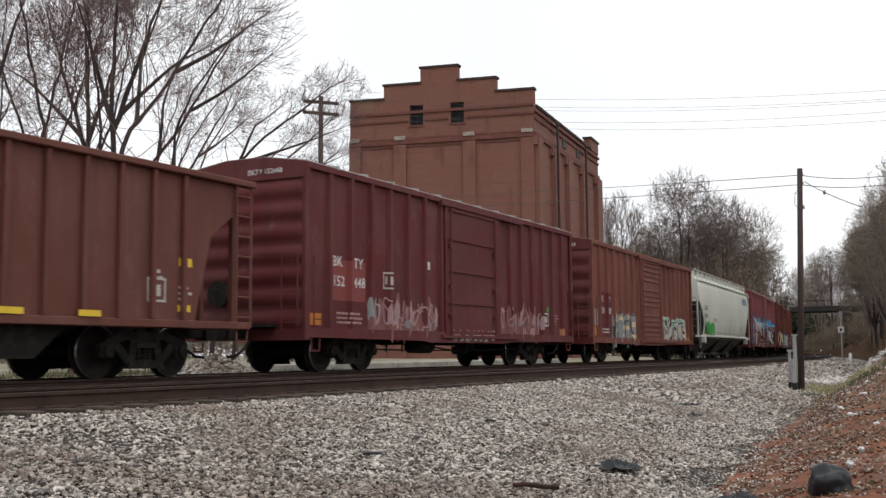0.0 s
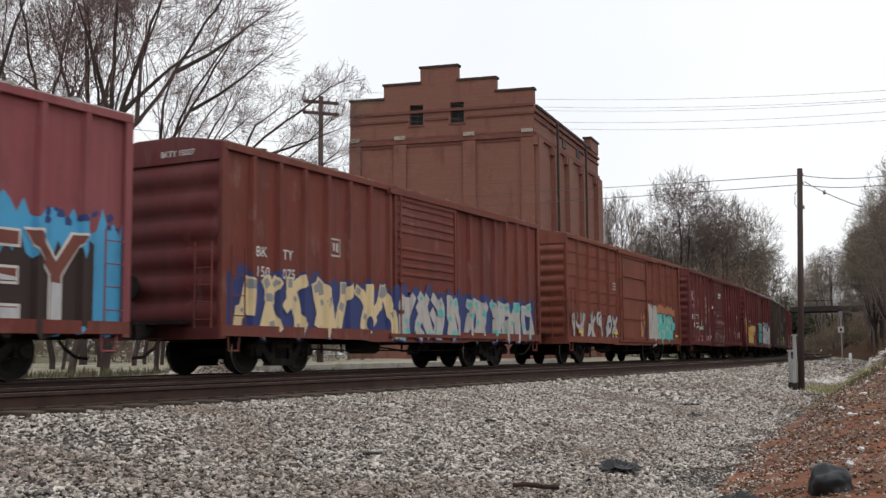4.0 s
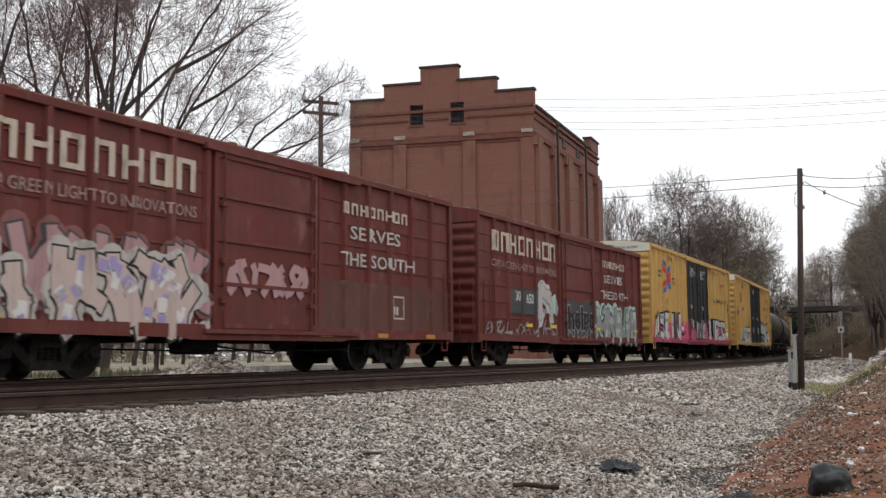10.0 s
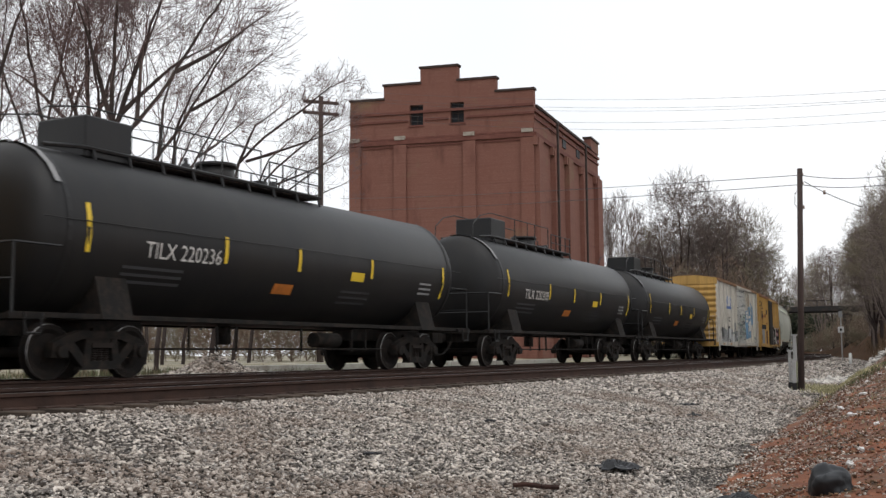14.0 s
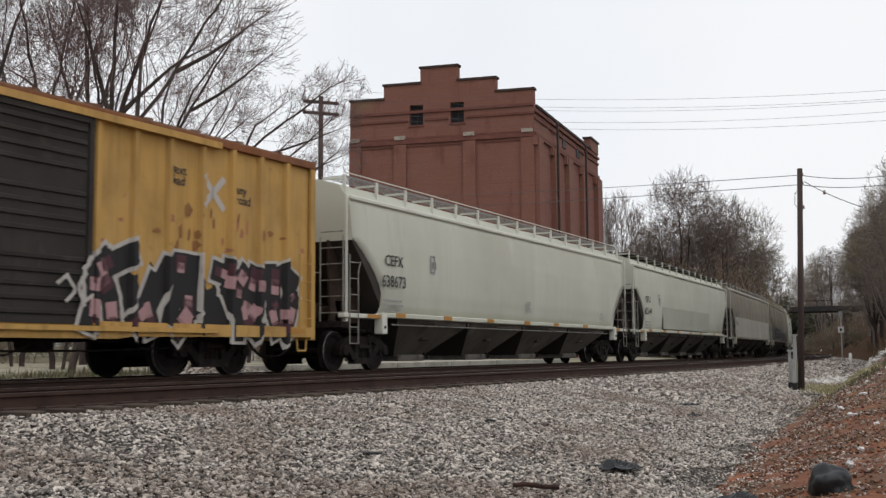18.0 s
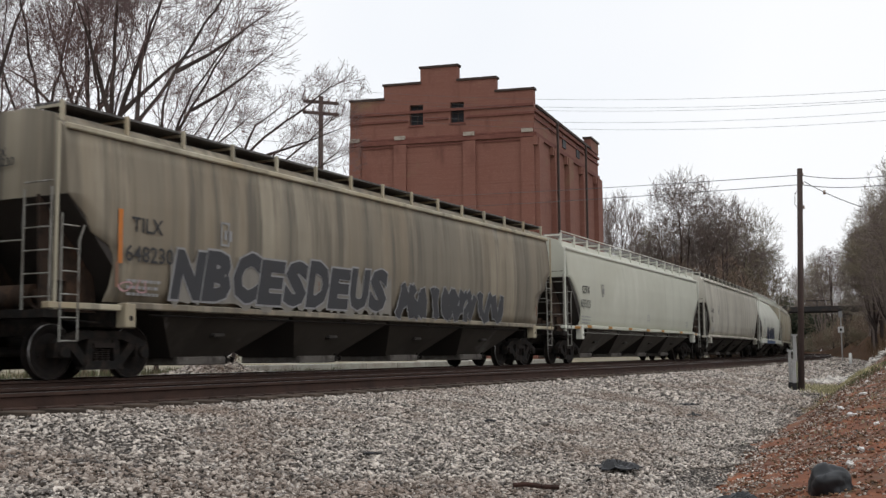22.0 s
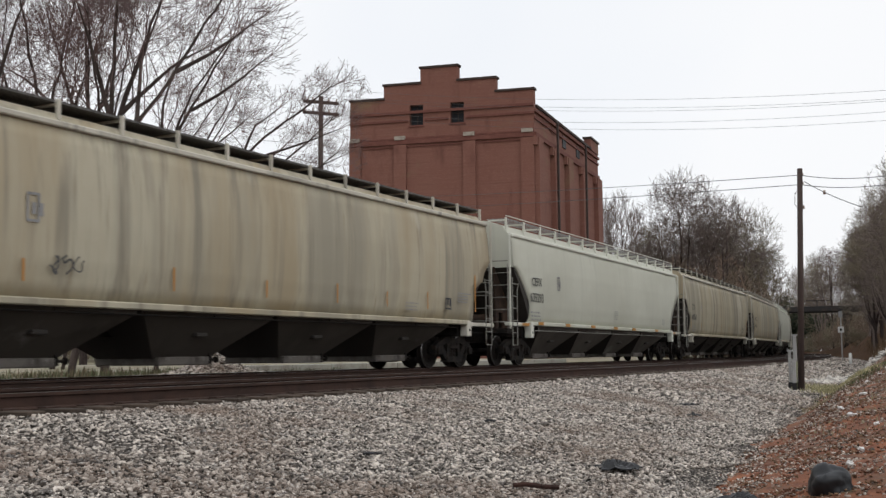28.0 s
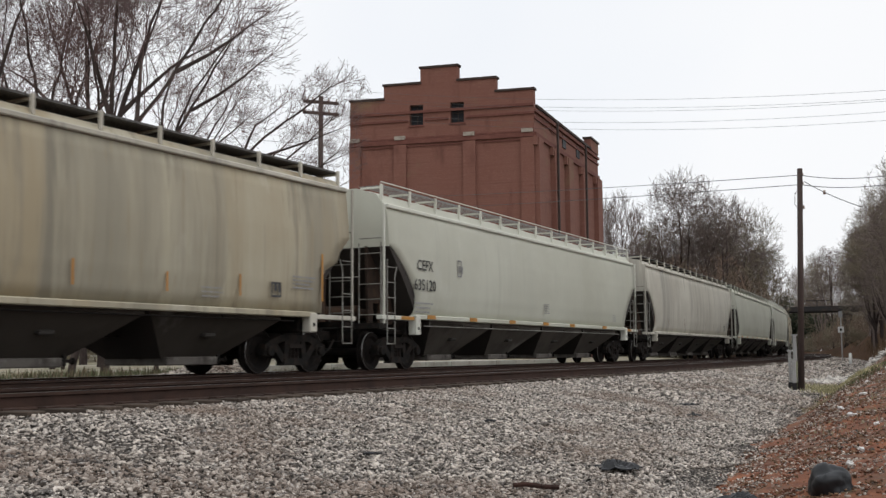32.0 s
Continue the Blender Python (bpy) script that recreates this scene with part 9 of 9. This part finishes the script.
# three black tank cars
for n, (l, r) in enumerate(((-26.2, -11.3), (-9.8, 5.1), (6.5, 21.4 - 1.5))):
    car, skin = tank_car(l, r, ("black tank car with white marks and yellow reflector strips", "black tank car coupled behind another of the same kind", "black tank car with faded marks")[n])
    bm = text_bm(("TILX 220236", "TILX 220208", "")[n] or "", 0.28, bold=0.0)
    if bm.verts:
        for v in bm.verts:
            v.co.x = v.co.x * 0.93 - 4.75
            v.co.z += 2.06
        bmesh.ops.triangulate(bm, faces=bm.faces[:])
        for v in bm.verts:
            v.co.y = -math.sqrt(1.47 ** 2 - (v.co.z - 2.44) ** 2) - 0.014
        part("lettering", bm, WHITE, car)
    else:
        bm.free()

# dirty white boxcar with yellow ends
L = 16.32
car, side = boxcar(21.46, 37.78, "dirty white boxcar with rusty yellow ends and blue emblem patches", DIRTY_WHITE, posts_for(L, (-1.1, 1.95), 5, 5), (-1.1, 1.95), H=4.42, end_ribs=10, end_mat=OLD_YELLOW, top_mat=paint("rusted_white_chord_paint", (0.25, 0.13, 0.06), 0.5, 0.5, 0.5), door_mat=material("streaked_white_door_paint", (0.50, 0.49, 0.455), 0.6, spec=0.15, layers=[((0.13, 0.14, 0.15), 1.3, 0.5, 0.64, (0.3, 0.3, 6)), ((0.60, 0.59, 0.56), 2.5, 0.5, 0.65, (0.5, 0.5, 5)), ((0.09, 0.085, 0.08), 3.5, 0.6, 0.72, (0.6, 0.6, 3))]), roof_mat=RUST_ROOF, inset=2.7)
marks(car, side, ("RB", "OX"), ("31", "943"), -5.15, 2.12, DARK_MARK, 0.24, 0.62)
patch(car, side, -4.95, -3.0, 2.85, 3.6, ROYAL, "emblem_field")
blocks(car, side, -4.75, 3.0, 3, 0.46, 0.6, 0.62, WHITE)
STEEL_BLUE = flat("steel_blue_spray_paint", (0.17, 0.29, 0.42), wear=0.6)
bm = bmesh.new()
quad(bm, [(2.5, 1.12), (5.0, 1.3), (5.2, 1.75), (5.62, 2.15), (5.7, 2.85), (5.55, 3.58), (2.95, 2.92), (2.75, 2.5), (2.48, 2.25)], 0)
bmesh.ops.triangulate(bm, faces=bm.faces[:])
part("graffiti_ground", drape(bm, side, 0.005), STEEL_BLUE, car, "steel blue sprayed ground")
over = [(p, q - 0.004) for p, q in side]
for word, x0, x1, z0, z1, climb in (("SOLID", 2.98, 5.6, 2.18, 2.86, 0.25), ("GOLD", 3.22, 5.42, 1.36, 1.98, 0.29)):
    wide = (x1 - x0) / len(word)
    for k, ch in enumerate(word):
        letter(car, over, ch, x0 + wide * k + 0.04 + (0.1 if ch == "I" else 0), x0 + wide * (k + 1) - 0.05 - (0.1 if ch == "I" else 0), z0 + climb * wide * k, z1 + climb * wide * k, WHITE, STEEL_BLUE, 0.03, 0.07, -0.1, climb, tints=((OFFWHITE, 0.0, 0.3),))
drips(car, side, -7.2, -1.4, 0.75, 1.75, (CHARCOAL, GREY, SILVER), 90, 206, (0.1, 0.4), (0.3, 0.8))
piece(car, side, -7.1, -1.3, 0.75, 1.6, 12, GREY, CHARCOAL, 0.2, 0.03, 0.3, 207, shine=SILVER)
scrawl(car, [(p, -1.635) for p in (-12, 12)], -0.9, 1.8, 1.1, 2.2, CHARCOAL, 6, 208, 0.05)
drips(car, [(p, -1.632) for p in (-12, 12)], -1.0, 1.8, 1.0, 4.1, (GREY, CHARCOAL, MINT), 40, 209, (0.2, 0.7), (0.02, 0.06))
scrawl(car, side, 6.6, 7.6, 0.8, 1.5, GREY, 3, 210, 0.06)
patch(car, side, -2.1, -1.4, 1.5, 2.1, GREY, "repainted_patch")
drips(car, side, 2.0, 7.6, 2.6, 4.1, (flat("rust_streak_stain", (0.33, 0.24, 0.16)), flat("grey_streak_stain", (0.42, 0.40, 0.36))), 22, 211, (0.02, 0.07), (0.3, 1.0))
drips(car, side, 1.9, 2.9, 1.0, 2.4, (TAN, ORANGE, BLUE), 14, 212)
reflectors(car, (-6.6, -4.0, 0.4, 2.4, 5.0), 0.82, AMBER, 0.5, -1.63)

# grimy yellow boxcar with a dark ribbed door
L = 15.85
car, side = boxcar(39.12, 54.97, "grimy yellow boxcar with dark ribbed door and black and white graffiti", OLD_YELLOW, posts_for(L, (-1.4, 1.8), 6, 7), (-1.4, 1.8), H=4.40, end_ribs=8, door_mat=paint("sooty_door_paint", (0.026, 0.023, 0.021), 0.3, 0.3, 0.1), roof_mat=RUST_ROOF, top_mat=paint("rusted_top_chord_paint", (0.22, 0.085, 0.035), 0.5, 0.5, 0.5))
bm, c = bmesh.new(), [0]
for seg in ([(-6.75, 2.75), (-6.75, 3.45), (-4.95, 3.45), (-4.95, 3.05), (-5.8, 3.05), (-5.8, 2.75), (-6.75, 2.75)], [(-6.2, 3.2), (-5.3, 3.2)]):
    stroke(bm, seg, 0.09, 0, c)
part("emblem", drape(bm, side, 0.006), DARK_MARK, car)
blocks(car, side, -6.95, 3.58, 4, 0.3, 0.34, 0.85, DARK_MARK)
blocks(car, side, -4.35, 3.08, 3, 0.32, 0.34, 0.85, DARK_MARK)
marks(car, side, ("RB", "OX"), (), -6.1, 2.4, DARK_MARK, 0.24, 0.8)
patch(car, side, -6.2, -3.1, 1.98, 2.3, DARK_MARK, "number_panel")
for k, ch in enumerate(("20", "66", "4")):
    lettering(car, side, ch, -6.15 + 0.85 * k, 2.03, 0.23, WHITE, lift=0.012)
patch(car, side, -6.1, -4.0, 0.8, 1.95, GREY, "repainted_patch", "", 0.05, 231)
patch(car, side, -3.6, -1.9, 0.85, 1.9, paint("primer_brown_patch", (0.13, 0.07, 0.05)), "repainted_patch", "", 0.15, 232)
scrawl(car, side, -7.4, -6.6, 1.0, 1.9, CHARCOAL, 3, 233, 0.05)
patch(car, side, 1.75, 7.3, 0.76, 1.75, BLACK, "graffiti_ground", "black sprayed ground", 0.25, 237)
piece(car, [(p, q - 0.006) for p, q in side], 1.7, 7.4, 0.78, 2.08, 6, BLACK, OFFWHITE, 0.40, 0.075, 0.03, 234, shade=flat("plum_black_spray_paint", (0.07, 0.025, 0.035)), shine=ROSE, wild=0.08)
scrawl(car, side, 1.05, 1.8, 1.1, 1.7, OFFWHITE, 2, 238, 0.06)
lettering(car, side, "next\nload", 3.6, 3.6, 0.17, DARK_MARK)
lettering(car, side, "any\nroad", 5.4, 3.45, 0.17, DARK_MARK)
bm, c = bmesh.new(), [0]
stroke(bm, [(4.5, 3.65), (5.05, 3.12)], 0.13, 0, c)
stroke(bm, [(4.5, 3.12), (5.05, 3.65)], 0.13, 0.002, c)
part("emblem_arrow", drape(bm, side, 0.006), OFFWHITE, car)
RUN = flat("rust_run_stain", (0.26, 0.12, 0.04))
drips(car, side, -7.6, -1.7, 2.2, 4.0, (TAN, RUN), 20, 235, (0.05, 0.2), (0.04, 0.2))
drips(car, side, 2.0, 7.6, 2.2, 3.6, (TAN, RUN), 24, 236, (0.05, 0.2), (0.04, 0.2))
reflectors(car, (-7.4, 1.8, 7.3), 0.86, AMBER, 0.5, -1.63)

# covered hoppers
def stencils(car, side, marks_, number, seed, mat=DARK_MARK, x=-8.65, z=2.45, slant=False):
    lettering(car, side, marks_, x, z, 0.25, mat)
    lettering(car, side, number, x - 0.15, z - 0.5, 0.27, mat)
    bars(car, side, x - 0.1, z - 0.85, 1.0, 3, GREY, 0.05, 0.06, seed=seed)
    data_panel(car, side, x + 2.3, z - 0.05, GREY, w=0.25, h=0.45)
    end = text_bm(marks_ + "\n" + number, 0.14)
    h = 10.05
    for v in end.verts:
        v.co = (-h - 0.004, 0.2 - v.co.x, v.co.z + 3.62)
    for f in end.faces:
        f.normal_flip()
    part("end_lettering", end, mat, car)


RUST_MARK = flat("rusty_sill_mark", (0.20, 0.105, 0.065))
SILL_MARK = flat("ochre_sill_mark", (0.42, 0.20, 0.05))
HOPPERS = [
    (56.35, 76.53, "CEFX", "638673", "clean", "pale grey covered hopper with white roof railing"),
    (77.94, 98.19, "CEFX", "635144", "grey", "pale grey covered hopper with a darker repainted patch"),
    (99.86, 119.96, "TILX", "637548", "dull", "streaked grey covered hopper with sooty upper sides"),
    (121.51, 141.62, "TILX", "648230", "brown", "sooty tan covered hopper with dark grey graffiti letters"),
    (143.18, 163.31, "CEFX", "635121", "clean", "clean pale covered hopper with white roof railing"),
    (164.86, 185.08, "ALHX", "1173", "greyed", "streaked grey covered hopper with dark roof walk"),
    (186.4, 203.53, "ACFX", "45539", "acf", "smooth white covered hopper with dark blue graffiti along its foot"),
    (205.01, 225.0, "TILX", "640745", "stained", "tan-stained covered hopper with orange sill marks"),
    (226.5, 246.14, "TILX", "640730", "stained", "tan-stained covered hopper with brown streaks"),
    (247.71, 267.86, "CEFX", "635293", "clean", "dented pale covered hopper with white roof railing"),
    (269.31, 289.41, "TILX", "640760", "stained", "dirty grey covered hopper with brown streaked sides"),
    (291.31, 311.1, "MWCX", "480540", "stained", "beige covered hopper with dark upright streaks"),
    (312.71, 332.73, "CEFX", "635120", "clean", "pale covered hopper with white roof railing"),
    (334.5, 354.6, "", "", "greyed", "streaked grey covered hopper near the end"),
    (356.2, 376.3, "", "", "grey", "pale grey covered hopper without readable marks"),
    (377.9, 398.0, "", "", "clean", "clean white covered hopper"),
    (399.6, 419.7, "", "", "stained", "tan-stained covered hopper without readable marks"),
    (421.3, 441.4, "", "", "grey", "pale grey covered hopper without readable marks"),
]
LOOKS = {"clean": (HOPPER_WHITE, HOPPER_CLEAN, "rail"), "grey": (HOPPER_WHITE, HOPPER_WHITE, "post"), "greyed": (HOPPER_GREYED, HOPPER_GREYED, "post"),
         "dull": (HOPPER_DULL, HOPPER_GREYED, "post"), "brown": (HOPPER_BROWN, HOPPER_STAINED, "post"), "stained": (HOPPER_STAINED, HOPPER_GREYED, "post")}
for n, (l, r, word, number, kind, text) in enumerate(HOPPERS):
    if kind == "acf":
        belly = [(1.26, 1.50), (1.5, 1.56), (1.95, 1.60), (2.45, 1.60), (2.95, 1.53), (3.4, 1.36), (3.72, 1.15), (4.04, 0.92)]
        car, side = hopper(l, r, text, HOPPER_CLEAN, rail="rail", bays=3, belly=belly, wide_sill=True, bay_mat=BAY_PALE)
        lettering(car, side, word, -5.75, 2.55, 0.2, DARK_MARK)
        lettering(car, side, number, -5.75, 2.28, 0.2, DARK_MARK)
        piece(car, [(-12, -1.612), (12, -1.612)], -4.1, 2.2, 1.3, 2.1, 6, flat("blue_black_spray_paint", (0.035, 0.045, 0.085)), GREY, 0.34, 0.02, 0.1, 301, wild=0.12)
        patch(car, [(-12, -1.665), (12, -1.665)], -4.4, 2.3, 0.96, 1.2, flat("faded_navy_spray_paint", (0.07, 0.11, 0.20)), "graffiti_ground", "", 0.02, 302)
        scrawl(car, side, -7.0, -5.3, 1.3, 2.0, CHARCOAL, 4, 303, 0.05)
        scrawl(car, side, 2.4, 5.0, 1.3, 1.8, GREY, 5, 304, 0.03)
        for x in (-7.15, -4.6):
            patch(car, side, x, x + 0.07, 1.4, 2.1, TAN)
        continue
    mat, trim, rail_kind = LOOKS[kind]
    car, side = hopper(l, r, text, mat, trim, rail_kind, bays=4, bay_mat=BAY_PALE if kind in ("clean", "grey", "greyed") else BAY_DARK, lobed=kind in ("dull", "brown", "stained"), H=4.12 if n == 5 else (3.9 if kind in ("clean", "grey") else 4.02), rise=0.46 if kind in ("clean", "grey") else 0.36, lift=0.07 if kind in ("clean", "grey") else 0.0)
    if word:
        stencils(car, side, word, number, 310 + 3 * n)
    if kind in ("clean", "grey"):
        reflectors(car, (-7.9, -5.4, -2.7, 0.0, 2.45, 5.3 if n == 0 else 5.9), 1.29, AMBER, 0.44, -1.632)
        for x in (-8.97, 8.97):
            patch(car, [(-12, -1.575), (12, -1.575)], x - 0.41, x + 0.41, 1.2, 1.285, AMBER, "reflector")
        bars(car, side, -0.1, 1.9, 0.5, 5, GREY, 0.03, 0.04, seed=n + 400)
        bars(car, side, 6.9, 1.75, 0.45, 4, GREY, 0.03, 0.04, seed=n + 430)
    else:
        for k, x in enumerate((-9.0, -6.4, -3.15, -0.5, 2.0, 4.1, 6.07, 8.75)):
            patch(car, side, x, x + (0.07 if k in (0, 7) else 0.05), 1.5, 2.5 if k == 7 and kind == "stained" else 1.92 - 0.08 * (k % 2), (AMBER if k in (0, 7) else SILL_MARK) if kind == "stained" else RUST_MARK, "sill_mark")
        if kind in ("stained", "greyed"):
            data_panel(car, side, 7.04, 1.52, CHARCOAL, w=0.32, h=0.3)
            bars(car, side, 7.75, 1.95, 0.75, 4, GREY, 0.035, 0.04, seed=n + 460)
            bars(car, side, 5.0, 1.6, 0.6, 3, GREY, 0.03, 0.05, seed=n + 470)
    if n == 1:
        patch(car, side, -5.6, 4.6, 1.4, 2.35, hopper_paint("patch_grey_hopper_paint", (0.40, 0.405, 0.34), (0.26, 0.25, 0.19), 0.16, 0.16), "repainted_patch", "darker grey repainted patch", 0.03)
    if n == 2:
        patch(car, side, -9.0, 9.0, 1.27, 2.45, HOPPER_WASHED, "washed_band", "paler washed band", 0.0, 321)
    if n == 3:
        INK = flat("dull_black_spray_paint", (0.035, 0.036, 0.040))
        patch(car, side, -7.7, -0.1, 1.3, 2.1, flat("thin_grey_spray_paint", (0.20, 0.185, 0.16)), "graffiti_ground", "thin grey sprayed ground", 0.25, 334)
        for k, ch in enumerate("NBCESDEUS"):
            x0 = -7.75 + 0.815 * k
            letter(car, side, ch, x0 + 0.03, x0 + 0.80, 1.36, 2.24 + 0.05 * (k % 3), INK, GREY, 0.04, 0.09, 0.22, base=0.016)
        piece(car, side, 0.1, 6.2, 1.3, 2.0, 10, INK, GREY, 0.36, 0.03, 0.1, 332, wild=0.05)
        scrawl(car, side, -9.0, -8.2, 1.35, 1.7, ROSE, 2, 333, 0.03)
        patch(car, side, -8.95, -8.85, 1.9, 2.8, ORANGE)
    if n == 8:
        scrawl(car, side, -5.9, -5.2, 1.6, 2.0, CHARCOAL, 3, 341, 0.03)


def motions():
    for root, mid, half in CARS:
        walk(root, [(t, car_pose(mid, half, t)) for t in range(0, 33)])
    first = WHEELSETS[0]
    steps = [k / FPS for k in range(round(CLIP * FPS) + 1)]
    walk(first, [(t, Matrix.Rotation(-run(t) / WHEEL_R, 4, "Y")) for t in steps])
    turning = first.animation_data
    for w in WHEELSETS[1:]:
        w.rotation_mode = "QUATERNION"
        keys = w.animation_data_create()
        keys.action = turning.action
        keys.action_slot = turning.action_slot


motions()
